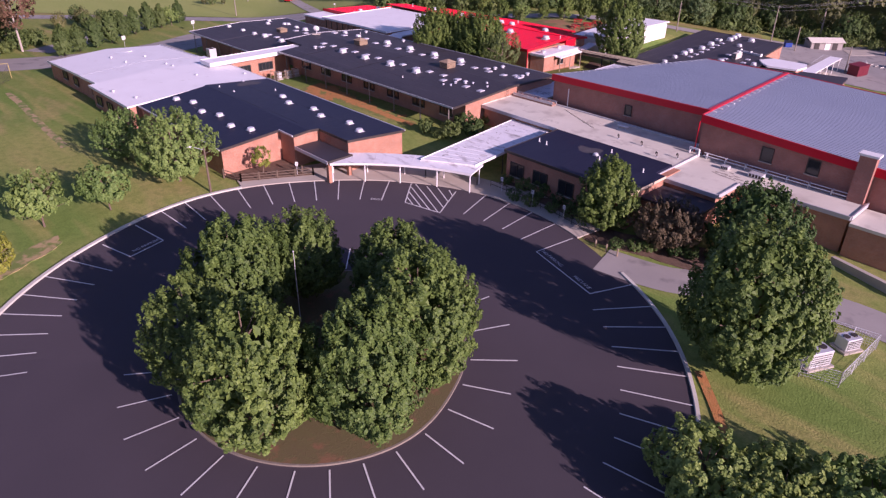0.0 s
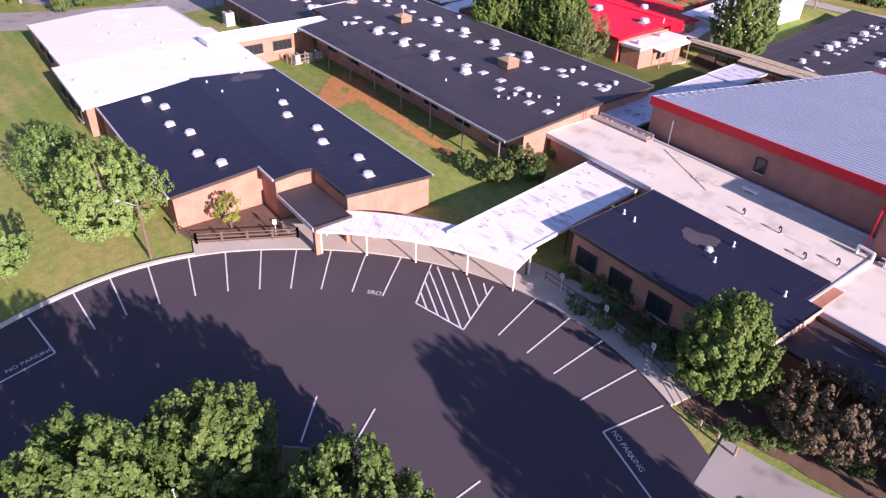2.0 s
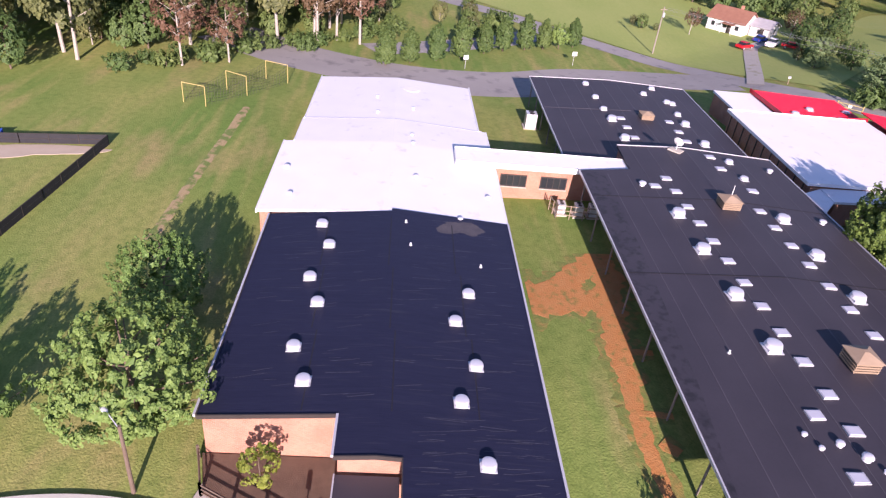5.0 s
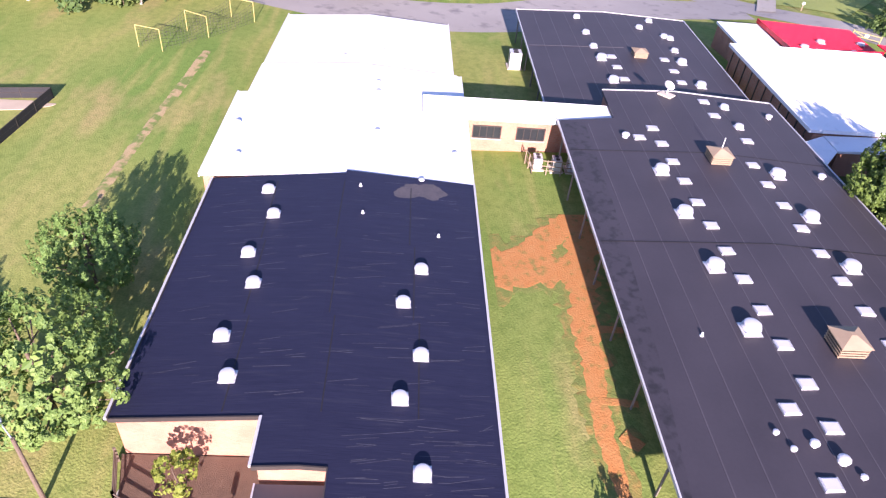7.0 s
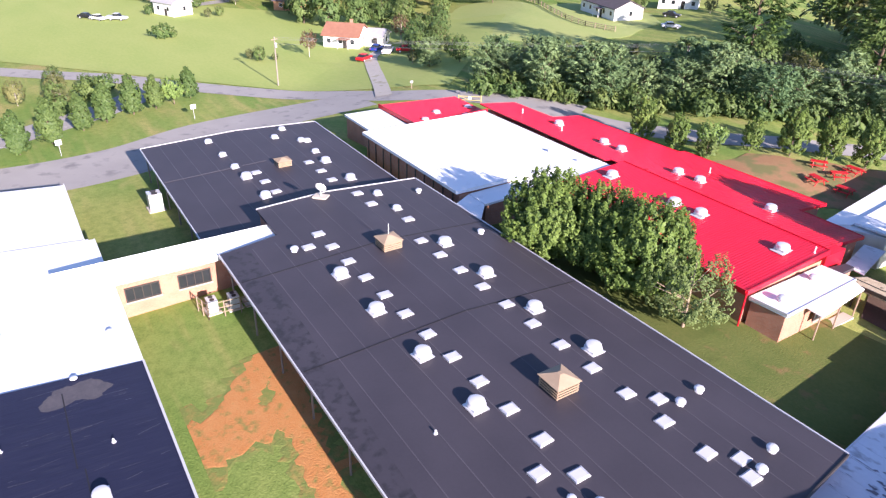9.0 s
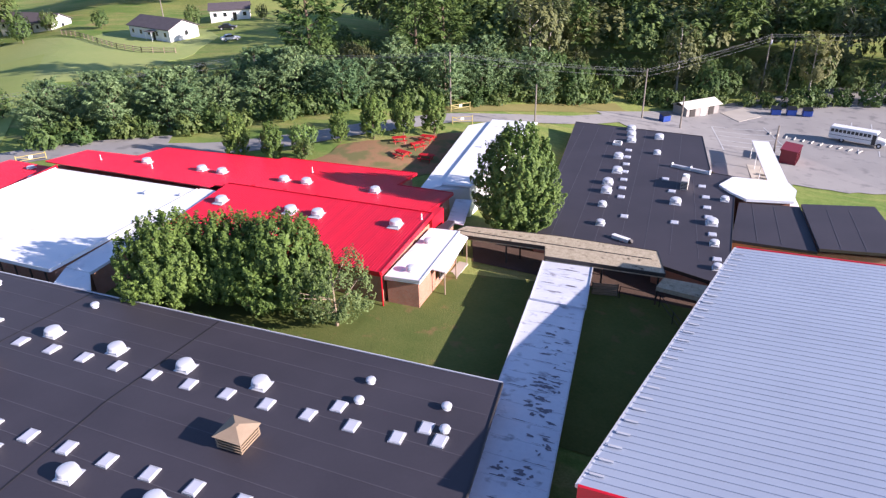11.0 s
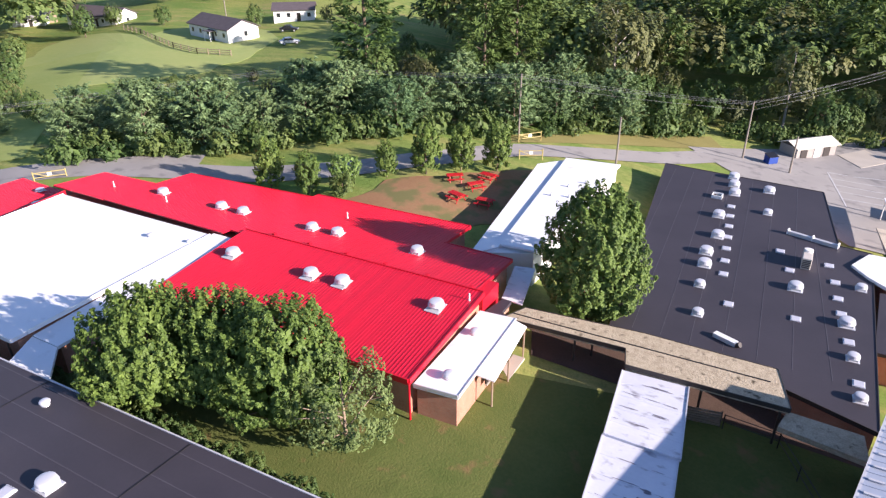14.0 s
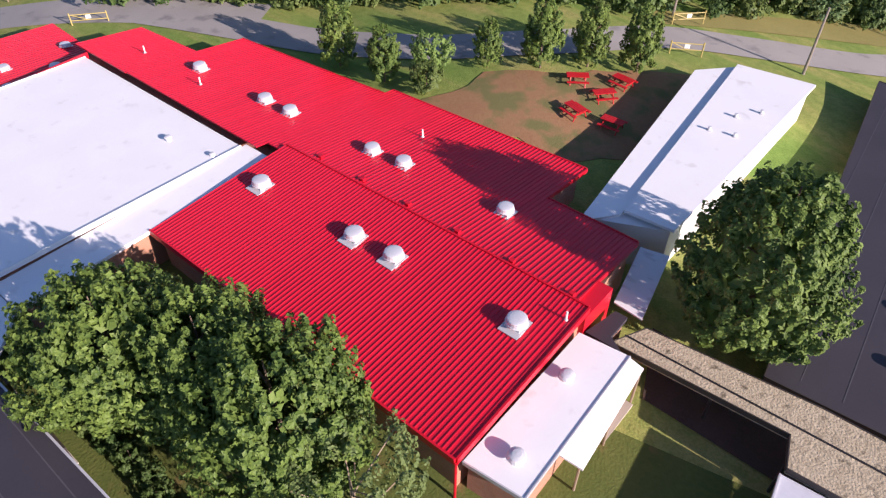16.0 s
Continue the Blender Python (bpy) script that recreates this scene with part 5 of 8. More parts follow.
def tree(name, height, radius, bare, leaf_mat, seed, shape="round", tufts=150, per=60, leaf=0.26, trunk=0.2, bark=BARK, label="", category="tree", group="", tuft=(1.2, 0.42), pine=False, low=-1.0, core=350, limbs=False, smooth=0.0):
    rng = random.Random(seed)
    t = thing(name, (0, 0, 0), label, category, group)
    verts, base = pine_crown(seed, bare, height, radius, tufts, per, leaf, shape, max(0.0, low)) if pine else spire_crown(seed, bare, height, radius, shape, tufts, per, leaf, *tuft, low=low, core=core, smooth=smooth)
    bm = bmesh.new()
    lean = Vector((rng.uniform(-0.3, 0.3), rng.uniform(-0.3, 0.3), 0)) * min(1.0, height / 6)
    pts = [Vector((0, 0, -0.3)), Vector((0, 0, bare)) + lean * 0.4, Vector((0, 0, bare + (height - bare) * 0.5)) + lean, Vector((0, 0, height * 0.93)) + lean * 1.5]
    rad = [trunk * 1.25, trunk, trunk * 0.6, trunk * 0.15]
    for i in range(3):
        cyl(bm, pts[i], pts[i + 1], rad[i], rad[i + 1], 7)
    stem = None
    if limbs:
        stem = part("trunk", bm, bark, t)
    if trunk > 0.06:
        for c in base[:: max(1, len(base) // 14)]:
            c = Vector(c)
            z = min(max(bare * 0.8, c.z - radius * 0.45), height * 0.85)
            lb = bmesh.new() if limbs else bm
            cyl(lb, Vector((0, 0, z)) + lean * (z / height), c, trunk * 0.32, 0.03, 5)
            if limbs:
                part("limb", lb, bark, t)
    if not stem:
        part("trunk", bm, bark, t)
    cr = new("crown", leaf_mesh("crown", verts, leaf_mat))
    cr.parent = t
    return t


def plant(proto, x, y, scale=1.0, turn=0.0, z=None, label=""):
    ob = copy_thing(proto, Matrix.Translation((x, y, gz(x, y) if z is None else z)) @ Matrix.Rotation(radians(turn), 4, "Z") @ Matrix.Scale(scale, 4))
    if label:
        ob["label"] = label
    return ob


def place_first(proto, x, y, turn=0.0):
    proto.matrix_world = Matrix.Translation((x, y, gz(x, y))) @ Matrix.Rotation(radians(turn), 4, "Z")
    return proto


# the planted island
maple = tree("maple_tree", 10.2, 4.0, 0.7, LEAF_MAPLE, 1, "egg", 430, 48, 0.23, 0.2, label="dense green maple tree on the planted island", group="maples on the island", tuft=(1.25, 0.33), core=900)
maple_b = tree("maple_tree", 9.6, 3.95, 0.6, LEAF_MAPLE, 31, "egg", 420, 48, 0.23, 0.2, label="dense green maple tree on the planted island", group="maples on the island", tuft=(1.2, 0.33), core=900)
place_first(maple, -8.6, 33.4)
place_first(maple_b, -1.8, 34.8)
for pr, x, y, s, r in ((maple, 0.9, 39.6, 1.02, 150), (maple_b, -1.6, 47.0, 0.88, 210), (maple, -9.4, 49.4, 0.8, 300), (maple_b, -13.2, 45.0, 0.98, 20), (maple, -14.2, 38.2, 0.84, 110), (maple_b, 0.8, 43.6, 0.9, 60)):
    plant(pr, x, y, s, r)

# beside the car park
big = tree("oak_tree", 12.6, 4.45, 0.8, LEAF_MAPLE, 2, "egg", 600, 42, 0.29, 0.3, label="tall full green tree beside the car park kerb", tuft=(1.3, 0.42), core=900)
place_first(big, 24.0, 41.6)
holly = tree("holly_tree", 8.2, 4.2, 0.2, LEAF_DARK, 3, "flame", 230, 48, 0.27, 0.22, label="dark green holly beside the brick wall", tuft=(1.2, 0.34), core=700)
place_first(holly, 29.9, 57.4)
egg = tree("pear_tree", 7.9, 2.75, 0.7, LEAF, 4, "flame", 230, 52, 0.22, 0.14, label="egg-shaped green pear tree before the office", tuft=(1.0, 0.34), core=800)
place_first(egg, 17.4, 62.6)
rust = tree("plum_tree", 4.6, 3.2, 0.4, LEAF_RUST, 5, "round", 230, 56, 0.16, 0.13, label="rounded rust-brown plum tree in the mulch bed", tuft=(0.9, 0.3), core=700)
place_first(rust, 22.9, 59.9)
crab = tree("crabapple_tree", 3.9, 3.0, 0.4, LEAF_LIGHT, 6, "round", 190, 40, 0.23, 0.12, label="low spreading yellow-green tree at the car park edge", tuft=(0.9, 0.34), core=200)
place_first(crab, 18.4, 30.8)
for x, y, k, r in ((22.6, 29.6, 0.95, 140), (26.6, 28.2, 1.05, 250), (20.6, 26.6, 1.0, 20), (30.6, 27.4, 1.0, 60)):
    plant(crab, x, y, k, r)
# on the west lawn
lawn = tree("birch_tree", 8.4, 4.3, 0.6, LEAF_LIGHT, 7, "egg", 300, 50, 0.21, 0.18, label="broad bright green tree beside the classroom wing", tuft=(1.0, 0.36))
place_first(lawn, -28.8, 70.6)
plant(lawn, -37.8, 76.4, 0.74, 200)
sap = tree("young_tree", 5.6, 2.7, 1.3, LEAF_LIGHT, 8, "round", 90, 44, 0.25, 0.09, label="young light green tree on the lawn", tuft=(1.0, 0.38), core=120)
place_first(sap, -38.0, 59.2)
plant(sap, -33.2, 63.2, 0.9, 80)
yel = tree("young_tree", 4.6, 1.9, 0.8, LEAF_YELLOW, 9, "round", 70, 40, 0.22, 0.08, label="young yellow-leaved tree on the lawn", tuft=(0.8, 0.3), core=80)
place_first(yel, -36.6, 49.4)
# in the courtyard
court = tree("maple_tree", 8.8, 4.0, 0.8, LEAF, 10, "egg", 520, 42, 0.23, 0.2, label="dense green maple close to the red roof", group="courtyard maples", tuft=(1.3, 0.31), core=800)
place_first(court, -3.6, 128.0)
plant(court, 1.0, 127.0, 0.94, 120)
plant(court, 4.8, 124.0, 1.0, 230)
thin = tree("crepe_myrtle", 6.4, 3.2, 0.9, LEAF_SAGE, 11, "round", 185, 34, 0.17, 0.13, WOOD, label="airy light green tree with a pale trunk", tuft=(1.2, 0.36), core=0, limbs=True)
place_first(thin, 8.2, 120.3)
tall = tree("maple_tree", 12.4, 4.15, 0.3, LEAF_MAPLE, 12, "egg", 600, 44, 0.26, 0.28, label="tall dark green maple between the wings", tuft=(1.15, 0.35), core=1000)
place_first(tall, 30.2, 131.9)
shrub = tree("shrub", 2.2, 1.2, 0.1, LEAF_SHRUB, 13, "round", 60, 30, 0.17, 0.05, label="rounded green courtyard shrub", category="shrub", group="courtyard shrubs", tuft=(0.5, 0.22), core=60)
shrub.matrix_world = Matrix.Translation((1.06, 85.5, gz(1.06, 85.5))) @ Matrix.Scale(1.08, 4)
for x, y, k in ((-2.5, 87.3, 0.75), (2.65, 88.7, 0.98), (4.65, 89.7, 0.46), (5.8, 91.1, 0.56), (4.05, 86.6, 0.95), (-0.65, 85.5, 0.5), (2.75, 90.6, 0.62)):
    plant(shrub, x, y, k, x * 40)
box_b = tree("boxwood", 1.15, 0.75, 0.05, LEAF_DARK, 14, "round", 50, 30, 0.09, 0.04, label="clipped round boxwood in mulch", category="shrub", group="boxwoods", tuft=(0.22, 0.12), core=40)
place_first(box_b, 18.1, 59.0)
for x, y in ((19.7, 58.9), (21.2, 58.8), (23.4, 58.4), (24.8, 58.1), (26.6, 57.7)):
    plant(box_b, x, y, 1.0, x * 50)
for x, y, s in ((8.6, 68.6, 1.1), (10.4, 67.2, 1.2), (12.6, 66.0, 1.0), (14.4, 65.0, 1.1)):
    plant(box_b, x, y, s, x * 30, label="dark low shrub under the office windows")
for k in range(6):
    w = loc(-43.6 + 2.3 * k, 58.5 + 0.25 * (k % 2))
    plant(box_b, w.x, w.y, 1.05 + 0.2 * (k % 3), 70 * k, label="dark leafy shrub against the office wall")
bed_tree = tree("young_maple", 3.3, 1.0, 1.0, LEAF_YELLOW, 15, "round", 44, 34, 0.17, 0.06, label="small yellow-green maple in the mulch bed", tuft=(0.5, 0.2), core=0)
place_first(bed_tree, *loc(-64.6, 39.9).to_2d())
# hedge along wing B's east wall
rng = random.Random(4)
for k in range(20):
    w = loc(-74 - 1.45 * k + rng.uniform(-0.3, 0.3), 88.9 + rng.uniform(-0.2, 0.3))
    plant(shrub, w.x, w.y, rng.uniform(0.45, 0.65), rng.uniform(0, 360), label="dark low hedge shrub along the wall")

# street trees
row = tree("pear_tree", 6.0, 1.4, 0.4, LEAF_SHRUB, 16, "flame", 120, 36, 0.29, 0.08, label="young upright pear tree beside the parking strip", group="roadside trees", tuft=(0.8, 0.28), core=300)
place_first(row, -76.0, 130.4)
for k, (x, y) in enumerate(((-75.6, 135.2), (-75.0, 140.6), (-74.5, 145.8), (-75.0, 152.4), (-74.7, 157.1), (-73.9, 162.4), (-72.8, 166.6))):
    plant(row, x, y, 0.92 + 0.07 * (k % 3), 47 * k)
plant(sap, -71.8, 170.2, 0.8, 20, label="loose young roadside tree with a pale crown")
plant(row, -71.8, 174.9, 0.9, 140)
rowb = tree("pear_tree", 6.4, 1.5, 0.6, LEAF, 17, "flame", 120, 60, 0.2, 0.09, label="young dark green tree beside the service road", group="service road trees", tuft=(1.0, 0.32), core=140)
place_first(rowb, 4.8, 164.4)
for x, y, s in ((18.1, 161.8, 0.72), (22.8, 161.4, 1.0), (27.2, 162.0, 0.95), (31.6, 161.4, 1.0)):
    plant(rowb, x, y, s, x * 33)
plant(rowb, 8.9, 160.6, 0.82, 300)
for x, y, s in ((13.2, 161.4, 0.66),):
    plant(sap, x, y, s, x * 33, label="loose light green tree beside the service road")
plant(shrub, 12.6, 158.2, 1.1, 50, label="low yellow-green bush behind the red roof")

# woods
wood_a = tree("woodland_tree", 14, 5.0, 1.6, LEAF_WOOD, 21, "egg", 110, 19, 0.72, 0.22, label="tall broad-leaved woodland tree", group="woodland", tuft=(2.2, 0.95), core=120, smooth=1.0)
wood_b = tree("woodland_tree", 12, 4.6, 0.8, LEAF_WOOD, 22, "round", 110, 19, 0.7, 0.2, label="broad-leaved woodland tree with a full crown", group="woodland", tuft=(2.0, 0.95), core=120, smooth=1.0)
wood_c = tree("woodland_tree", 15, 3.9, 4.0, LEAF_OLIVE, 23, "egg", 84, 22, 0.62, 0.2, PALE_BARK, label="slim woodland tree with a bare pale trunk", group="woodland", tuft=(1.9, 0.75), core=0, smooth=1.0)
wood_d = tree("woodland_tree", 13, 4.6, 1.4, LEAF_OLIVE, 29, "round", 110, 19, 0.66, 0.2, PALE_BARK, label="olive-green woodland tree with a feathery crown", group="woodland", tuft=(2.4, 0.8), core=120, smooth=1.0)
pine_a = tree("white_pine", 9.5, 4.0, 0.3, NEEDLE, 24, "flame", 84, 44, 0.5, 0.16, label="blue-green white pine at the wood's edge", group="pines", pine=True)
pine_b = tree("white_pine", 8.5, 4.2, 0.3, NEEDLE, 25, "flame", 78, 44, 0.5, 0.16, label="bushy blue-green white pine", group="pines", pine=True)
pine_t = tree("tall_pine", 20, 4.6, 4, LEAF_DARK, 26, "flame", 100, 34, 0.7, 0.25, label="tall dark pine above the woods", group="pines", pine=True)
brown = tree("woodland_tree", 13, 3.9, 4.5, LEAF_DEAD, 27, "round", 90, 24, 0.42, 0.18, PALE_BARK, label="dying brown-leaved woodland tree", group="woodland", tuft=(1.7, 0.7), core=0)
under = tree("undergrowth_bush", 2.6, 2.4, 0.0, LEAF_SHRUB, 28, "round", 44, 15, 0.36, 0.06, label="dull green bush at the wood's edge", category="bush", group="undergrowth", tuft=(0.9, 0.4), core=40)
protos = {"a": wood_a, "b": wood_b, "c": wood_c, "d": wood_d, "p": pine_a, "q": pine_b, "t": pine_t, "r": brown, "u": under}
used = set()


FAR = {"a": [], "d": [], "t": []}


def wood(kind, x, y, s, turn):
    pr = protos[kind]
    if kind in used:
        return plant(pr, x, y, s, turn)
    used.add(kind)
    pr.matrix_world = Matrix.Translation((x, y, gz(x, y))) @ Matrix.Rotation(radians(turn), 4, "Z") @ Matrix.Scale(s, 4)
    return pr


def scatter(kinds, seed, x0, x1, y0, y1, gap, inside, size=(0.85, 1.2), far=lambda x, y: False):
    rng = random.Random(seed)
    y = y0
    while y < y1:
        x = x0 + rng.uniform(0, gap)
        while x < x1:
            px, py = x + rng.uniform(-0.35, 0.35) * gap, y + rng.uniform(-0.35, 0.35) * gap
            if inside(px, py):
                kind, s, turn = rng.choice(kinds), rng.uniform(*size), rng.uniform(0, 360)
                if far(px, py):
                    FAR["t" if kind in "tpq" else "d" if kind in "cd" else "a"].append((px, py, s, turn))
                else:
                    wood(kind, px, py, s, turn)
            x += gap
        y += gap


edge = lambda x: 182 - 0.16 * (x + 20) if x < 20 else (174 + 0.10 * (x - 20) if x < 75 else 179.5 - 0.42 * (x - 75))
scatter("pqpq", 41, -24, 60, 172, 196, 5.2, lambda x, y: edge(x) + 1 < y < edge(x) + 13, (0.72, 1.02))
scatter("abdd", 42, -22, 12, 192, 212, 6.0, lambda x, y: edge(x) + 13 < y < 208, (0.42, 0.6))
scatter("aabddt", 43, 10, 66, 186, 290, 6.9, lambda x, y: y > edge(x) + 12 and x > 12 + min(9, max(0, y - 200)) + max(0, y - 212) * 0.6 and not (x < 38 and 203 < y < 242), (0.85, 1.25), lambda x, y: y > edge(x) + 34)
scatter("aabdd", 52, 10, 40, 203, 242, 5.3, lambda x, y: 21 + max(0, y - 212) * 0.6 < x < 38, (0.55, 0.82))
scatter("abbddc", 44, 58, 140, 130, 205, 5.7, lambda x, y: edge(x) + 4 < y < edge(x) + 20, (0.8, 1.15))
scatter("abbddt", 51, 58, 165, 130, 262, 6.9, lambda x, y: y > edge(x) + 20 or (x > 138 and y > edge(x) + 4), (0.85, 1.25), lambda x, y: True)
scatter("u", 45, -22, 130, 150, 186, 2.9, lambda x, y: edge(x) - 0.8 < y < edge(x) + 2.8, (0.6, 1.2))
west_edge = lambda y: -87 - 0.05 * (y - 100) if y < 145 else -90 - 0.9 * (y - 145)
scatter("abccdc", 46, -150, -82, 60, 172, 6.2, lambda x, y: x < west_edge(y) - 2 and (y > 96 or x < -92), (0.7, 1.05), lambda x, y: x < west_edge(y) - 18)
scatter("u", 47, -96, -82, 96, 168, 3.4, lambda x, y: west_edge(y) - 3 < x < west_edge(y) + 1, (0.5, 0.9))
scatter("tta", 49, -150, -96, 96, 172, 7.0, lambda x, y: x < west_edge(y) - 12, (0.75, 1.0), lambda x, y: x < west_edge(y) - 18)
for x, y, s in ((-90.2, 131.8, 1.05), (-87.0, 134.2, 1.0), (-89.0, 127.0, 0.95), (-92.6, 129.0, 1.1), (-85.6, 109.2, 0.6), (-86.5, 102.6, 0.75)):
    wood("r", x, y, s, x * 31)
# south of the car park
for x, y, k in ((21.0, 17.4, 0.86), (24.8, 17.0, 0.88), (17.0, 14.4, 0.9)):
    wood("b", x, y, k, x * 23)
# the roadside thicket
for kind, x, y, s in (("d", -85.6, 160.6, 0.6), ("b", -89.5, 163.5, 0.6), ("d", -92.1, 166.5, 0.75), ("b", -90.5, 172.2, 0.5), ("a", -95.5, 170.0, 0.6), ("u", -84.4, 158.0, 1.0), ("u", -87.0, 168.5, 1.1), ("u", -88.6, 174.5, 0.9), ("d", -94.0, 160.0, 0.7)):
    wood(kind, x, y, s, x * 37)
# round the houses
for kind, x, y, s in (("b", -76, 246, 1.6), ("b", -68.5, 247.5, 1.4), ("b", -84, 248, 1.35), ("a", -86, 252, 1.2), ("a", -70, 254, 1.15), ("b", -92, 258, 1.0), ("b", -62, 250, 1.2), ("a", -55, 246, 1.1), ("b", -47, 234, 0.95), ("r", -50.4, 229.6, 0.5), ("b", -38.5, 207, 0.55), ("p", -35.5, 201.5, 0.6), ("a", -38, 216, 0.8), ("b", -33, 210, 0.7), ("a", -30, 204, 0.7), ("d", -40.5, 206.5, 0.5), ("b", -41.5, 215, 0.85), ("a", -45.5, 223, 0.85), ("b", -40.5, 227, 0.9), ("a", -43, 236, 1.0), ("d", -38.5, 221, 0.8), ("r", -66.2, 212.4, 0.42), ("b", -74.6, 205.4, 0.5), ("d", -77.2, 206.2, 0.4), ("d", -71.8, 207, 0.3), ("b", -128.8, 243.4, 0.45), ("d", -112, 246.0, 0.45), ("b", -110, 249, 0.45), ("b", -105.3, 220, 0.3), ("u", -107.5, 218.6, 1.1), ("b", -130, 262, 0.9), ("a", -145, 268, 1.0), ("b", -160, 262, 1.0), ("d", -116, 268, 1.0), ("b", -104, 276, 1.1), ("a", -64, 272, 1.2), ("b", -50, 264, 1.1), ("a", -40, 290, 1.1), ("b", -34, 300, 0.9), ("b", -20, 290, 0.8), ("a", -60, 262, 1.2), ("d", -138, 258, 0.9), ("a", -123, 258, 0.8), ("d", -18, 212, 0.5), ("a", -10, 212, 0.5), ("b", -2, 212, 0.5), ("d", 3, 216, 0.5), ("a", 4, 276, 0.8), ("d", 22, 272, 0.7)):
    wood(kind, x, y, s, x * 37)
scatter("abd", 48, -170, -46, 262, 330, 9.0, lambda x, y: y > 268 + 8 * math.sin(x * 0.07), (0.95, 1.35), lambda x, y: True)
scatter("abd", 50, -46, 20, 325, 350, 9.0, lambda x, y: True, (1.0, 1.4), lambda x, y: True)


def far_woods(spots, one, mat, label):
    """The woods past their edge, all crowns in one mesh."""
    all_co = []
    for x, y, s, turn in spots:
        c, d = math.cos(radians(turn)) * s, math.sin(radians(turn)) * s
        all_co.append(one @ np.array([[c, d, 0], [-d, c, 0], [0, 0, s]]) + np.array([x, y, gz(x, y)]))
    tagged(new("woods", leaf_mesh("woods", np.concatenate(all_co), mat)), label, "woods", kind="stuff")


far_woods(FAR["a"], spire_crown(71, 1.5, 14, 5.2, "egg", 60, 11, 0.98, 2.4, 1.05, low=-0.1, core=0, smooth=1.0)[0], LEAF_WOOD, "dense mixed green woodland behind the school")
far_woods(FAR["d"], spire_crown(73, 1.5, 13.5, 4.8, "round", 60, 11, 0.94, 2.4, 0.9, low=-0.1, core=0, smooth=1.0)[0], LEAF_OLIVE, "olive-green broad-leaved woodland behind the school")
far_woods(FAR["t"], pine_crown(72, 4, 19, 4.4, 54, 13, 1.05, "flame", 0.3)[0], LEAF_DARK, "tall dark pines standing in the woods")


# ---- roof vents, skylights and other roof gear ----
def dome(bm, c, r, h, seg=16, rings=4):
    c = Vector(c)
    rows = []
    for k in range(rings):
        a = math.pi / 2 * k / rings
        rows.append([bm.verts.new(c + Vector((r * math.cos(a) * math.cos(math.tau * i / seg), r * math.cos(a) * math.sin(math.tau * i / seg), h * math.sin(a)))) for i in range(seg)])
    top = bm.verts.new(c + Vector((0, 0, h)))
    for k in range(rings - 1):
        for i in range(seg):
            j = (i + 1) % seg
            bm.faces.new((rows[k][i], rows[k][j], rows[k + 1][j], rows[k + 1][i]))
    for i in range(seg):
        bm.faces.new((rows[-1][i], rows[-1][(i + 1) % seg], top))
    bm.faces.new(rows[0][::-1])


VENT_WHITE = material("spun_aluminium", (0.56, 0.57, 0.61), (0.66, 0.67, 0.71), 1.2, 0.45, 0, metal=0.15)


def roof_vent(label, r=0.62, h=0.85, group=""):
    """A mushroom exhaust fan: square kerb with a skirt, drum, hood with a rolled lip."""
    t = thing("roof_vent", (0, 0, 0), label, "roof vent", group)
    bm = bmesh.new()
    box(bm, (0, 0, h * 0.14), (r * 1.5, r * 1.5, h * 0.32))
    box(bm, (0, 0, 0.015), (r * 2.05, r * 2.05, 0.05))
    part("kerb", bm, GALV, t)
    bm = bmesh.new()
    cyl(bm, (0, 0, h * 0.28), (0, 0, h * 0.42), r * 0.7, r * 0.7, 16)
    part("drum", bm, DARK_TRIM, t)
    bm = bmesh.new()
    cyl(bm, (0, 0, h * 0.32), (0, 0, h * 0.40), r * 1.06, r * 1.04, 20)
    cyl(bm, (0, 0, h * 0.40), (0, 0, h * 0.66), r * 0.98, r * 0.92, 20)
    dome(bm, (0, 0, h * 0.66), r * 0.92, h * 0.11, 20, 4)
    part("hood", bm, VENT_WHITE, t)
    return t


def small_vent(label, group=""):
    """A short vent pipe under a wide, low mushroom cap."""
    t = thing("vent_pipe", (0, 0, 0), label, "vent pipe", group)
    bm = bmesh.new()
    cyl(bm, (0, 0, -0.05), (0, 0, 0.06), 0.32, 0.26, 12)
    cyl(bm, (0, 0, 0.05), (0, 0, 0.3), 0.17, 0.17, 10)
    part("pipe", bm, GALV, t)
    bm = bmesh.new()
    cyl(bm, (0, 0, 0.24), (0, 0, 0.32), 0.37, 0.36, 16)
    dome(bm, (0, 0, 0.32), 0.36, 0.13, 16, 3)
    part("cap", bm, VENT_WHITE, t)
    return t


def gooseneck(label):
    """A vent pipe that bends over at the top."""
    t = thing("gooseneck_vent", (0, 0, 0), label, "vent pipe", "gooseneck vents")
    bm = bmesh.new()
    pts = [Vector((0, 0, -0.05)), Vector((0, 0, 0.34))] + [Vector((0.16 - 0.16 * math.cos(a), 0, 0.34 + 0.16 * math.sin(a))) for a in (0.5, 1.0, 1.57, 2.1, 2.6, 3.14)] + [Vector((0.32, 0, 0.22))]
    for a, b in zip(pts, pts[1:]):
        cyl(bm, a, b, 0.06, 0.06, 8)
    part("pipe", bm, DARK_TRIM, t)
    bm = bmesh.new()
    cyl(bm, (0, 0, -0.03), (0, 0, 0.06), 0.17, 0.09, 12)
    part("flashing", bm, GALV, t)
    return t


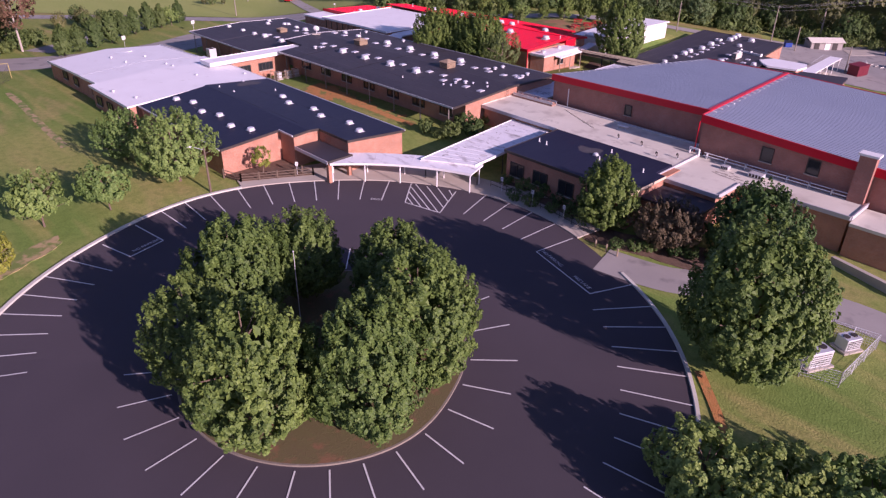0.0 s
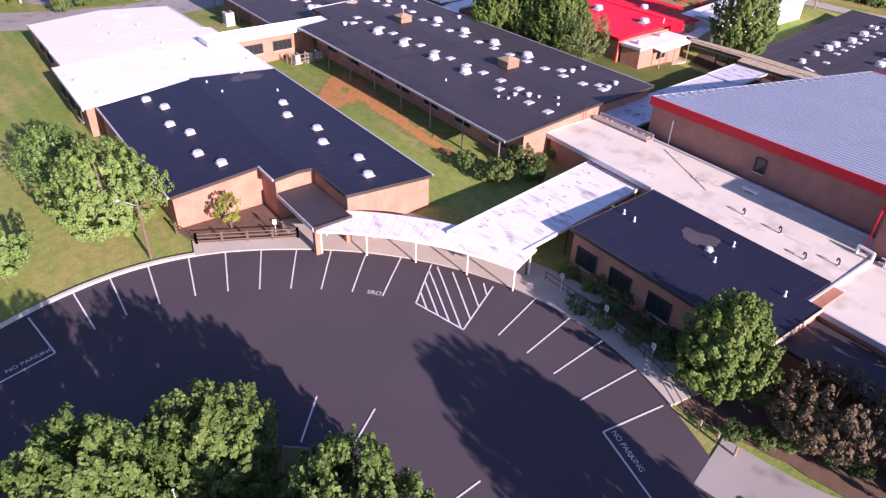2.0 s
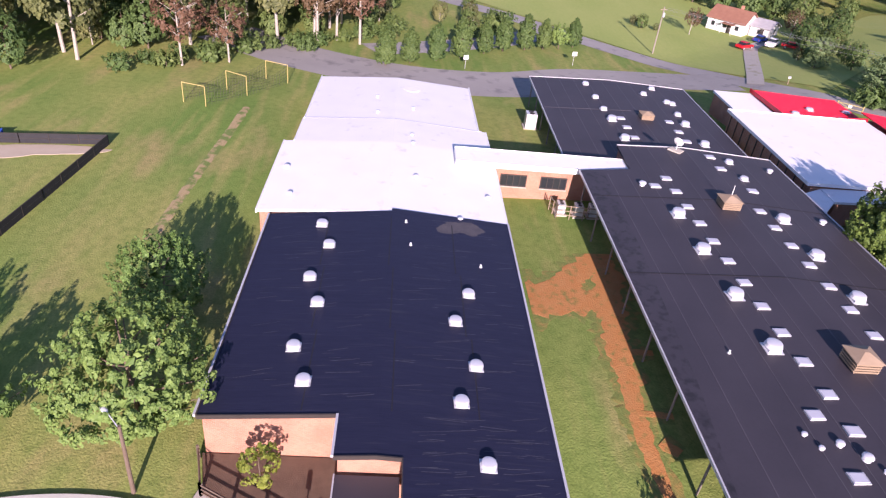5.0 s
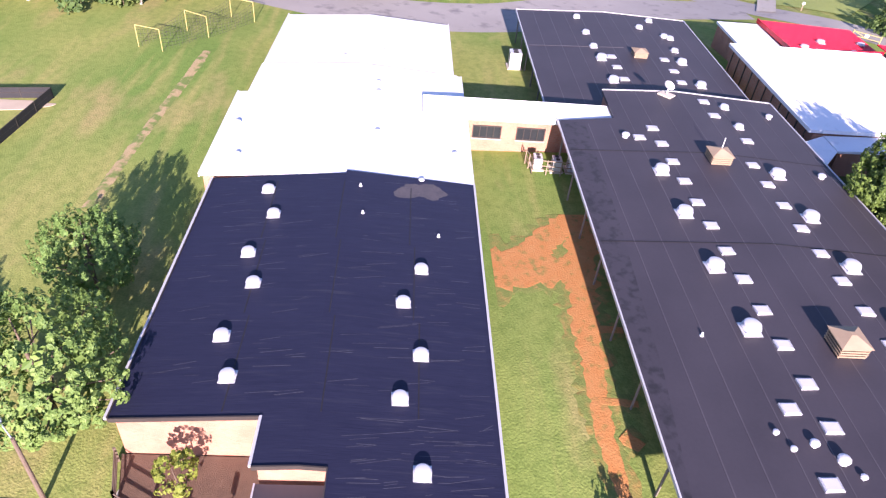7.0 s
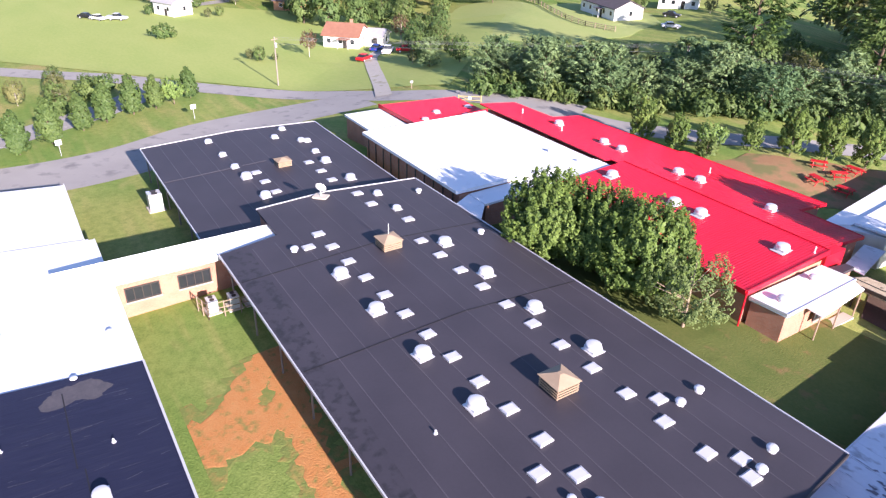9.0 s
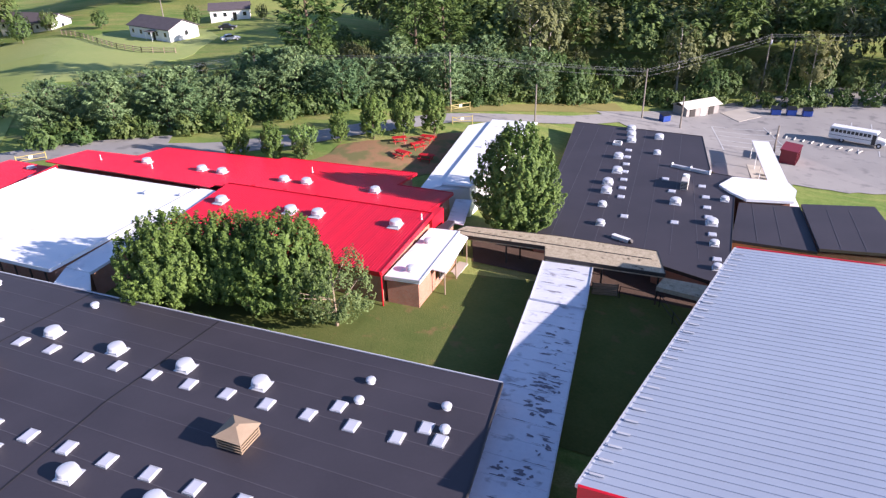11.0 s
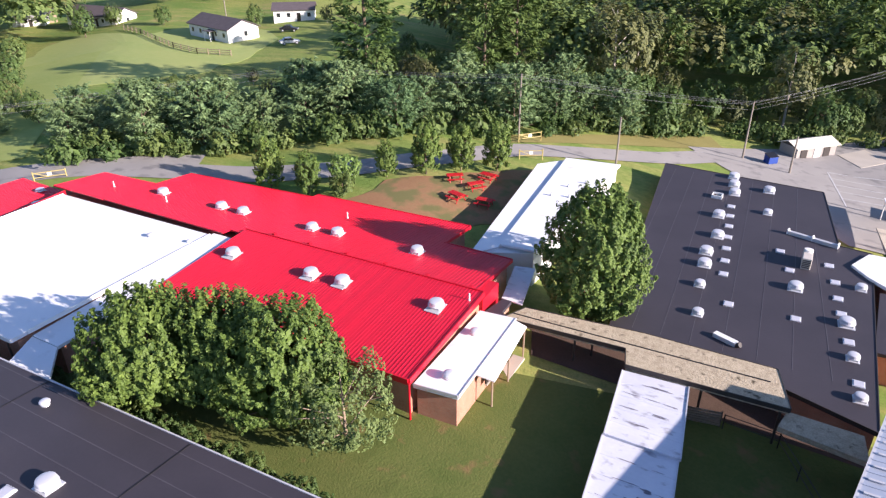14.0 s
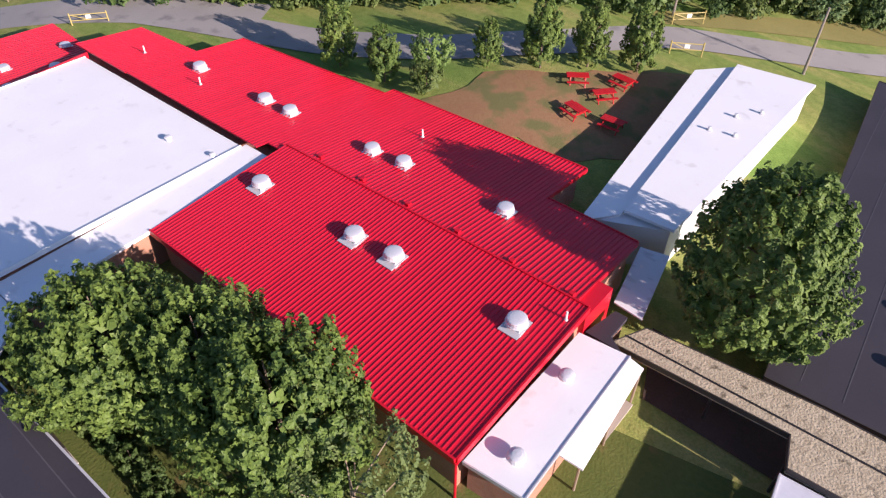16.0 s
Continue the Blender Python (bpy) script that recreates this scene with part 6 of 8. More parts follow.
def skylight(label, a=0.78, b=1.0, group=""):
    t = thing("skylight", (0, 0, 0), label, "skylight", group)
    bm = bmesh.new()
    box(bm, (0, 0, 0.03), (a, b, 0.14))
    part("kerb", bm, GALV, t)
    bm = bmesh.new()
    prism(bm, [(-a * 0.47, -b * 0.47), (a * 0.47, -b * 0.47), (a * 0.47, b * 0.47), (-a * 0.47, b * 0.47)], 0.10, 0.14)
    bmesh.ops.bevel(bm, geom=[e for e in bm.edges if abs(e.verts[0].co.z - e.verts[1].co.z) < 0.001 and e.verts[0].co.z > 0.13], offset=0.06, segments=1, affect="EDGES")
    part("lens", bm, SKYLENS, t, "white acrylic lens")
    return t


def stub(label, h=0.3, r=0.06, mat=None):
    t = thing("plumbing_vent", (0, 0, 0), label, "vent pipe")
    bm = bmesh.new()
    cyl(bm, (0, 0, -0.05), (0, 0, h), r, r, 10)
    part("pipe", bm, mat or WHITE_PAINT, t)
    bm = bmesh.new()
    cyl(bm, (0, 0, -0.03), (0, 0, 0.05), r * 2.4, r * 1.3, 12)
    part("flashing", bm, ROOF_EDGE, t)
    return t


SKYLENS = material("skylight_acrylic", (0.46, 0.47, 0.53), (0.55, 0.56, 0.62), 0.8, 0.35)


def put_all(proto, spots, zf, turn=-43.0, scale=1.0):
    """The first spot takes the thing itself, the others copies."""
    for k, (p, q) in enumerate(spots):
        m = Matrix.Translation(loc(p, q, zf(p, q))) @ Matrix.Rotation(radians(turn + (k * 7) % 5), 4, "Z") @ Matrix.Scale(scale, 4)
        if k == 0:
            proto.matrix_world = m
        else:
            copy_thing(proto, m)


put_all(roof_vent("white mushroom exhaust vent on the navy roof", 0.44, 0.48, "vents on the navy roof"),
        [(-87.3, 40.5), (-84.2, 41.4), (-79.9, 40.5), (-76.9, 41.4), (-72.4, 40.5), (-69.4, 41.5), (-79.0, 51.8), (-75.7, 50.7), (-71.5, 51.8), (-68.3, 50.7), (-63.9, 51.9), (-60.6, 50.9)], lambda p, q: za(q))
big_v = roof_vent("large white mushroom exhaust vent on the dark roof", 0.58, 0.8, "large vents on the dark roof")
put_all(big_v, [(-91.2, 71.0), (-85.4, 71.1), (-79.3, 71.3), (-73.5, 71.5), (-91.7, 80.9), (-85.8, 81.0), (-80.0, 81.2), (-74.2, 81.5)], lambda p, q: zb(q))
put_all(copy_thing(big_v, Matrix()), [(-118.0, 72.1), (-112.2, 72.2), (-118.5, 81.6), (-112.5, 81.9)], lambda p, q: zbn(q), scale=0.95)
put_all(roof_vent("low white vent on the north roof end", 0.42, 0.5, "low vents on the north roof"), [(-131.1, 71.6), (-125.8, 71.8), (-121.5, 71.9), (-131.6, 81.2), (-126.5, 81.8), (-122.0, 81.8), (-128.8, 79.2), (-126.0, 82.4)], lambda p, q: zbn(q))
sv = small_vent("small white capped vent pipe on the dark roof", "small vents on the dark roof")
put_all(sv, [(-96.8, 69.4), (-102.7, 84.8), (-92.3, 85.1), (-67.9, 84.5), (-67.6, 82.4), (-62.4, 83.9), (-61.7, 81.9), (-64.4, 72.7)], lambda p, q: zb(q), scale=0.95)
put_all(copy_thing(sv, Matrix()), [(-65.4, 71.7), (-66.1, 70.0), (-65.1, 70.5), (-63.5, 73.3), (-62.1, 74.7), (-60.9, 73.5)], lambda p, q: zb(q), scale=0.7)
put_all(roof_vent("low white vent on the dark roof", 0.4, 0.5), [(-103.7, 80.7), (-99.8, 80.7)], lambda p, q: zb(q))
sk = skylight("flat white skylight set in the dark roof", group="skylights on the dark roof")
put_all(sk, [(-98.4, 72.2), (-96.7, 70.6)] + [(-95.7 + 2.93 * k, 72.3 + 0.09 * k) for k in range(10)] + [(-93.0 + 2.9 * k, 79.3 + 0.1 * k) for k in range(11)] + [(-104.5, 78.9), (-101.7, 79.0), (-97.3, 80.5), (-68.5, 81.5), (-62.8, 81.7), (-61.65, 80.95), (-67.6, 71.4), (-66.4, 73.1), (-63.1, 71.5), (-60.3, 71.5)], lambda p, q: zb(q))
put_all(copy_thing(sk, Matrix()), [(-118.7, 73.4), (-115.8, 73.4), (-112.7, 73.5), (-119.0, 79.7), (-115.9, 79.9), (-113.0, 79.9)], lambda p, q: zbn(q))
put_all(stub("short white plumbing vent on a roof", 0.22, 0.07), [(-73.0, 68.4), (-88.0, 47.2), (-84.6, 47.6), (-82.8, 53.0)], lambda p, q: zb(q) if q > 60 else za(q))

# louvred wooden roof ventilators
LOUVRE = material("tan_weathered_wood", (0.30, 0.215, 0.14), (0.40, 0.295, 0.20), 1.2, 0.85, 0.2, 12)


def louvre_box(p, q, z, s, h, mast):
    t = thing("roof_ventilator", Matrix.Translation(loc(p, q, z)) @ TURN_Z, "square tan louvred roof ventilator with a hipped cap", "roof ventilator", "louvred ventilators")
    bm = bmesh.new()
    box(bm, (0, 0, h / 2), (s * 0.86, s * 0.86, h))
    part("body", bm, DARK_TRIM, t)
    for k in range(4):
        for f in range(4):
            bm = bmesh.new()
            m = Matrix.Rotation(math.pi / 2 * f, 4, "Z") @ Matrix.Translation((0, -s * 0.46, h * (0.14 + 0.22 * k))) @ Matrix.Rotation(radians(28), 4, "X")
            box(bm, (0, 0, 0), (s * 0.94, 0.04, h * 0.22), m)
            part("louvre", bm, LOUVRE, t)
    bm = bmesh.new()
    r = bmesh.ops.create_cone(bm, cap_ends=True, segments=4, radius1=s * 0.76, radius2=s * 0.12, depth=h * 0.4)
    bmesh.ops.transform(bm, matrix=Matrix.Translation((0, 0, h * 1.19)) @ Matrix.Rotation(radians(45), 4, "Z"), verts=r["verts"])
    part("cap", bm, LOUVRE, t)
    if mast:
        bm = bmesh.new()
        cyl(bm, (0, 0, h * 1.5), (0, 0, h * 1.5 + 0.9), 0.03)
        part("mast", bm, WHITE_PAINT, t)


louvre_box(-93.2, 76.3, zb(76.3), 1.75, 0.8, True)
louvre_box(-72.1, 76.6, zb(76.6), 1.8, 0.9, False)
louvre_box(-119.4, 76.8, zbn(76.8), 1.6, 0.65, False)
# satellite dish
t = thing("satellite_dish", Matrix.Translation(loc(-105.2, 75.4, zb(75.4))), "white satellite dish on the roof edge", "satellite dish")
bm = bmesh.new()
cyl(bm, (0, 0, 0), (0, 0, 0.9), 0.06)
part("mast", bm, GALV, t)
bm = bmesh.new()
dome(bm, (0, 0, 0), 0.55, 0.16, 18, 4)
bmesh.ops.transform(bm, matrix=Matrix.Translation((0, 0.1, 1.0)) @ Matrix.Rotation(radians(115), 4, "X"), verts=bm.verts)
part("dish", bm, WHITE_PAINT, t)
bm = bmesh.new()
box(bm, (0, 0, 0.06), (1.4, 1.0, 0.16))
part("ballast", bm, CONCRETE, t)

# red roof vents
put_all(roof_vent("white exhaust vent on the red metal roof", 0.56, 0.8, "vents on the red roof"),
        [(-112.7, 111.9), (-104.6, 112.1), (-101.8, 112.2), (-93.6, 112.6), (-90.9, 112.9), (-82.6, 113.3)], lambda p, q: zu(q) + 0.02)
put_all(roof_vent("large white exhaust vent on the red metal roof", 0.6, 0.88, "vents on the red roof"),
        [(-95.9, 104.8), (-87.7, 105.1), (-84.7, 105.3), (-76.4, 105.7)], lambda p, q: 4.15 + 0.6 * (q - 97.9) / 11)
for p, q in ((-95.9, 104.8), (-87.7, 105.1), (-84.7, 105.3), (-76.4, 105.7)):
    bm = slab(rect(p - 0.6, p + 0.6, q - 0.85, q + 0.6), [4.17 + 0.6 * (k - 97.9) / 11 + 0.09 for k in (q - 0.85, q - 0.85, q + 0.6, q + 0.6)], 0.05)
    part("vent_flashing", bm, ROOF_EDGE, red)
put_all(roof_vent("low white vent on the small red roof", 0.5, 0.5), [(-124.3, 98.6), (-126.8, 101.9), (-123.0, 100.6), (-124.0, 105.0), (-127.4, 107.6)], lambda p, q: 3.65 - 0.04 * (q - 96))
put_all(stub("white vent stub on the red roof", 0.6, 0.06), [(-92.6, 116.8), (-74.6, 107.6), (-110.2, 110.2), (-118.4, 110.4)], lambda p, q: zu(max(q, 108.4)) + 0.1)
for k in range(6):
    p = -95.4 + 4.0 * k
    bm = bmesh.new()
    box(bm, (0, 0, 0.1), (0.3, 0.3, 0.24), Matrix.Translation(loc(p, 109.5, zu(109.5))) @ TURN_Z)
    part("roof_box", bm, RED_TRIM, red)
put_all(small_vent("white vent on the white membrane roof"), [(-105.4, 104.1), (-101.4, 104.9)], lambda p, q: 4.4, scale=0.75)
put_all(small_vent("small vent on the pale flat roof"), [(-72.9, 105.2), (-72.2, 99.9)], lambda p, q: 3.62, scale=1.1)
# white wing things
put_all(small_vent("white capped vent on the white roof", "vents on the white roof"), [(-97.7, 36.0), (-92.5, 37.1), (-106.4, 47.6), (-96.7, 48.0), (-104.2, 47.7), (-94.4, 54.6), (-89.75, 51.8), (-115.0, 47.7), (-112.8, 43.7), (-118.4, 43.4)], lambda p, q: zw(p, q) - 0.02, scale=0.8)
bm = bmesh.new()
cyl(bm, (0, 0, 0), (0, 0, 0.12), 1.0, 1.0, 20)
t = thing("roof_hatch", Matrix.Translation(loc(-122.6, 47.5, zw(-122.6, 47.5) - 0.12)), "round low white roof ring", "roof hatch")
part("ring", bm, WHITE_PAINT, t)
patch_m = material("ponded_dust", (0.045, 0.043, 0.055), (0.105, 0.095, 0.10), 1.1, 0.75, fine=5, fine_amount=0.7)


def roof_stain(parent, p, q, rx, ry, zf, mat, seed):
    """A dried puddle mark lying on a roof."""
    bm = bmesh.new()
    pts = blotch(loc(p, q).to_2d(), rx, ry, seed, -43)
    inv = TURN_Z.inverted()
    top = [bm.verts.new((v.x, v.y, zf(*(inv @ Vector((v.x, v.y, 0))).to_2d()) + 0.006)) for v in pts]
    mid = bm.verts.new(loc(p, q, zf(p, q) + 0.006))
    for i in range(len(top)):
        bm.faces.new((mid, top[i], top[(i + 1) % len(top)]))
    part("puddle_mark", bm, mat, parent)


roof_stain(wing_a, -88.2, 51.8, 1.15, 1.75, lambda p, q: za(q), patch_m, 5)
roof_stain(office, -38.3, 66.2, 1.7, 0.85, lambda p, q: 3.765, patch_m, 6)
rngs = random.Random(12)


def stain_field(parent, name, spots, zf, mat, seed, n=14):
    """Many small ragged marks lying on a roof, joined into one part."""
    bm = bmesh.new()
    inv = TURN_Z.inverted()
    for k, (p, q, rx, ry) in enumerate(spots):
        lift = 0.005 + 0.00012 * k
        pts = blotch(loc(p, q).to_2d(), rx, ry, seed + k, -43, 0.6, n)
        top = [bm.verts.new((v.x, v.y, zf(*(inv @ Vector((v.x, v.y, 0))).to_2d()) + lift)) for v in pts]
        mid = bm.verts.new(loc(p, q, zf(p, q) + lift))
        for i in range(n):
            bm.faces.new((mid, top[i], top[(i + 1) % n]))
    tagged(part(name, bm, mat, parent), kind="stuff")


# tar mottling along the west eave of wing B
tar = material("tarred_membrane", (0.033, 0.029, 0.037), (0.050, 0.044, 0.054), 0.25, 0.62, 0.08, 6, fine=20, speck=((0.018, 0.017, 0.020), 1.7, 0.49, 0.68), spec=0.45)
part("tar_band", slab([(-99.3, 64.15), (-59.0, 64.15), (-70.0, 65.3), (-86.0, 66.1), (-99.2, 66.3)], [zb(k) + 0.006 for k in (64.15, 64.15, 65.3, 66.1, 66.3)], 0.005), tar, wing_b, "mottled black tar along the eave")
# faint dried dirt on the pale flat roofs
cream_stain = material("roof_dirt", (0.50, 0.47, 0.39), (0.66, 0.63, 0.54), 1.0, 0.8, fine=6, fine_amount=0.8)
dry_mud = material("dry_mud", (0.27, 0.24, 0.20), (0.46, 0.42, 0.35), 1.6, 0.85, fine=6, fine_amount=0.8)
marks = []
for p, q, n in ((-48.5, 71.4, 10), (-43.9, 74.6, 14), (-37.6, 71.2, 9), (-34.6, 72.6, 9), (-54.5, 73.5, 8)):
    marks += [(p + rngs.gauss(0, 0.7), q + rngs.gauss(0, 0.35), rngs.uniform(0.1, 0.5), rngs.uniform(0.06, 0.2)) for _ in range(n)]
stain_field(front, "dirt", marks, lambda p, q: 3.62, cream_stain, 80)
stain_field(front, "mud", [(-44.4 + rngs.gauss(0, 0.5), 74.3 + rngs.gauss(0, 0.15), rngs.uniform(0.1, 0.32), rngs.uniform(0.05, 0.12)) for _ in range(9)], lambda p, q: 3.62, dry_mud, 400)
stain_field(front, "mud", [(-25.0 + rngs.gauss(0, 1.0), 71.6 + rngs.gauss(0, 0.45), rngs.uniform(0.1, 0.4), rngs.uniform(0.06, 0.18)) for _ in range(26)], lambda p, q: 3.4, dry_mud, 430)
# grime on the covered walk: a dark line at each sheet joint, mottling towards the low middle
moss = material("roof_grime", (0.09, 0.08, 0.10), (0.26, 0.24, 0.28), 1.4, 0.6, fine=6, fine_amount=0.8)
zk = lambda p, q: 3.5 - 1.15 * (q - 77.6) / 23.4
zk2 = lambda p, q: 2.57 - 0.35 * (q - 100.9) / 7.2
marks, marks2 = [], []
for k in range(1, 19):
    low = k < 14
    q = 77.6 + 1.671 * k if low else 101.2 + 1.45 * (k - 13)
    mid = -57.25 - 2.5 * (q - 77.6) / 23.4 if low else -60.0 - 0.4 * (q - 101) / 7
    for _ in range(rngs.randint(5, 9)):
        (marks if low else marks2).append((mid + rngs.uniform(-1.95, 2.0), q + rngs.uniform(-0.07, 0.07), rngs.uniform(0.15, 0.65), rngs.uniform(0.018, 0.045)))
for p, q, n in ((-57.6, 90.2, 34), (-56.4, 92.6, 22), (-57.0, 87.6, 26), (-56.2, 84.5, 20), (-57.4, 81.6, 18), (-58.6, 96.4, 5), (-58.2, 94.4, 8)):
    marks += [(p + rngs.gauss(0, 0.65), q + rngs.gauss(0, 0.6), rngs.uniform(0.06, 0.34), rngs.uniform(0.03, 0.15)) for _ in range(n)]
inside_c = lambda m: abs(m[0] + 57.25 + 2.5 * (m[1] - 77.6) / 23.4) < 2.05 - m[2]
stain_field(walk_c, "grime", [m for m in marks if inside_c(m)], zk, moss, 120)
stain_field(walk_c, "grime", [m for m in marks2 if abs(m[0] + 60.2) < 1.9 - m[2]], zk2, moss, 380)
# mildew along the joints of the broad canopy
zc2 = lambda p, q: 2.668 + 0.24 * (q - 53.7) / 16.7
streak = material("mildew_streak", (0.24, 0.22, 0.21), (0.42, 0.39, 0.37), 2.0, 0.7, fine=6, fine_amount=0.8)
marks = []
for i in range(1, 14):
    for _ in range(4):
        c = lerp3(lerp3(ca, cd, i / 14), lerp3(cb, cc, i / 14), rngs.uniform(0.08, 0.92))
        marks.append((c[0], c[1] + rngs.uniform(0.04, 0.12), rngs.uniform(0.12, 0.5), rngs.uniform(0.02, 0.05)))
    for _ in range(2):
        c = lerp3(lerp3(ca, cd, i / 14), lerp3(cb, cc, i / 14), rngs.uniform(0.05, 0.5))
        marks.append((c[0], c[1] + rngs.uniform(0.1, 0.9), rngs.uniform(0.05, 0.16), rngs.uniform(0.05, 0.2)))
stain_field(canopy2, "mildew", marks, zc2, streak, 160)

# front block gear
put_all(gooseneck("dark bent vent pipe on the pale flat roof"), [(-38.5, 72.3), (-35.3, 72.2), (-32.3, 70.4), (-30.5, 71.7)], lambda p, q: 3.62, turn=100)
t = thing("roof_box", Matrix.Translation(loc(-40.3, 75.9, 3.62)) @ TURN_Z, "low white box on short feet on the pale roof", "roof box")
bm = bmesh.new()
box(bm, (0, 0, 0.3), (1.5, 0.4, 0.12))
bmesh.ops.bevel(bm, geom=bm.edges[:], offset=0.03, segments=1, affect="EDGES")
part("casing", bm, WHITE_PAINT, t)
for k in (-0.55, 0.55):
    bm = bmesh.new()
    box(bm, (k, 0, 0.12), (0.1, 0.3, 0.25))
    part("foot", bm, GALV, t)
for p, q, a, b, h in ((-25.7, 73.2, 0.9, 0.6, 0.35), (-22.4, 73.4, 1.5, 0.9, 0.45)):
    t = thing("rooftop_unit", Matrix.Translation(loc(p, q, 3.4)) @ TURN_Z, "low grey air unit on the pale flat roof", "air unit", "units on the front roof")
    bm = bmesh.new()
    box(bm, (0, 0, h / 2 + 0.05), (a, b, h))
    bmesh.ops.bevel(bm, geom=bm.edges[:], offset=0.04, segments=1, affect="EDGES")
    part("casing", bm, GALV, t)
    for k in range(4):
        bm = bmesh.new()
        box(bm, (a * (k - 1.5) * 0.22, -b / 2 - 0.01, h / 2 + 0.05), (a * 0.14, 0.03, h * 0.7))
        part("louvre", bm, DARK_TRIM, t)
t = thing("roof_pipe_run", (0, 0, 0), "pale pipes on brackets along the foot of the gym wall", "pipe run")
for q, z, r in ((74.55, 3.72, 0.06), (74.8, 3.95, 0.05)):
    bm = bmesh.new()
    cyl(bm, loc(-29.0, q, z), loc(-12.6, q, z), r, r, 8)
    part("pipe", bm, WHITE_PAINT, t)
for k in range(8):
    bm = bmesh.new()
    box(bm, (0, 0, 0.3), (0.1, 0.5, 0.64), Matrix.Translation(loc(-28.6 + 2.2 * k, 74.72, 3.38)) @ TURN_Z)
    part("bracket", bm, ROOF_EDGE, t)
bm = bmesh.new()
for a, b in (((-29.4, 74.3, 3.5), (-29.4, 74.3, 4.3)), ((-29.4, 74.3, 4.25), (-30.6, 74.5, 4.25)), ((-30.6, 74.5, 4.3), (-30.6, 74.5, 3.6))):
    cyl(bm, loc(*a), loc(*b), 0.11, 0.11, 10)
part("elbow_pipe", bm, WHITE_PAINT, t)
put_all(stub("white plumbing vent on the navy office roof", 0.4, 0.07), [(-43.9, 64.2), (-42.7, 64.0), (-36.2, 67.4), (-35.8, 64.5), (-30.7, 65.0)], lambda p, q: 3.765)
put_all(roof_vent("small white domed vent on the navy office roof", 0.26, 0.36), [(-36.9, 65.4)], lambda p, q: 3.765)


def long_box(name, a, b, w, h, mat, label, category, lift=0.0):
    pa, pb = loc(*a), loc(*b)
    d = pb - pa
    m = Matrix.Translation((pa + pb) / 2 + Vector((0, 0, h / 2 + lift))) @ Matrix.Rotation(math.atan2(d.y, d.x), 4, "Z")
    bm = bmesh.new()
    box(bm, (0, 0, 0), (d.length, w, h), m)
    t = thing(name, (0, 0, 0), label, category)
    part("body", bm, mat, t)
    return t, m, d.length


rust_m = material("rusty_metal", (0.20, 0.10, 0.075), (0.38, 0.25, 0.20), 2.0, 0.85)
t, m, ln = long_box("roof_trough", (-58.4, 76.7, 3.62), (-51.7, 76.9, 3.62), 1.1, 0.22, rust_m, "rusty open metal trough across the flat roof", "roof trough")
for s in (-0.42, 0.42):
    bm = bmesh.new()
    box(bm, (0, s * 1.2, 0.25), (ln, 0.06, 0.4), m)
    part("rail", bm, ROOF_EDGE, t)
for k in range(9):
    bm = bmesh.new()
    box(bm, (-ln / 2 + ln * (k + 0.5) / 9, rngs.uniform(-0.15, 0.15), 0.22), (rngs.uniform(0.25, 0.5), 0.4, 0.22), m)
    part("rusty_block", bm, rust_m, t)
t = thing("roof_conduit", (0, 0, 0), "dark conduit lying across the pale roof", "conduit")
bm = bmesh.new()
for k in range(7):
    cyl(bm, loc(*lerp3((-49.7, 76.6, 3.66), (-42.5, 73.1, 3.66), k / 7)), loc(*lerp3((-49.7, 76.6, 3.66), (-42.5, 73.1, 3.66), (k + 0.86) / 7)), 0.026)
part("pipe", bm, WOOD, t)
t = thing("roof_ladder", (0, 0, 0), "short dark access ladder on the wall", "ladder")
for s in (-0.2, 0.2):
    bm = bmesh.new()
    cyl(bm, loc(-58.5, 75.0 + s, 3.6), loc(-58.5, 75.0 + s, 5.4), 0.025)
    part("rail", bm, DARK_TRIM, t)
for k in range(5):
    bm = bmesh.new()
    cyl(bm, loc(-58.5, 74.8, 3.85 + 0.3 * k), loc(-58.5, 75.2, 3.85 + 0.3 * k), 0.02)
    part("rung", bm, DARK_TRIM, t)

# wing D roof gear
dv = roof_vent("white exhaust vent on the dark flat roof", 0.6, 0.85, "vents on the back roof")
put_all(dv, [(-61.4, 152.2), (-61.0, 149.6), (-60.6, 147.0), (-61.2, 140.0), (-60.5, 134.9), (-60.9, 130.8), (-60.6, 128.2), (-57.2, 149.5), (-52.9, 127.5), (-48.9, 123.3)], lambda p, q: dz)
put_all(roof_vent("smaller white vent on the dark flat roof", 0.45, 0.7, "vents on the back roof"), [(-59.6, 119.4), (-48.4, 118.5), (-47.9, 113.6), (-47.9, 130.0), (-56.7, 143.0), (-60.3, 124.2)], lambda p, q: dz)
put_all(skylight("flat white skylight in the back roof", 0.8, 0.8, "skylights in the back roof"), [(-60.4 + 0.27 * k, 143.1 - 2.65 * k) for k in range(7)] + [(-57.6, 122.1), (-50.5, 133.3), (-49.9, 130.2), (-49.6, 127.3), (-49.3, 124.8), (-48.7, 120.7), (-48.0, 115.4), (-54.7, 134.3), (-53.6, 130.7), (-52.5, 122.3)], lambda p, q: dz)
t = thing("rooftop_unit", Matrix.Translation(loc(-52.4, 132.8, dz)) @ TURN_Z, "tan rooftop air unit with louvred sides", "air unit")
bm = bmesh.new()
box(bm, (0, 0, 0.55), (0.8, 2.4, 1.1))
bmesh.ops.bevel(bm, geom=bm.edges[:], offset=0.04, segments=1, affect="EDGES")
part("casing", bm, material("unit_tan", (0.50, 0.46, 0.40), (0.60, 0.56, 0.50), 1.5, 0.6), t)
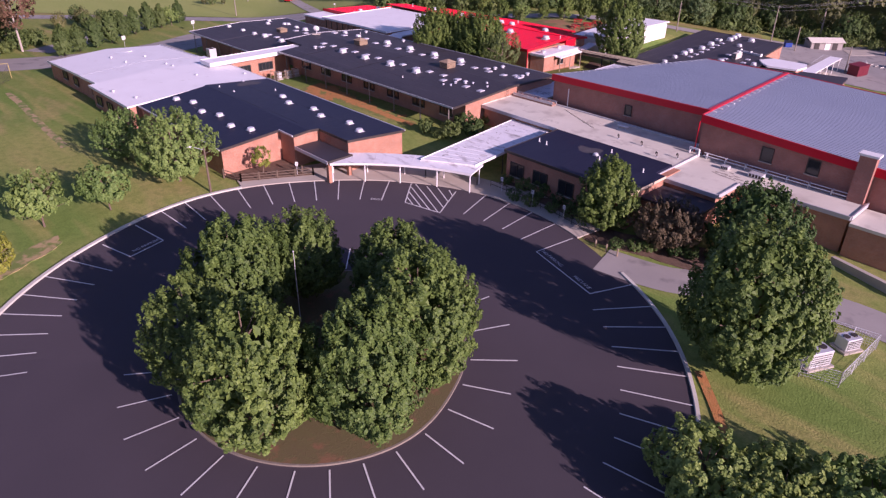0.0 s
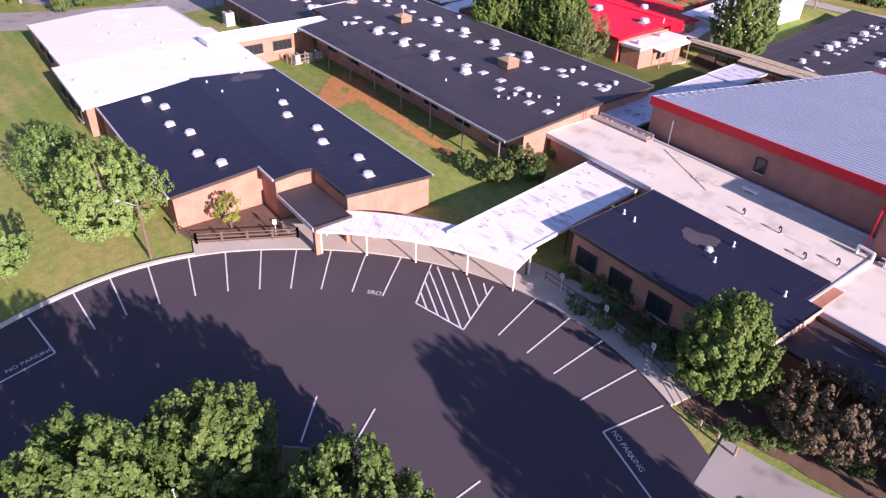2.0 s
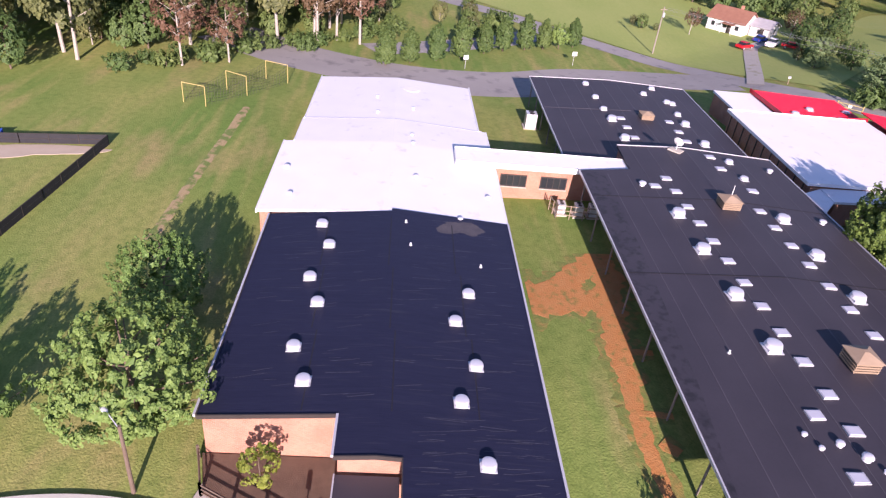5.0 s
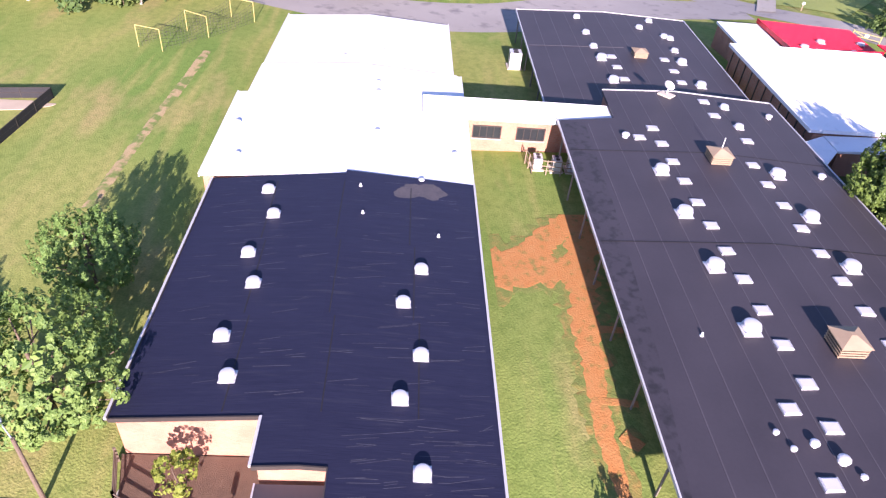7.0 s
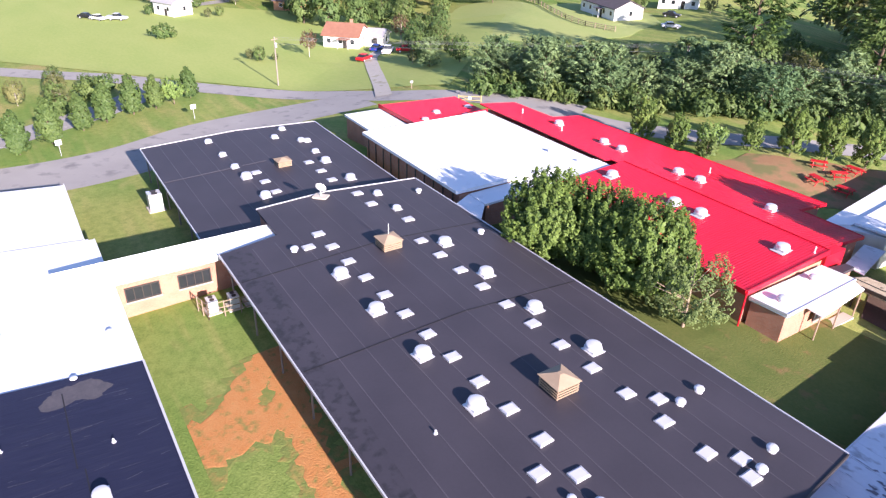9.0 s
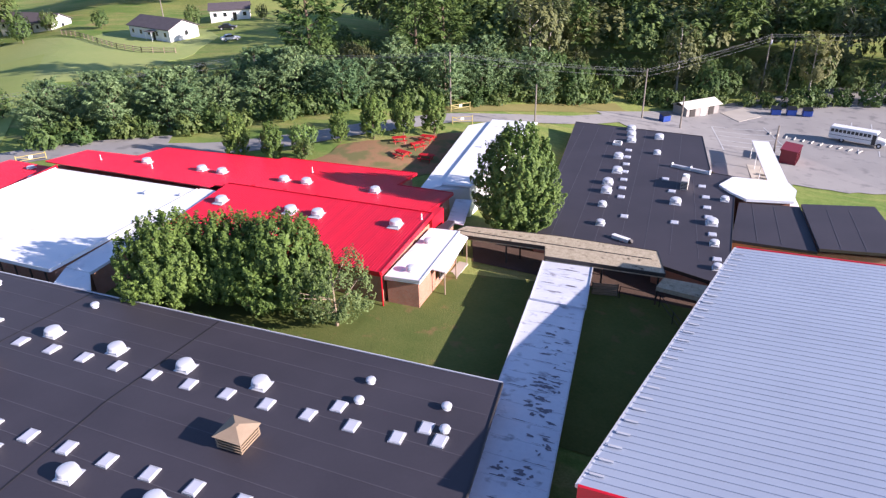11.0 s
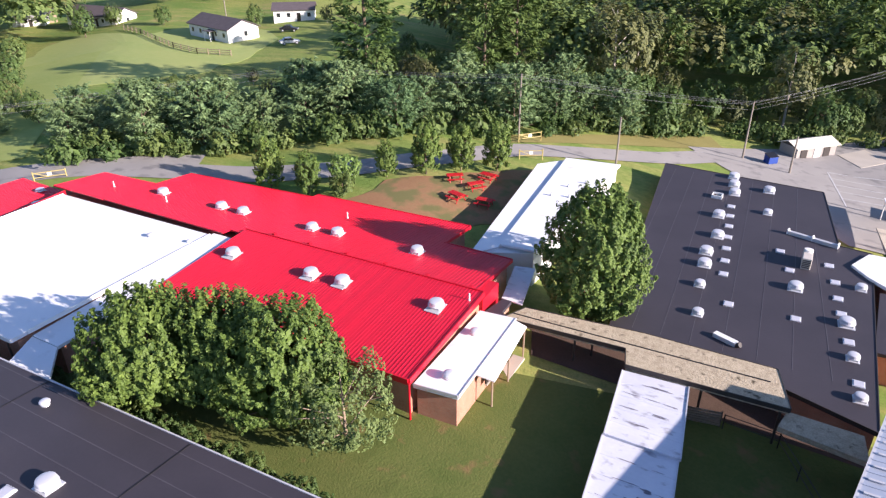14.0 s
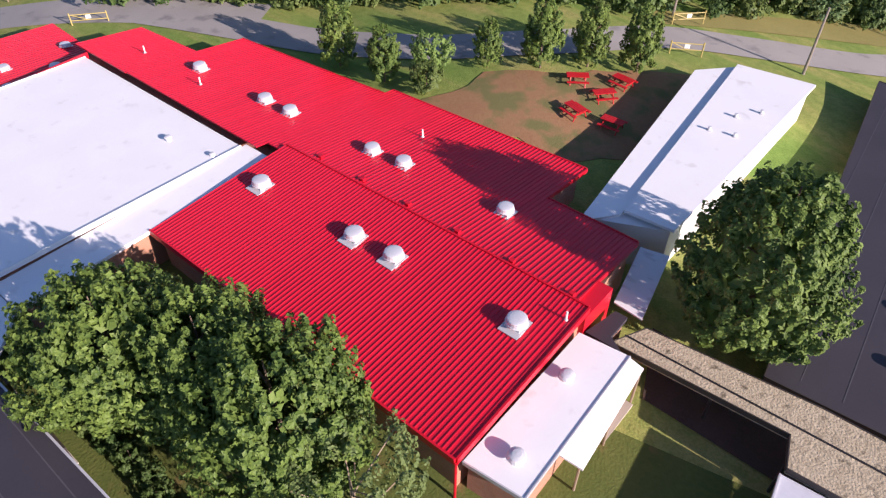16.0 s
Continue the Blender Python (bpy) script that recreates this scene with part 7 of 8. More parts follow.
for k in range(5):
    bm = bmesh.new()
    box(bm, (0, -1.22, 0.2 + 0.17 * k), (0.7, 0.05, 0.08))
    part("louvre", bm, DARK_TRIM, t)
bm = bmesh.new()
cyl(bm, (0, 0.5, 1.1), (0, 0.5, 1.3), 0.35, 0.35, 14)
part("fan_ring", bm, WHITE_PAINT, t)
t, m, ln = long_box("roof_duct", (-54.4, 138.9, dz), (-49.9, 137.6, dz), 0.35, 0.35, ROOF_EDGE, "low white duct along the roof edge", "duct")
for k in range(3):
    bm = bmesh.new()
    box(bm, (-ln / 2 + ln * k / 2, 0, 0.1), (0.12, 0.5, 0.5), m)
    part("bracket", bm, WHITE_PAINT, t)
t, m, ln = long_box("roof_duct", (-57.9, 116.9, dz), (-56.2, 116.2, dz), 0.5, 0.35, WHITE_PAINT, "white roof duct with an elbow", "duct")
bm = bmesh.new()
cyl(bm, (ln / 2, 0, -0.1), (ln / 2 + 0.3, 0, 0.1), 0.22)
bmesh.ops.transform(bm, matrix=m, verts=bm.verts)
part("elbow", bm, DARK_TRIM, t)
t = thing("roof_hatch", Matrix.Translation(loc(-62.2, 145.2, dz)) @ TURN_Z, "open square white roof hatch", "roof hatch")
for k in range(4):
    bm = bmesh.new()
    box(bm, (0, -0.5, 0.18), (1.1, 0.12, 0.36), Matrix.Rotation(math.pi / 2 * k, 4, "Z"))
    part("frame", bm, WHITE_PAINT, t)
bm = bmesh.new()
box(bm, (0, 0, 0.1), (0.9, 0.9, 0.1))
part("opening", bm, DARK_TRIM, t)
put_all(stub("short grey vent on the mobile classroom roof", 0.3, 0.12, GALV), [(-77.0, 131.5), (-75.2, 131.9), (-76.2, 134.6), (-74.9, 136.4)], lambda p, q: 3.7)

# white covered walks of the back wing
back_c = thing("covered_walkway", (0, 0, 0), "white covered walkway on posts beside the bus yard", "covered walkway")
a, b, w = Vector((61.4, 126.0)), Vector((77.4, 147.2)), 1.15
d = (b - a).normalized()
s = Vector((-d.y, d.x)) * w
bm = bmesh.new()
prism(bm, [a - s, b - s, b + s, a + s], [-0.35, -1.35, -1.35, -0.35], [-0.2, -1.2, -1.2, -0.2])
part("canopy_roof", bm, WHITE_ROOF, back_c)
for k in range(6):
    for e in (-0.9, 0.9):
        c = a.lerp(b, 0.03 + 0.94 * k / 5) + s * e
        post(back_c, c.x, c.y, gz(c.x, c.y) - 0.1, -0.38 - (k / 5), 0.06, WHITE_PAINT)
part("canopy_roof", slab([(-48.7, 134.1), (-47.4, 132.2), (-45.7, 130.6), (-40.9, 131.6), (-40.5, 135.0), (-41.3, 137.2), (-47.3, 137.1)], [1.5] * 7, 0.3), WHITE_ROOF, back_c)
part("wall", lprism([(-47.6, 134.0), (-45.6, 131.0), (-41.2, 131.9), (-41.0, 135), (-41.7, 136.8), (-47.0, 136.7)], -5, 1.22), BRICK, back_c)
tagged(back_c, category="covered walkway")

# ---- fences, poles and other front-yard things ----
def fence_line(pts, name, label, category, height, rails, mat, spacing=2.2, pr=0.06, rr=0.04, mesh=False, square=False, screen=None):
    t = thing(name, (*pts[0], gz(*pts[0])), label, category)
    inv = t.matrix_world.inverted()

    def add(pn, bm, mt):
        bmesh.ops.transform(bm, matrix=inv, verts=bm.verts)
        part(pn, bm, mt, t)
    for a, b in zip(pts, pts[1:]):
        a, b = Vector(a), Vector(b)
        n = max(1, round((b - a).length / spacing))
        for k in range(n + 1):
            c = a.lerp(b, k / n)
            z = gz(c.x, c.y)
            bm = bmesh.new()
            if square:
                box(bm, (c.x, c.y, z + height / 2), (pr * 2, pr * 2, height + 0.2))
            else:
                cyl(bm, (c.x, c.y, z - 0.2), (c.x, c.y, z + height), pr, pr, 6)
            add("post", bm, mat)
            if k < n:
                e = a.lerp(b, (k + 1) / n)
                ze = gz(e.x, e.y)
                for h in rails:
                    bm = bmesh.new()
                    cyl(bm, (c.x, c.y, z + h * height), (e.x, e.y, ze + h * height), rr, rr, 5)
                    add("rail", bm, mat)
                if screen:
                    bm = bmesh.new()
                    prism(bm, [(c.x, c.y), (e.x, e.y), (e.x + 0.02, e.y + 0.02), (c.x + 0.02, c.y + 0.02)], [z + 0.06, ze + 0.06, ze + 0.06, z + 0.06], [z + height * 0.94, ze + height * 0.94, ze + height * 0.94, z + height * 0.94])
                    add("wind_screen", bm, screen)
                if mesh:
                    bm = bmesh.new()
                    m = 9
                    for i in range(m + 1):
                        f0, f1 = c.lerp(e, i / m), z + (ze - z) * i / m
                        cyl(bm, (f0.x, f0.y, f1), (f0.x, f0.y, f1 + height), 0.012, 0.012, 3)
                    for i in range(1, 6):
                        cyl(bm, (c.x, c.y, z + height * i / 6), (e.x, e.y, ze + height * i / 6), 0.01, 0.01, 3)
                    add("wire_mesh", bm, mat)
    return t


DARK_WOOD = material("dark_fence_wood", (0.12, 0.085, 0.06), (0.20, 0.15, 0.11), 2, 0.85)
g = lambda p, q: tuple(loc(p, q).to_2d())
fence_line([g(-66.6, 36.0), (-21.8, 70.6), (-14.2, 73.2), g(-61.5, 43.2)], "rail_fence", "dark wooden three-rail fence round a mulch bed", "fence", 1.05, (0.35, 0.65, 0.95), DARK_WOOD, 2.0, 0.07, 0.045, square=True)
fence_line([(6.2, 71.8), (9.6, 68.6), (13.2, 64.8), (15.4, 62.2), (16.4, 59.6)], "railing", "low dark metal railing along the office pavement", "railing", 0.9, (0.5, 1.0), DARK_TRIM, 2.2, 0.035, 0.03)
fence_line([(28.6, 42.0), (31.0, 41.0), (35.8, 45.6), (31.4, 48.2), (28.6, 42.0)], "chain_fence", "grey chain-link fence round air units", "fence", 1.4, (0.97,), GALV, 2.0, 0.04, 0.025, True)
fence_line([g(-61.4, 88.3), g(-65.0, 89.6), g(-66.2, 88.2)], "chain_fence", "short grey chain-link fence beside the wing", "fence", 1.3, (0.97,), GALV, 1.8, 0.035, 0.022, True)
fence_line([g(-55.7, 108.6), g(-52.2, 108.6), g(-49.5, 103.5)], "rail_fence", "dark wire fence across the shaded courtyard", "fence", 1.3, (0.5, 0.97), DARK_TRIM, 2.4, 0.045, 0.03)
fence_line([(-45.0, 60.0), (-50.5, 66.2), (-58.6, 75.4), (-66.8, 84.5), (-71.6, 77.6), (-76.4, 70.8), (-84, 60)], "ball_field_fence", "black mesh fence round the ball field", "fence", 1.1, (0.02, 0.5, 0.98), DARK_TRIM, 3.0, 0.05, 0.035, screen=material("black_screen", (0.018, 0.018, 0.02), (0.03, 0.03, 0.034), 2, 0.8))
patch("infield_soil", (-70.2, 76.4), 8.0, 1.5, 31, 55, material("infield", (0.42, 0.34, 0.25), (0.50, 0.42, 0.32), 0.6, 0.95), "pale tan soil strip along the ball field", 0.05)


def timber_rack(a, b):
    """Boards stacked on edge between two posts."""
    a, b = Vector(a), Vector(b)
    d = b - a
    t = thing("timber_rack", Matrix.Translation((a.x, a.y, gz(a.x, a.y))) @ Matrix.Rotation(math.atan2(d.y, d.x), 4, "Z"), "tan timber boards racked between two posts", "timber rack")
    for k in range(6):
        bm = bmesh.new()
        box(bm, (d.length / 2, 0.02 * (k % 2), 0.12 + 0.2 * k), (d.length - 0.05 * (k % 3), 0.06, 0.15))
        part("board", bm, WOOD, t)
    for x in (0.0, d.length):
        bm = bmesh.new()
        box(bm, (x, 0.08, 0.55), (0.1, 0.1, 1.4))
        part("post", bm, DARK_WOOD, t)


timber_rack(g(-58.1, 108.2), g(-55.9, 108.6))

# lamp post by the west kerb, lamp on the island
def lamp_post(x, y, h, label, mat, arm_turn):
    t = thing("street_lamp", Matrix.Translation((x, y, gz(x, y))) @ Matrix.Rotation(radians(arm_turn), 4, "Z"), label, "street lamp")
    bm = bmesh.new()
    cyl(bm, (0, 0, -0.2), (0, 0, h), 0.13, 0.09, 10)
    part("pole", bm, mat, t)
    bm = bmesh.new()
    cyl(bm, (0, 0, h - 0.25), (1.3, 0, h + 0.12), 0.03)
    part("arm", bm, GALV, t)
    bm = bmesh.new()
    dome(bm, (0, 0, 0), 0.3, 0.16, 12, 3)
    bmesh.ops.transform(bm, matrix=Matrix.Translation((1.5, 0, h + 0.06)) @ Matrix.Diagonal((1.15, 0.55, 0.8, 1)), verts=bm.verts)
    part("head", bm, GALV, t)


lamp_post(-24.4, 68.1, 5.1, "wooden pole with a grey street lamp on an arm", BARK, 185)
t = thing("flagpole", (-8.9, 45.3, gz(-8.9, 45.3) + 0.4), "slim grey flagpole on the planted island", "flagpole")
bm = bmesh.new()
cyl(bm, (0, 0, -0.3), (0, 0, 6.4), 0.045, 0.025, 8)
part("pole", bm, GALV, t)
bm = bmesh.new()
dome(bm, (0, 0, 6.4), 0.07, 0.07, 8, 3)
part("finial", bm, GALV, t)


def sign(x, y, turn, h, w, hh, label, face, post_mat=GALV):
    t = thing("sign", Matrix.Translation((x, y, gz(x, y))) @ Matrix.Rotation(radians(turn), 4, "Z"), label, "sign", "signs")
    bm = bmesh.new()
    cyl(bm, (0, 0, -0.2), (0, 0, h), 0.035, 0.035, 6)
    part("post", bm, post_mat, t)
    bm = bmesh.new()
    box(bm, (0, -0.05, h - hh / 2), (w, 0.03, hh))
    part("panel", bm, face, t)
    bm = bmesh.new()
    for k in range(2):
        box(bm, (0, -0.07, h - hh * (0.35 + 0.35 * k)), (w * 0.6, 0.01, hh * 0.12))
    part("bars", bm, DARK_TRIM, t)


sign(7.4, 70.6, -30, 1.8, 0.32, 0.45, "small white parking sign on a post", WHITE_PAINT)
sign(10.6, 67.6, -38, 1.8, 0.32, 0.45, "small white parking sign on a post", WHITE_PAINT)
sign(13.6, 64.4, -45, 1.8, 0.32, 0.45, "small white parking sign on a post", WHITE_PAINT)
sign(-16.0, 73.0, 15, 1.8, 0.32, 0.45, "small white parking sign by the fence", WHITE_PAINT)
t = thing("fence_stub", (16.2, 59.4, gz(16.2, 59.4)), "low wooden log barrier at the mulch edge", "barrier")
for k in range(3):
    bm = bmesh.new()
    cyl(bm, (k * 0.9, -k * 0.8, -0.1), (k * 0.9, -k * 0.8, 0.8), 0.08)
    part("post", bm, WOOD, t)


def air_unit(x, y, turn, sx, sy, sz, label):
    t = thing("air_unit", Matrix.Translation((x, y, gz(x, y))) @ Matrix.Rotation(radians(turn), 4, "Z"), label, "air unit", "ground air units")
    bm = bmesh.new()
    box(bm, (0, 0, 0.05), (sx + 0.4, sy + 0.4, 0.2))
    part("pad", bm, CONCRETE, t)
    bm = bmesh.new()
    box(bm, (0, 0, sz / 2 + 0.15), (sx, sy, sz))
    bmesh.ops.bevel(bm, geom=bm.edges[:], offset=0.03, segments=1, affect="EDGES")
    part("casing", bm, GALV, t)
    for k in range(2):
        bm = bmesh.new()
        cyl(bm, (sx * (k - 0.5) * 0.5, 0, sz + 0.14), (sx * (k - 0.5) * 0.5, 0, sz + 0.2), min(sx, sy) * 0.24, None, 14)
        part("fan_guard", bm, DARK_TRIM, t)
    for k in range(5):
        bm = bmesh.new()
        box(bm, (0, -sy / 2, 0.35 + 0.16 * k * sz), (sx * 0.85, 0.03, 0.05))
        part("louvre", bm, DARK_TRIM, t)


air_unit(30.2, 43.6, 20, 2.0, 1.4, 1.3, "grey air unit on a pad behind a fence")
air_unit(33.6, 45.6, 20, 1.4, 1.1, 1.0, "small grey air unit on a pad")
for x, y in ((-29.0, 112.4), (-27.6, 113.4), (-26.6, 114.4)):
    air_unit(x, y, -43, 1.0, 0.8, 1.1, "white air unit beside the link corridor")
air_unit(-46.8, 130.0, -43, 1.4, 1.4, 1.9, "tall white air unit on the grass")
fence_line([(-30.2, 112.2), (-28.6, 111.2), (-25.6, 113.6)], "rail_fence", "small wooden fence round air units", "fence", 1.5, (0.3, 0.6, 0.95), WOOD, 1.2, 0.05, 0.04)
# loading bay wall east of the gym
t = thing("retaining_wall", (0, 0, 0), "concrete retaining wall at the service bay", "wall")
part("wall", lprism([(-12.0, 68.6), (-5.0, 66.5), (-5.2, 66.1), (-12.2, 68.2)], -1.6, 0.2), CONCRETE, t)


# ---- houses, vehicles and yard things beyond the school ----
SIDING = material("white_siding", (0.70, 0.69, 0.66), (0.80, 0.79, 0.77), 1.2, 0.7)
SHINGLE_RED = material("red_shingle", (0.24, 0.105, 0.068), (0.33, 0.16, 0.10), 1.2, 0.9, 0.3, 6)
SHINGLE_DARK = material("dark_shingle", (0.075, 0.062, 0.068), (0.12, 0.10, 0.105), 1.0, 0.9, 0.3, 6)
SHINGLE_GREY = material("grey_shingle", (0.30, 0.29, 0.30), (0.42, 0.41, 0.42), 1.0, 0.85, 0.3, 6)
YELLOW_PAINT = material("yellow_paint", (0.42, 0.33, 0.11), (0.52, 0.42, 0.16), 1.5, 0.5)
RED_PAINT = material("red_paint", (0.60, 0.02, 0.025), (0.48, 0.015, 0.02), 1.5, 0.45)
BLUE_PAINT = material("blue_paint", (0.015, 0.05, 0.26), (0.02, 0.07, 0.32), 1.5, 0.5)
MAROON = material("maroon_metal", (0.16, 0.018, 0.03), (0.20, 0.025, 0.04), 1.2, 0.5)
TYRE = material("tyre_rubber", (0.02, 0.02, 0.02), (0.03, 0.03, 0.03), 3, 0.8)
CAR_COLOURS = {"red": RED_PAINT, "blue": BLUE_PAINT, "white": WHITE_PAINT, "silver": GALV, "black": material("black_car_paint", (0.015, 0.015, 0.018), (0.02, 0.02, 0.024), 2, 0.3)}


def at_ground(x, y, turn, dz=0.0):
    return Matrix.Translation((x, y, gz(x, y) + dz)) @ Matrix.Rotation(radians(turn), 4, "Z")


def house(x, y, turn, length, depth, eave, ridge, wall, roof, label, windows=4, chimney=False, porch=False):
    """A gabled house: its ridge runs along local x."""
    t = thing("house", at_ground(x, y, turn), label, "house")
    bm = bmesh.new()
    hx, hy = length / 2, depth / 2
    lo = [bm.verts.new(v) for v in ((-hx, -hy, -1.5), (hx, -hy, -1.5), (hx, hy, -1.5), (-hx, hy, -1.5))]
    hi = [bm.verts.new(v) for v in ((-hx, -hy, eave), (hx, -hy, eave), (hx, hy, eave), (-hx, hy, eave))]
    g0, g1 = bm.verts.new((-hx, 0, ridge - 0.1)), bm.verts.new((hx, 0, ridge - 0.1))
    bm.faces.new((lo[0], lo[1], hi[1], hi[0]))
    bm.faces.new((lo[2], lo[3], hi[3], hi[2]))
    bm.faces.new((lo[1], lo[2], hi[2], g1, hi[1]))
    bm.faces.new((lo[3], lo[0], hi[0], g0, hi[3]))
    bm.faces.new((hi[0], hi[1], g1, g0))
    bm.faces.new((hi[2], hi[3], g0, g1))
    bm.faces.new(lo[::-1])
    part("wall", bm, wall, t)
    over, rise = 0.45, (ridge - eave) / hy
    for s in (-1, 1):
        bm = bmesh.new()
        pts = [(-hx - over, s * (hy + over)), (hx + over, s * (hy + over)), (hx + over, 0), (-hx - over, 0)]
        z = [eave - rise * over, eave - rise * over, ridge, ridge]
        prism(bm, pts if s < 0 else pts[::-1], [k + 0.02 for k in (z if s < 0 else z[::-1])], [k + 0.2 for k in (z if s < 0 else z[::-1])])
        r = part("roof", bm, roof, t)
        if s < 0 and chimney:
            bm = bmesh.new()
            box(bm, (hx * 0.3, 0.6, ridge + 0.2), (0.6, 0.6, 1.4))
            part("chimney", bm, BRICK, r)
    for s in (-1, 1):
        for k in range(windows):
            wx = -hx + length * (k + 0.5) / windows
            bm = bmesh.new()
            box(bm, (wx, s * (hy + 0.02), eave * 0.56), (1.1, 0.08, 1.2))
            w = part("window", bm, WHITE_PAINT, t)
            bm = bmesh.new()
            box(bm, (wx, s * (hy + 0.05), eave * 0.56), (0.9, 0.06, 1.0))
            part("pane", bm, GLASS, w)
    for s in (-1, 1):
        bm = bmesh.new()
        box(bm, (s * (hx + 0.03), 0.6, eave * 0.56), (0.08, 0.9, 1.1))
        part("window", bm, GLASS, t)
    bm = bmesh.new()
    box(bm, (length * 0.12, -hy - 0.04, 1.0), (0.95, 0.08, 2.05))
    part("door", bm, DARK_TRIM, t)
    if porch:
        bm = bmesh.new()
        box(bm, (length * 0.12, -hy - 0.9, 2.35), (3.0, 1.8, 0.12))
        p = part("porch_roof", bm, roof, t)
        for sx in (-1.3, 1.3):
            bm = bmesh.new()
            cyl(bm, (length * 0.12 + sx, -hy - 1.6, -0.3), (length * 0.12 + sx, -hy - 1.6, 2.3), 0.06)
            part("porch_post", bm, WHITE_PAINT, p)
    return t


house(-63.5, 227.5, 3, 8.6, 8.0, 2.9, 5.0, SIDING, SHINGLE_RED, "small white house with a rusty red roof on a lawn", 3, True, True)
house(-56.8, 230.6, 3, 4.4, 6.4, 2.4, 3.6, SIDING, SHINGLE_GREY, "low white house annexe with a grey roof", 1)
house(-123.5, 247, -18, 8.4, 6.4, 3.6, 5.2, SIDING, SHINGLE_GREY, "plain white house with a pale roof in the field", 2)
house(-97, 268, 5, 9, 7, 2.8, 4.6, material("orange_brick", (0.44, 0.20, 0.10), (0.52, 0.26, 0.14), 1.0, 0.85), SHINGLE_DARK, "orange brick house half hidden by trees", 2)
house(-64.5, 332, 0, 10, 7, 3.0, 4.4, SIDING, SHINGLE_GREY, "far white house with a grey roof", 3)
house(-39.5, 312, -38, 19, 8, 2.9, 4.8, SIDING, SHINGLE_DARK, "far long house with a dark roof", 6, porch=True)
house(-3.6, 266.5, -56, 17, 8.4, 3.0, 4.8, SIDING, SHINGLE_DARK, "long white house with a dark roof behind a fence", 5, porch=True)
house(14.4, 281, -8, 10.5, 7, 2.9, 4.2, SIDING, SHINGLE_DARK, "white house with a dark roof among trees", 4)
house(-62, 336, 20, 8, 6, 2.6, 3.8, WOOD, SHINGLE_DARK, "dark wooden barn far across the fields", 2)


def vehicle(x, y, turn, colour, label, kind="car"):
    t = thing("parked_" + kind, at_ground(x, y, turn, 0.09), label, kind, "parked vehicles")
    pt = CAR_COLOURS[colour]
    if kind == "truck":
        low = [(-2.7, 0.45), (2.65, 0.45), (2.7, 0.95), (1.3, 1.1), (0.9, 1.15), (-2.7, 1.15)]
        cab = [(1.2, 1.08), (0.6, 1.78), (-0.7, 1.8), (-0.85, 1.12)]
    else:
        low = [(-2.2, 0.4), (2.2, 0.38), (2.25, 0.75), (1.2, 0.92), (-1.7, 0.98), (-2.25, 0.9)]
        cab = [(1.0, 0.92), (0.35, 1.42), (-1.0, 1.45), (-1.65, 0.96)]

    def profile(pts, half):
        bm = bmesh.new()
        a = [bm.verts.new((px, -half, pz)) for px, pz in pts]
        b = [bm.verts.new((px, half, pz)) for px, pz in pts]
        bm.faces.new(a)
        bm.faces.new(b[::-1])
        for i in range(len(pts)):
            j = (i + 1) % len(pts)
            bm.faces.new((a[i], b[i], b[j], a[j]))
        bmesh.ops.recalc_face_normals(bm, faces=bm.faces)
        bmesh.ops.bevel(bm, geom=bm.edges[:], offset=0.06, segments=2, affect="EDGES")
        return bm
    body = part("body", profile(low, 0.88), pt, t)
    part("cabin_glass", profile(cab, 0.76), GLASS, t)
    bm = bmesh.new()
    top = cab[1], cab[2]
    box(bm, ((top[0][0] + top[1][0]) / 2, 0, top[0][1] + 0.03), (abs(top[0][0] - top[1][0]), 1.44, 0.06))
    part("cabin_roof", bm, pt, t)
    for sx in (-1.4, 1.4):
        for sy in (-0.82, 0.82):
            bm = bmesh.new()
            cyl(bm, (sx, sy - 0.1, 0.33), (sx, sy + 0.1, 0.33), 0.34, None, 14)
            w = part("wheel", bm, TYRE, t)
            bm = bmesh.new()
            cyl(bm, (sx, sy - 0.12, 0.33), (sx, sy + 0.12, 0.33), 0.2, None, 10)
            part("rim", bm, GALV, w)
    for sy in (-0.6, 0.6):
        bm = bmesh.new()
        box(bm, (low[1][0] + 0.03, sy, 0.66), (0.06, 0.3, 0.14))
        part("headlight", bm, WHITE_PAINT, body)
        bm = bmesh.new()
        box(bm, (low[0][0] - 0.03, sy, 0.75), (0.06, 0.25, 0.16))
        part("tail_light", bm, RED_PAINT, body)
    return t


vehicle(-53.4, 212.6, 80, "red", "red car parked beside a house drive")
vehicle(-54.1, 222.8, 85, "blue", "blue car parked by the white house")
vehicle(-50.2, 219.4, 95, "white", "white pickup truck on the gravel drive", "truck")
vehicle(-46.0, 219.5, 20, "red", "dark red car under the trees")
vehicle(-140.5, 232.6, 5, "black", "black car parked in the far field")
vehicle(-136.0, 231.6, -10, "white", "white car parked in the far field")
vehicle(-131.5, 233.4, 12, "silver", "silver pickup parked in the far field", "truck")
vehicle(11.2, 247.6, 10, "silver", "silver car on the shaded lawn")
vehicle(11.9, 263.6, -15, "black", "black car parked before the white house")


WIRE = material("aluminium_wire", (0.22, 0.22, 0.23), (0.30, 0.30, 0.31), 2, 0.5)
POLE_WOOD = material("grey_pole_wood", (0.22, 0.19, 0.16), (0.30, 0.26, 0.22), 2, 0.9)


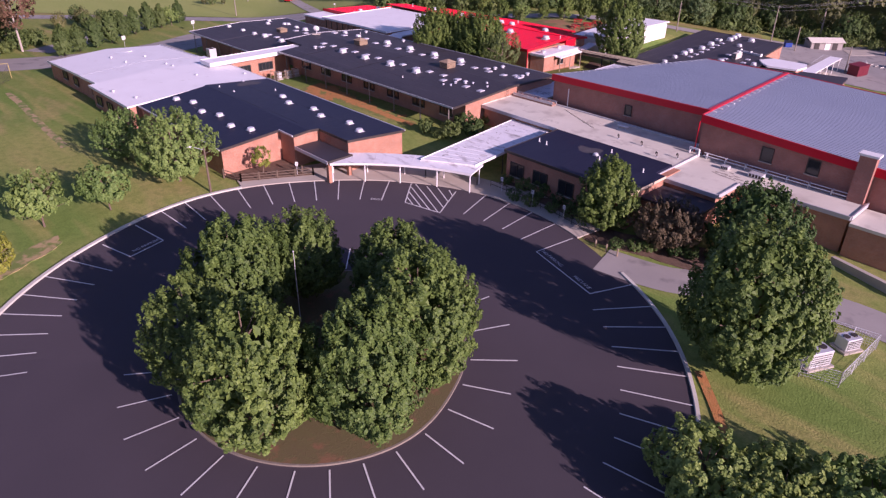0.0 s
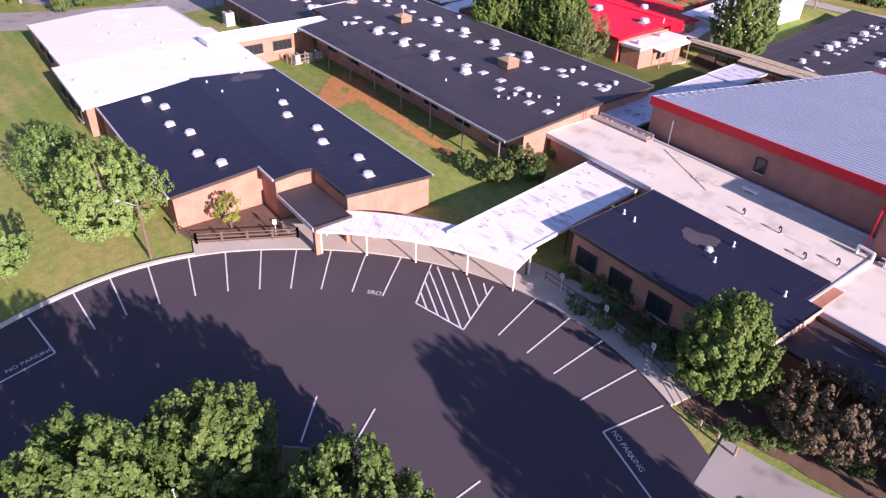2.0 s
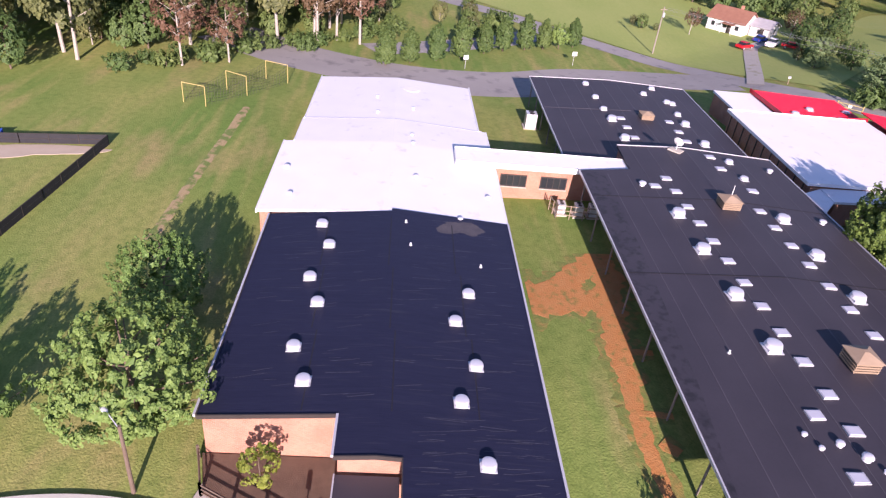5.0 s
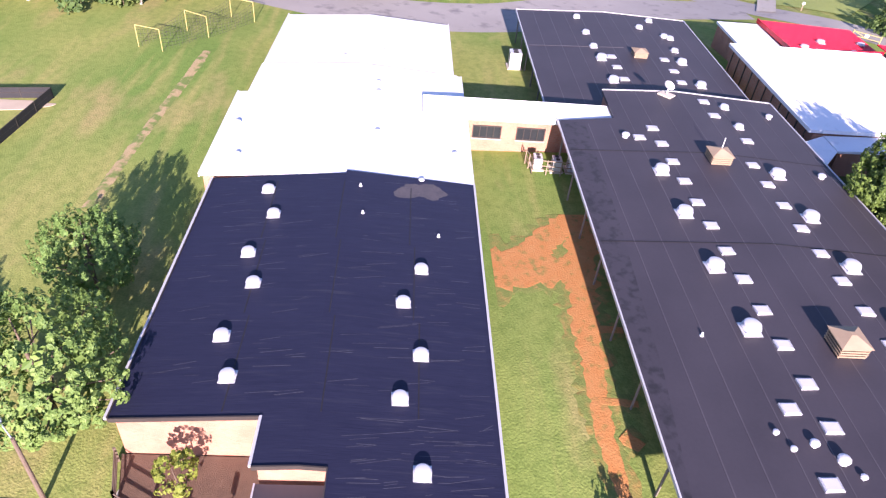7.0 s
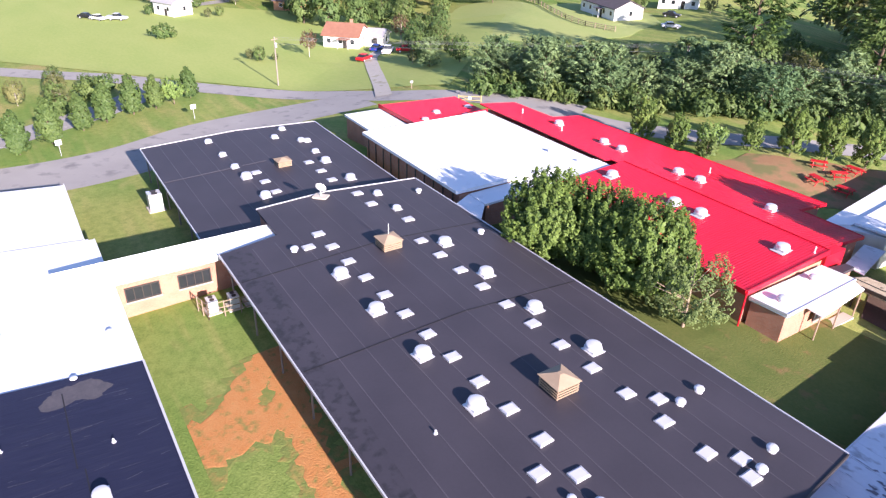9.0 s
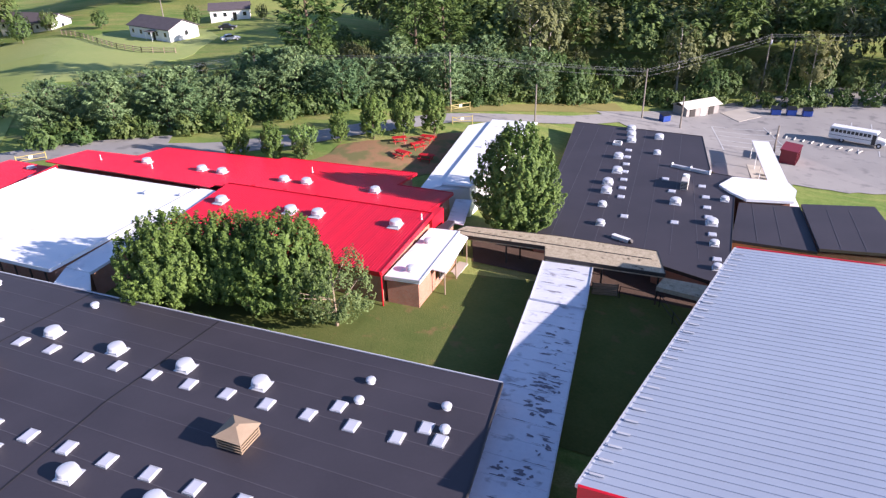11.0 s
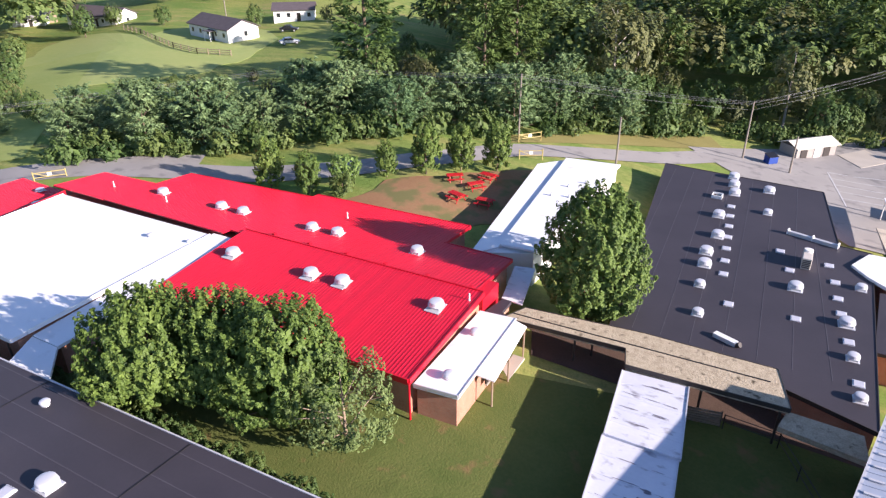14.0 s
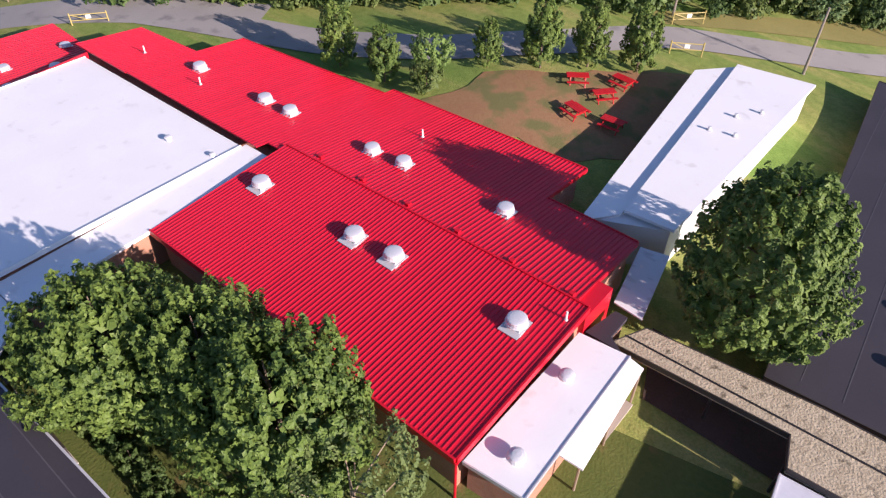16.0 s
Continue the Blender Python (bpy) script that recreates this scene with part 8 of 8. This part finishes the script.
def tube(bm, pts, r, seg=4):
    """One closed tube along a line of points."""
    rings = []
    for i, p in enumerate(pts):
        d = (pts[min(i + 1, len(pts) - 1)] - pts[max(i - 1, 0)]).normalized()
        a = d.cross(Vector((0, 0, 1))).normalized()
        b = a.cross(d)
        rings.append([bm.verts.new(p + (a * math.cos(k * math.tau / seg) + b * math.sin(k * math.tau / seg)) * r) for k in range(seg)])
    for u0, u1 in zip(rings, rings[1:]):
        for k in range(seg):
            bm.faces.new((u0[k], u0[(k + 1) % seg], u1[(k + 1) % seg], u1[k]))
    bm.faces.new(rings[0][::-1])
    bm.faces.new(rings[-1])
    return bm


def utility_pole(x, y, h, label, arm=0.0, top_z=None):
    z = gz(x, y)
    t = thing("utility_pole", (x, y, z), label, "utility pole", "utility poles")
    bm = bmesh.new()
    cyl(bm, (0, 0, -0.3), (0, 0, h), 0.15, 0.1, 8)
    part("pole", bm, POLE_WOOD, t)
    if arm:
        bm = bmesh.new()
        box(bm, (0, 0, h - 0.5), (arm, 0.12, 0.14), Matrix.Rotation(radians(70), 4, "Z"))
        part("crossarm", bm, WOOD, t)
        bm = bmesh.new()
        cyl(bm, (0.25, 0, h - 1.9), (0.25, 0, h - 1.1), 0.2, None, 10)
        part("transformer", bm, GALV, t)
    return Vector((x, y, z + h))


POLES = [utility_pole(x, y, h, "weathered wooden utility pole at the wood's edge", a) for x, y, h, a in ((-62, 189, 9.2, 1.6), (11.0, 192.0, 7.4, 1.4), (39.2, 174.6, 9.0, 0), (72.4, 169.0, 8.6, 0), (103.6, 174.6, 12.0, 1.6), (140.0, 168.0, 11.0, 0))]
utility_pole(107.4, 172.3, 11.0, "tall grey pole against the woods")
utility_pole(75.7, 162.9, 5.4, "slim pole beside the service road")
utility_pole(79.6, 146.4, 5.2, "wooden post beside the maroon box")
utility_pole(48.7, 163.5, 6.5, "leaning wooden pole by the mobile classroom")
utility_pole(-3.4, 284, 9.0, "pale pole behind the long house")
for pa, pb in zip(POLES, POLES[1:]):
    t = thing("power_line", (0, 0, 0), "thin power lines strung between wooden poles", "power line", "power lines")
    d = (pb - pa).normalized()
    side = Vector((-d.y, d.x, 0))
    for off, dz in ((-0.45, -0.45), (0.0, -0.1), (0.45, -0.45), (0.1, -1.3)):
        bm = bmesh.new()
        n = 8
        pts = [pa.lerp(pb, k / n) + side * off + Vector((0, 0, dz - 1.4 * (k / n) * (1 - k / n))) for k in range(n + 1)]
        part("wire", tube(bm, pts, 0.012), WIRE, t)


def gate(x, y, turn, length):
    t = thing("barrier_gate", at_ground(x, y, turn, 0.05), "yellow steel barrier gate at the road", "gate", "barrier gates")
    for sx in (0, length):
        bm = bmesh.new()
        cyl(bm, (sx, 0, -0.2), (sx, 0, 1.25), 0.07)
        part("post", bm, YELLOW_PAINT, t)
    for h in (0.45, 1.05):
        bm = bmesh.new()
        cyl(bm, (0, 0, h), (length, 0, h), 0.05)
        part("bar", bm, YELLOW_PAINT, t)
    bm = bmesh.new()
    cyl(bm, (0.1, 0, 1.05), (length * 0.5, 0, 0.45), 0.04)
    part("brace", bm, YELLOW_PAINT, t)
    bm = bmesh.new()
    box(bm, (length * 0.5, -0.06, 0.8), (0.5, 0.03, 0.4))
    part("panel", bm, WHITE_PAINT, t)


gate(-23.5, 175.6, 10, 3.6)
gate(38.4, 172.4, 5, 3.4)
gate(36.0, 165.6, -12, 3.0)
t = thing("mailbox", at_ground(-34, 184.5, 0), "pale mailbox on a wooden post by the road", "mailbox")
bm = bmesh.new()
box(bm, (0, 0, 0.5), (0.1, 0.1, 1.2))
part("post", bm, WOOD, t)
bm = bmesh.new()
box(bm, (0, 0, 1.2), (0.3, 0.55, 0.3))
part("box", bm, WHITE_PAINT, t)


def picnic_table():
    t = thing("picnic_table", (0, 0, 0), "bright red picnic table with two benches on bare soil", "picnic table", "picnic tables")
    for k in range(4):
        bm = bmesh.new()
        box(bm, (0, -0.33 + 0.22 * k, 0.76), (1.9, 0.2, 0.05))
        part("tabletop_board", bm, RED_PAINT, t)
    for s in (-0.78, 0.78):
        bm = bmesh.new()
        box(bm, (0, s, 0.45), (1.9, 0.28, 0.05))
        part("bench", bm, RED_PAINT, t)
    for sx in (-0.65, 0.65):
        for s in (-1, 1):
            bm = bmesh.new()
            cyl(bm, (sx, s * 0.7, -0.1), (sx, s * 0.3, 0.74), 0.05)
            part("leg", bm, RED_PAINT, t)
        bm = bmesh.new()
        box(bm, (sx, 0, 0.42), (0.06, 1.7, 0.08))
        part("cross_bar", bm, RED_PAINT, t)
    return t


tab = picnic_table()
tab.matrix_world = at_ground(25.6, 158.8, -8, 0.06)
for x, y, r in ((29.6, 158.6, -50), (27.4, 156.4, 8), (24.5, 154.1, -60), (27.3, 152.6, -40), (7.6, 157.6, 0)):
    copy_thing(tab, at_ground(x, y, r, 0.06))

# the bus yard
t = thing("storage_shed", at_ground(85.6, 171.0, 3, 0.0) @ Matrix.Scale(0.74, 4), "low storage shed with a pale metal roof", "shed")
bm = bmesh.new()
prism(bm, [(-5.0, -2.2), (5.0, -2.2), (5.0, 2.6), (-5.0, 2.6)], -0.6, 2.5)
part("wall", bm, material("shed_tan", (0.30, 0.27, 0.25), (0.38, 0.35, 0.32), 1, 0.8), t)
for s in (-1, 1):
    bm = bmesh.new()
    pts = [(-5.5, -2.9), (5.5, -2.9), (5.5, 0.2), (-5.5, 0.2)] if s < 0 else [(-5.5, 0.2), (5.5, 0.2), (5.5, 3.1), (-5.5, 3.1)]
    z = [2.45, 2.45, 3.5, 3.5] if s < 0 else [3.5, 3.5, 2.45, 2.45]
    prism(bm, pts, [k - 0.08 for k in z], z)
    part("roof", bm, CREAM_ROOF, t)
for dx, mat in ((-3.2, DARK_TRIM), (0.2, WHITE_PAINT), (2.6, DARK_TRIM)):
    bm = bmesh.new()
    box(bm, (dx, -2.25, 1.15), (1.6, 0.1, 2.1))
    part("door", bm, mat, t)
bm = bmesh.new()
prism(bm, [(88.8, 163.6), (94.6, 164.4), (95.4, 170.0), (89.6, 169.2)], -5.0, -4.38)
tagged(mesh_object("concrete_pad", bm, CONCRETE), "pale concrete pad beside the shed", "pad", kind="structure")


def dumpster(x, y, turn):
    t = thing("dumpster", at_ground(x, y, turn, 0.1) @ Matrix.Scale(0.8, 4), "blue steel dumpster with a flat lid", "dumpster", "dumpsters")
    bm = bmesh.new()
    prism(bm, [(-0.95, -0.75), (0.95, -0.75), (0.95, 0.75), (-0.95, 0.75)], 0.1, [1.35, 1.35, 1.75, 1.75])
    bmesh.ops.bevel(bm, geom=bm.edges[:], offset=0.04, segments=1, affect="EDGES")
    part("body", bm, BLUE_PAINT, t)
    bm = bmesh.new()
    prism(bm, [(-1.0, -0.8), (1.0, -0.8), (1.0, 0.8), (-1.0, 0.8)], [1.36, 1.36, 1.78, 1.78], [1.42, 1.42, 1.84, 1.84])
    part("lid", bm, CAR_COLOURS["black"], t)
    for sx in (-1.02, 1.02):
        bm = bmesh.new()
        box(bm, (sx, 0, 0.95), (0.12, 1.0, 0.16))
        part("fork_pocket", bm, BLUE_PAINT, t)


for x, y in ((75.6, 166.9), (97.6, 164.4), (99.8, 163.0), (101.8, 161.4)):
    dumpster(x, y, -35 if x > 80 else 0)

bus = thing("school_bus", at_ground(97.4, 147.2, -61, 0.1) @ Matrix.Scale(0.8, 4), "white school bus with a row of dark windows", "bus")
bm = bmesh.new()
box(bm, (-0.9, 0, 1.75), (8.4, 2.4, 2.4))
bmesh.ops.bevel(bm, geom=bm.edges[:], offset=0.18, segments=3, affect="EDGES")
body = part("body", bm, WHITE_PAINT, bus)
bm = bmesh.new()
prism(bm, [(3.2, -1.0), (4.9, -0.85), (4.9, 0.85), (3.2, 1.0)], 0.6, [1.75, 1.5, 1.5, 1.75])
bmesh.ops.bevel(bm, geom=bm.edges[:], offset=0.12, segments=2, affect="EDGES")
part("bonnet", bm, WHITE_PAINT, bus)
bm = bmesh.new()
box(bm, (3.28, 0, 2.2), (0.08, 2.0, 0.9))
part("windscreen", bm, GLASS, bus)
for s in (-1, 1):
    for k in range(10):
        bm = bmesh.new()
        box(bm, (-4.55 + 0.72 * k, s * 1.2, 2.25), (0.56, 0.06, 0.6))
        part("window", bm, GLASS, body)
    bm = bmesh.new()
    box(bm, (-0.9, s * 1.21, 1.35), (8.2, 0.04, 0.08))
    part("trim_strip", bm, DARK_TRIM, body)
bm = bmesh.new()
box(bm, (2.85, -1.21, 1.55), (0.7, 0.05, 1.9))
part("door", bm, GLASS, bus)
for sx in (-2.6, 3.9):
    for sy in (-1.0, 1.0):
        bm = bmesh.new()
        cyl(bm, (sx, sy - 0.14, 0.48), (sx, sy + 0.14, 0.48), 0.48, None, 14)
        w = part("wheel", bm, TYRE, bus)
        bm = bmesh.new()
        cyl(bm, (sx, sy - 0.16, 0.48), (sx, sy + 0.16, 0.48), 0.24, None, 10)
        part("rim", bm, GALV, w)

t = thing("storage_container", at_ground(81.4, 145.0, 35, 0.05) @ Matrix.Scale(0.85, 4), "maroon metal storage box at the yard's edge", "storage box")
bm = bmesh.new()
box(bm, (0, 0, 1.25), (4.4, 2.6, 2.4))
part("body", bm, MAROON, t)
bm = bmesh.new()
prism(bm, [(-2.35, -1.45), (2.35, -1.45), (2.35, 1.45), (-2.35, 1.45)], 2.42, [2.5, 2.5, 2.7, 2.7])
part("roof", bm, MAROON, t)
for k in range(8):
    bm = bmesh.new()
    box(bm, (-1.9 + 0.54 * k, -1.32, 1.25), (0.08, 0.06, 2.3))
    part("rib", bm, MAROON, t)

YARD_LINE = material("worn_line_paint", (0.42, 0.42, 0.42), (0.62, 0.62, 0.62), 2.0, 0.8, fine=8, fine_amount=0.8)
for a, b in [((74.5, 150.9), (82.4, 163.0)), ((84.6, 147.5), (90.2, 159.3))] + [((76.4 + 1.55 * k, 153.6 + 2.35 * k), (84.6 + 1.3 * k, 148.4 + 2.3 * k)) for k in range(5)] + [((100.5 + 2.2 * k, 150.9 - 2.1 * k), (105.6 + 2.2 * k, 155.4 - 2.0 * k)) for k in range(6)] + [((93.4 + 2.0 * k, 143.4 - 2.0 * k), (95.4 + 2 * k, 145.2 - 2 * k)) for k in range(5)]:
    bm = bmesh.new()
    strip(bm, a, b, 0.16, None, 0.115)
    tagged(mesh_object("yard_line", bm, YARD_LINE), "worn white painted bay line in the bus yard", "road marking", "bus yard lines", "structure")


def parking_stop(x, y, turn):
    t = thing("parking_stop", at_ground(x, y, turn, 0.12), "white concrete parking stop in the bus yard", "parking stop", "parking stops")
    bm = bmesh.new()
    box(bm, (0, 0, 0.06), (1.3, 0.2, 0.14))
    bmesh.ops.bevel(bm, geom=bm.edges[:], offset=0.03, segments=1, affect="EDGES")
    part("block", bm, KERB, t)


for k in range(11):
    s = k / 10
    parking_stop(88.8 + 4.6 * s + 1.0 * s * s, 156.4 - 12.4 * s, 40 - 26 * s)
# concrete yard and steps behind the back wing
bm = bmesh.new()
prism(bm, [(63.4, 131.6), (66.6, 128.8), (76.6, 142.6), (73.4, 145.0)], -6, [gz(63.4, 131.6) + 0.12, gz(66.6, 128.8) + 0.12, gz(76.6, 142.6) + 0.12, gz(73.4, 145) + 0.12])
tagged(mesh_object("service_court", bm, CONCRETE), "concrete court between the back wing and the covered walk", "court", kind="structure")
wall_t = thing("retaining_wall", (0, 0, 0), "low concrete retaining wall with notched top", "wall")
for k in range(8):
    a = Vector((67.0, 131.4)).lerp(Vector((73.6, 141.6)), k / 8)
    bm = bmesh.new()
    box(bm, (a.x, a.y, gz(a.x, a.y) + 0.3), (0.9, 0.35, 1.0), None)
    part("block", bm, CONCRETE, wall_t)


# playing field: goals, signs, fence, tarp
def batting_cage(ends, h):
    """Yellow arches in a row with a sagging dark net hung between them."""
    t = thing("batting_cage", (0, 0, 0), "yellow framed batting cage hung with dark netting", "batting cage")
    for a, b in ends:
        a, b = Vector((*a, gz(*a))), Vector((*b, gz(*b)))
        up = Vector((0, 0, h))
        for c in (a, b):
            bm = bmesh.new()
            cyl(bm, c - up * 0.05, c + up, 0.05)
            part("post", bm, YELLOW_PAINT, t)
        bm = bmesh.new()
        cyl(bm, a + up, b + up, 0.05)
        part("crossbar", bm, YELLOW_PAINT, t)
    bm = bmesh.new()
    for (a0, b0), (a1, b1) in zip(ends, ends[1:]):
        for p0, p1 in ((a0, a1), (b0, b1)):
            p0, p1 = Vector((*p0, gz(*p0))), Vector((*p1, gz(*p1)))
            n = 14
            for k in range(n + 1):
                s = k / n
                c = p0.lerp(p1, s)
                top = h - 0.9 * 4 * s * (1 - s)
                cyl(bm, c, c + Vector((0, 0, top)), 0.014, None, 3)
            for m in range(6):
                for k in range(n):
                    c0, c1 = p0.lerp(p1, k / n), p0.lerp(p1, (k + 1) / n)
                    z0, z1 = ((h - 3.6 * s * (1 - s)) * m / 5 for s in (k / n, (k + 1) / n))
                    cyl(bm, c0 + Vector((0, 0, z0)), c1 + Vector((0, 0, z1)), 0.014, None, 3)
    net = part("net", bm, DARK_TRIM, t)
    tagged(net, kind="stuff")


batting_cage([((-74.0, 96.4), (-71.4, 97.9)), ((-75.6, 103.1), (-72.6, 104.2)), ((-77.5, 110.1), (-74.7, 111.7))], 2.5)
t = thing("tarpaulin", at_ground(-73.9, 75.9, 55, 0.1), "blue tarpaulin bundle beside the field fence", "tarpaulin")
bm = bmesh.new()
box(bm, (0, 0, 0.35), (1.8, 1.2, 0.8))
bmesh.ops.subdivide_edges(bm, edges=bm.edges[:], cuts=3)
rb = random.Random(8)
for v in bm.verts:
    v.co += Vector((rb.uniform(-0.12, 0.12), rb.uniform(-0.12, 0.12), rb.uniform(-0.12, 0.12)))
part("sheet", bm, BLUE_PAINT, t)
sign(-63.7, 163.6, 60, 2.4, 0.9, 0.7, "white sign board on a post by the yard", WHITE_PAINT)
sign(-69.9, 142.1, 60, 2.2, 0.8, 0.7, "white sign board on a post beside the parking strip", WHITE_PAINT)
fence_line([(-30, 289), (-24.5, 279), (-19.5, 267), (-14.5, 256), (-8.8, 247.5), (-1.5, 243)], "field_fence", "brown board fence curving round a field", "fence", 1.2, (0.3, 0.6, 0.95), WOOD, 3.0, 0.09, 0.08, square=True)
for k in range(9):
    bm = bmesh.new()
    strip(bm, (-83.4 + 0.1 * k, 138 + 3.6 * k), (-78.6 + 0.1 * k, 138.4 + 3.6 * k), 0.14, None, 0.11)
    tagged(mesh_object("bay_line", bm, YARD_LINE), "white painted bay line on the parking strip", "road marking", "parking strip lines", "structure")
tagged(mesh_object("road_far", ribbon([(-230, 226), (-180, 232), (-150, 242), (-132, 256), (-122, 275), (-118, 300)], 5.0, 0.06), OLD_ASPHALT), "grey lane past the far fields", "road", kind="structure")
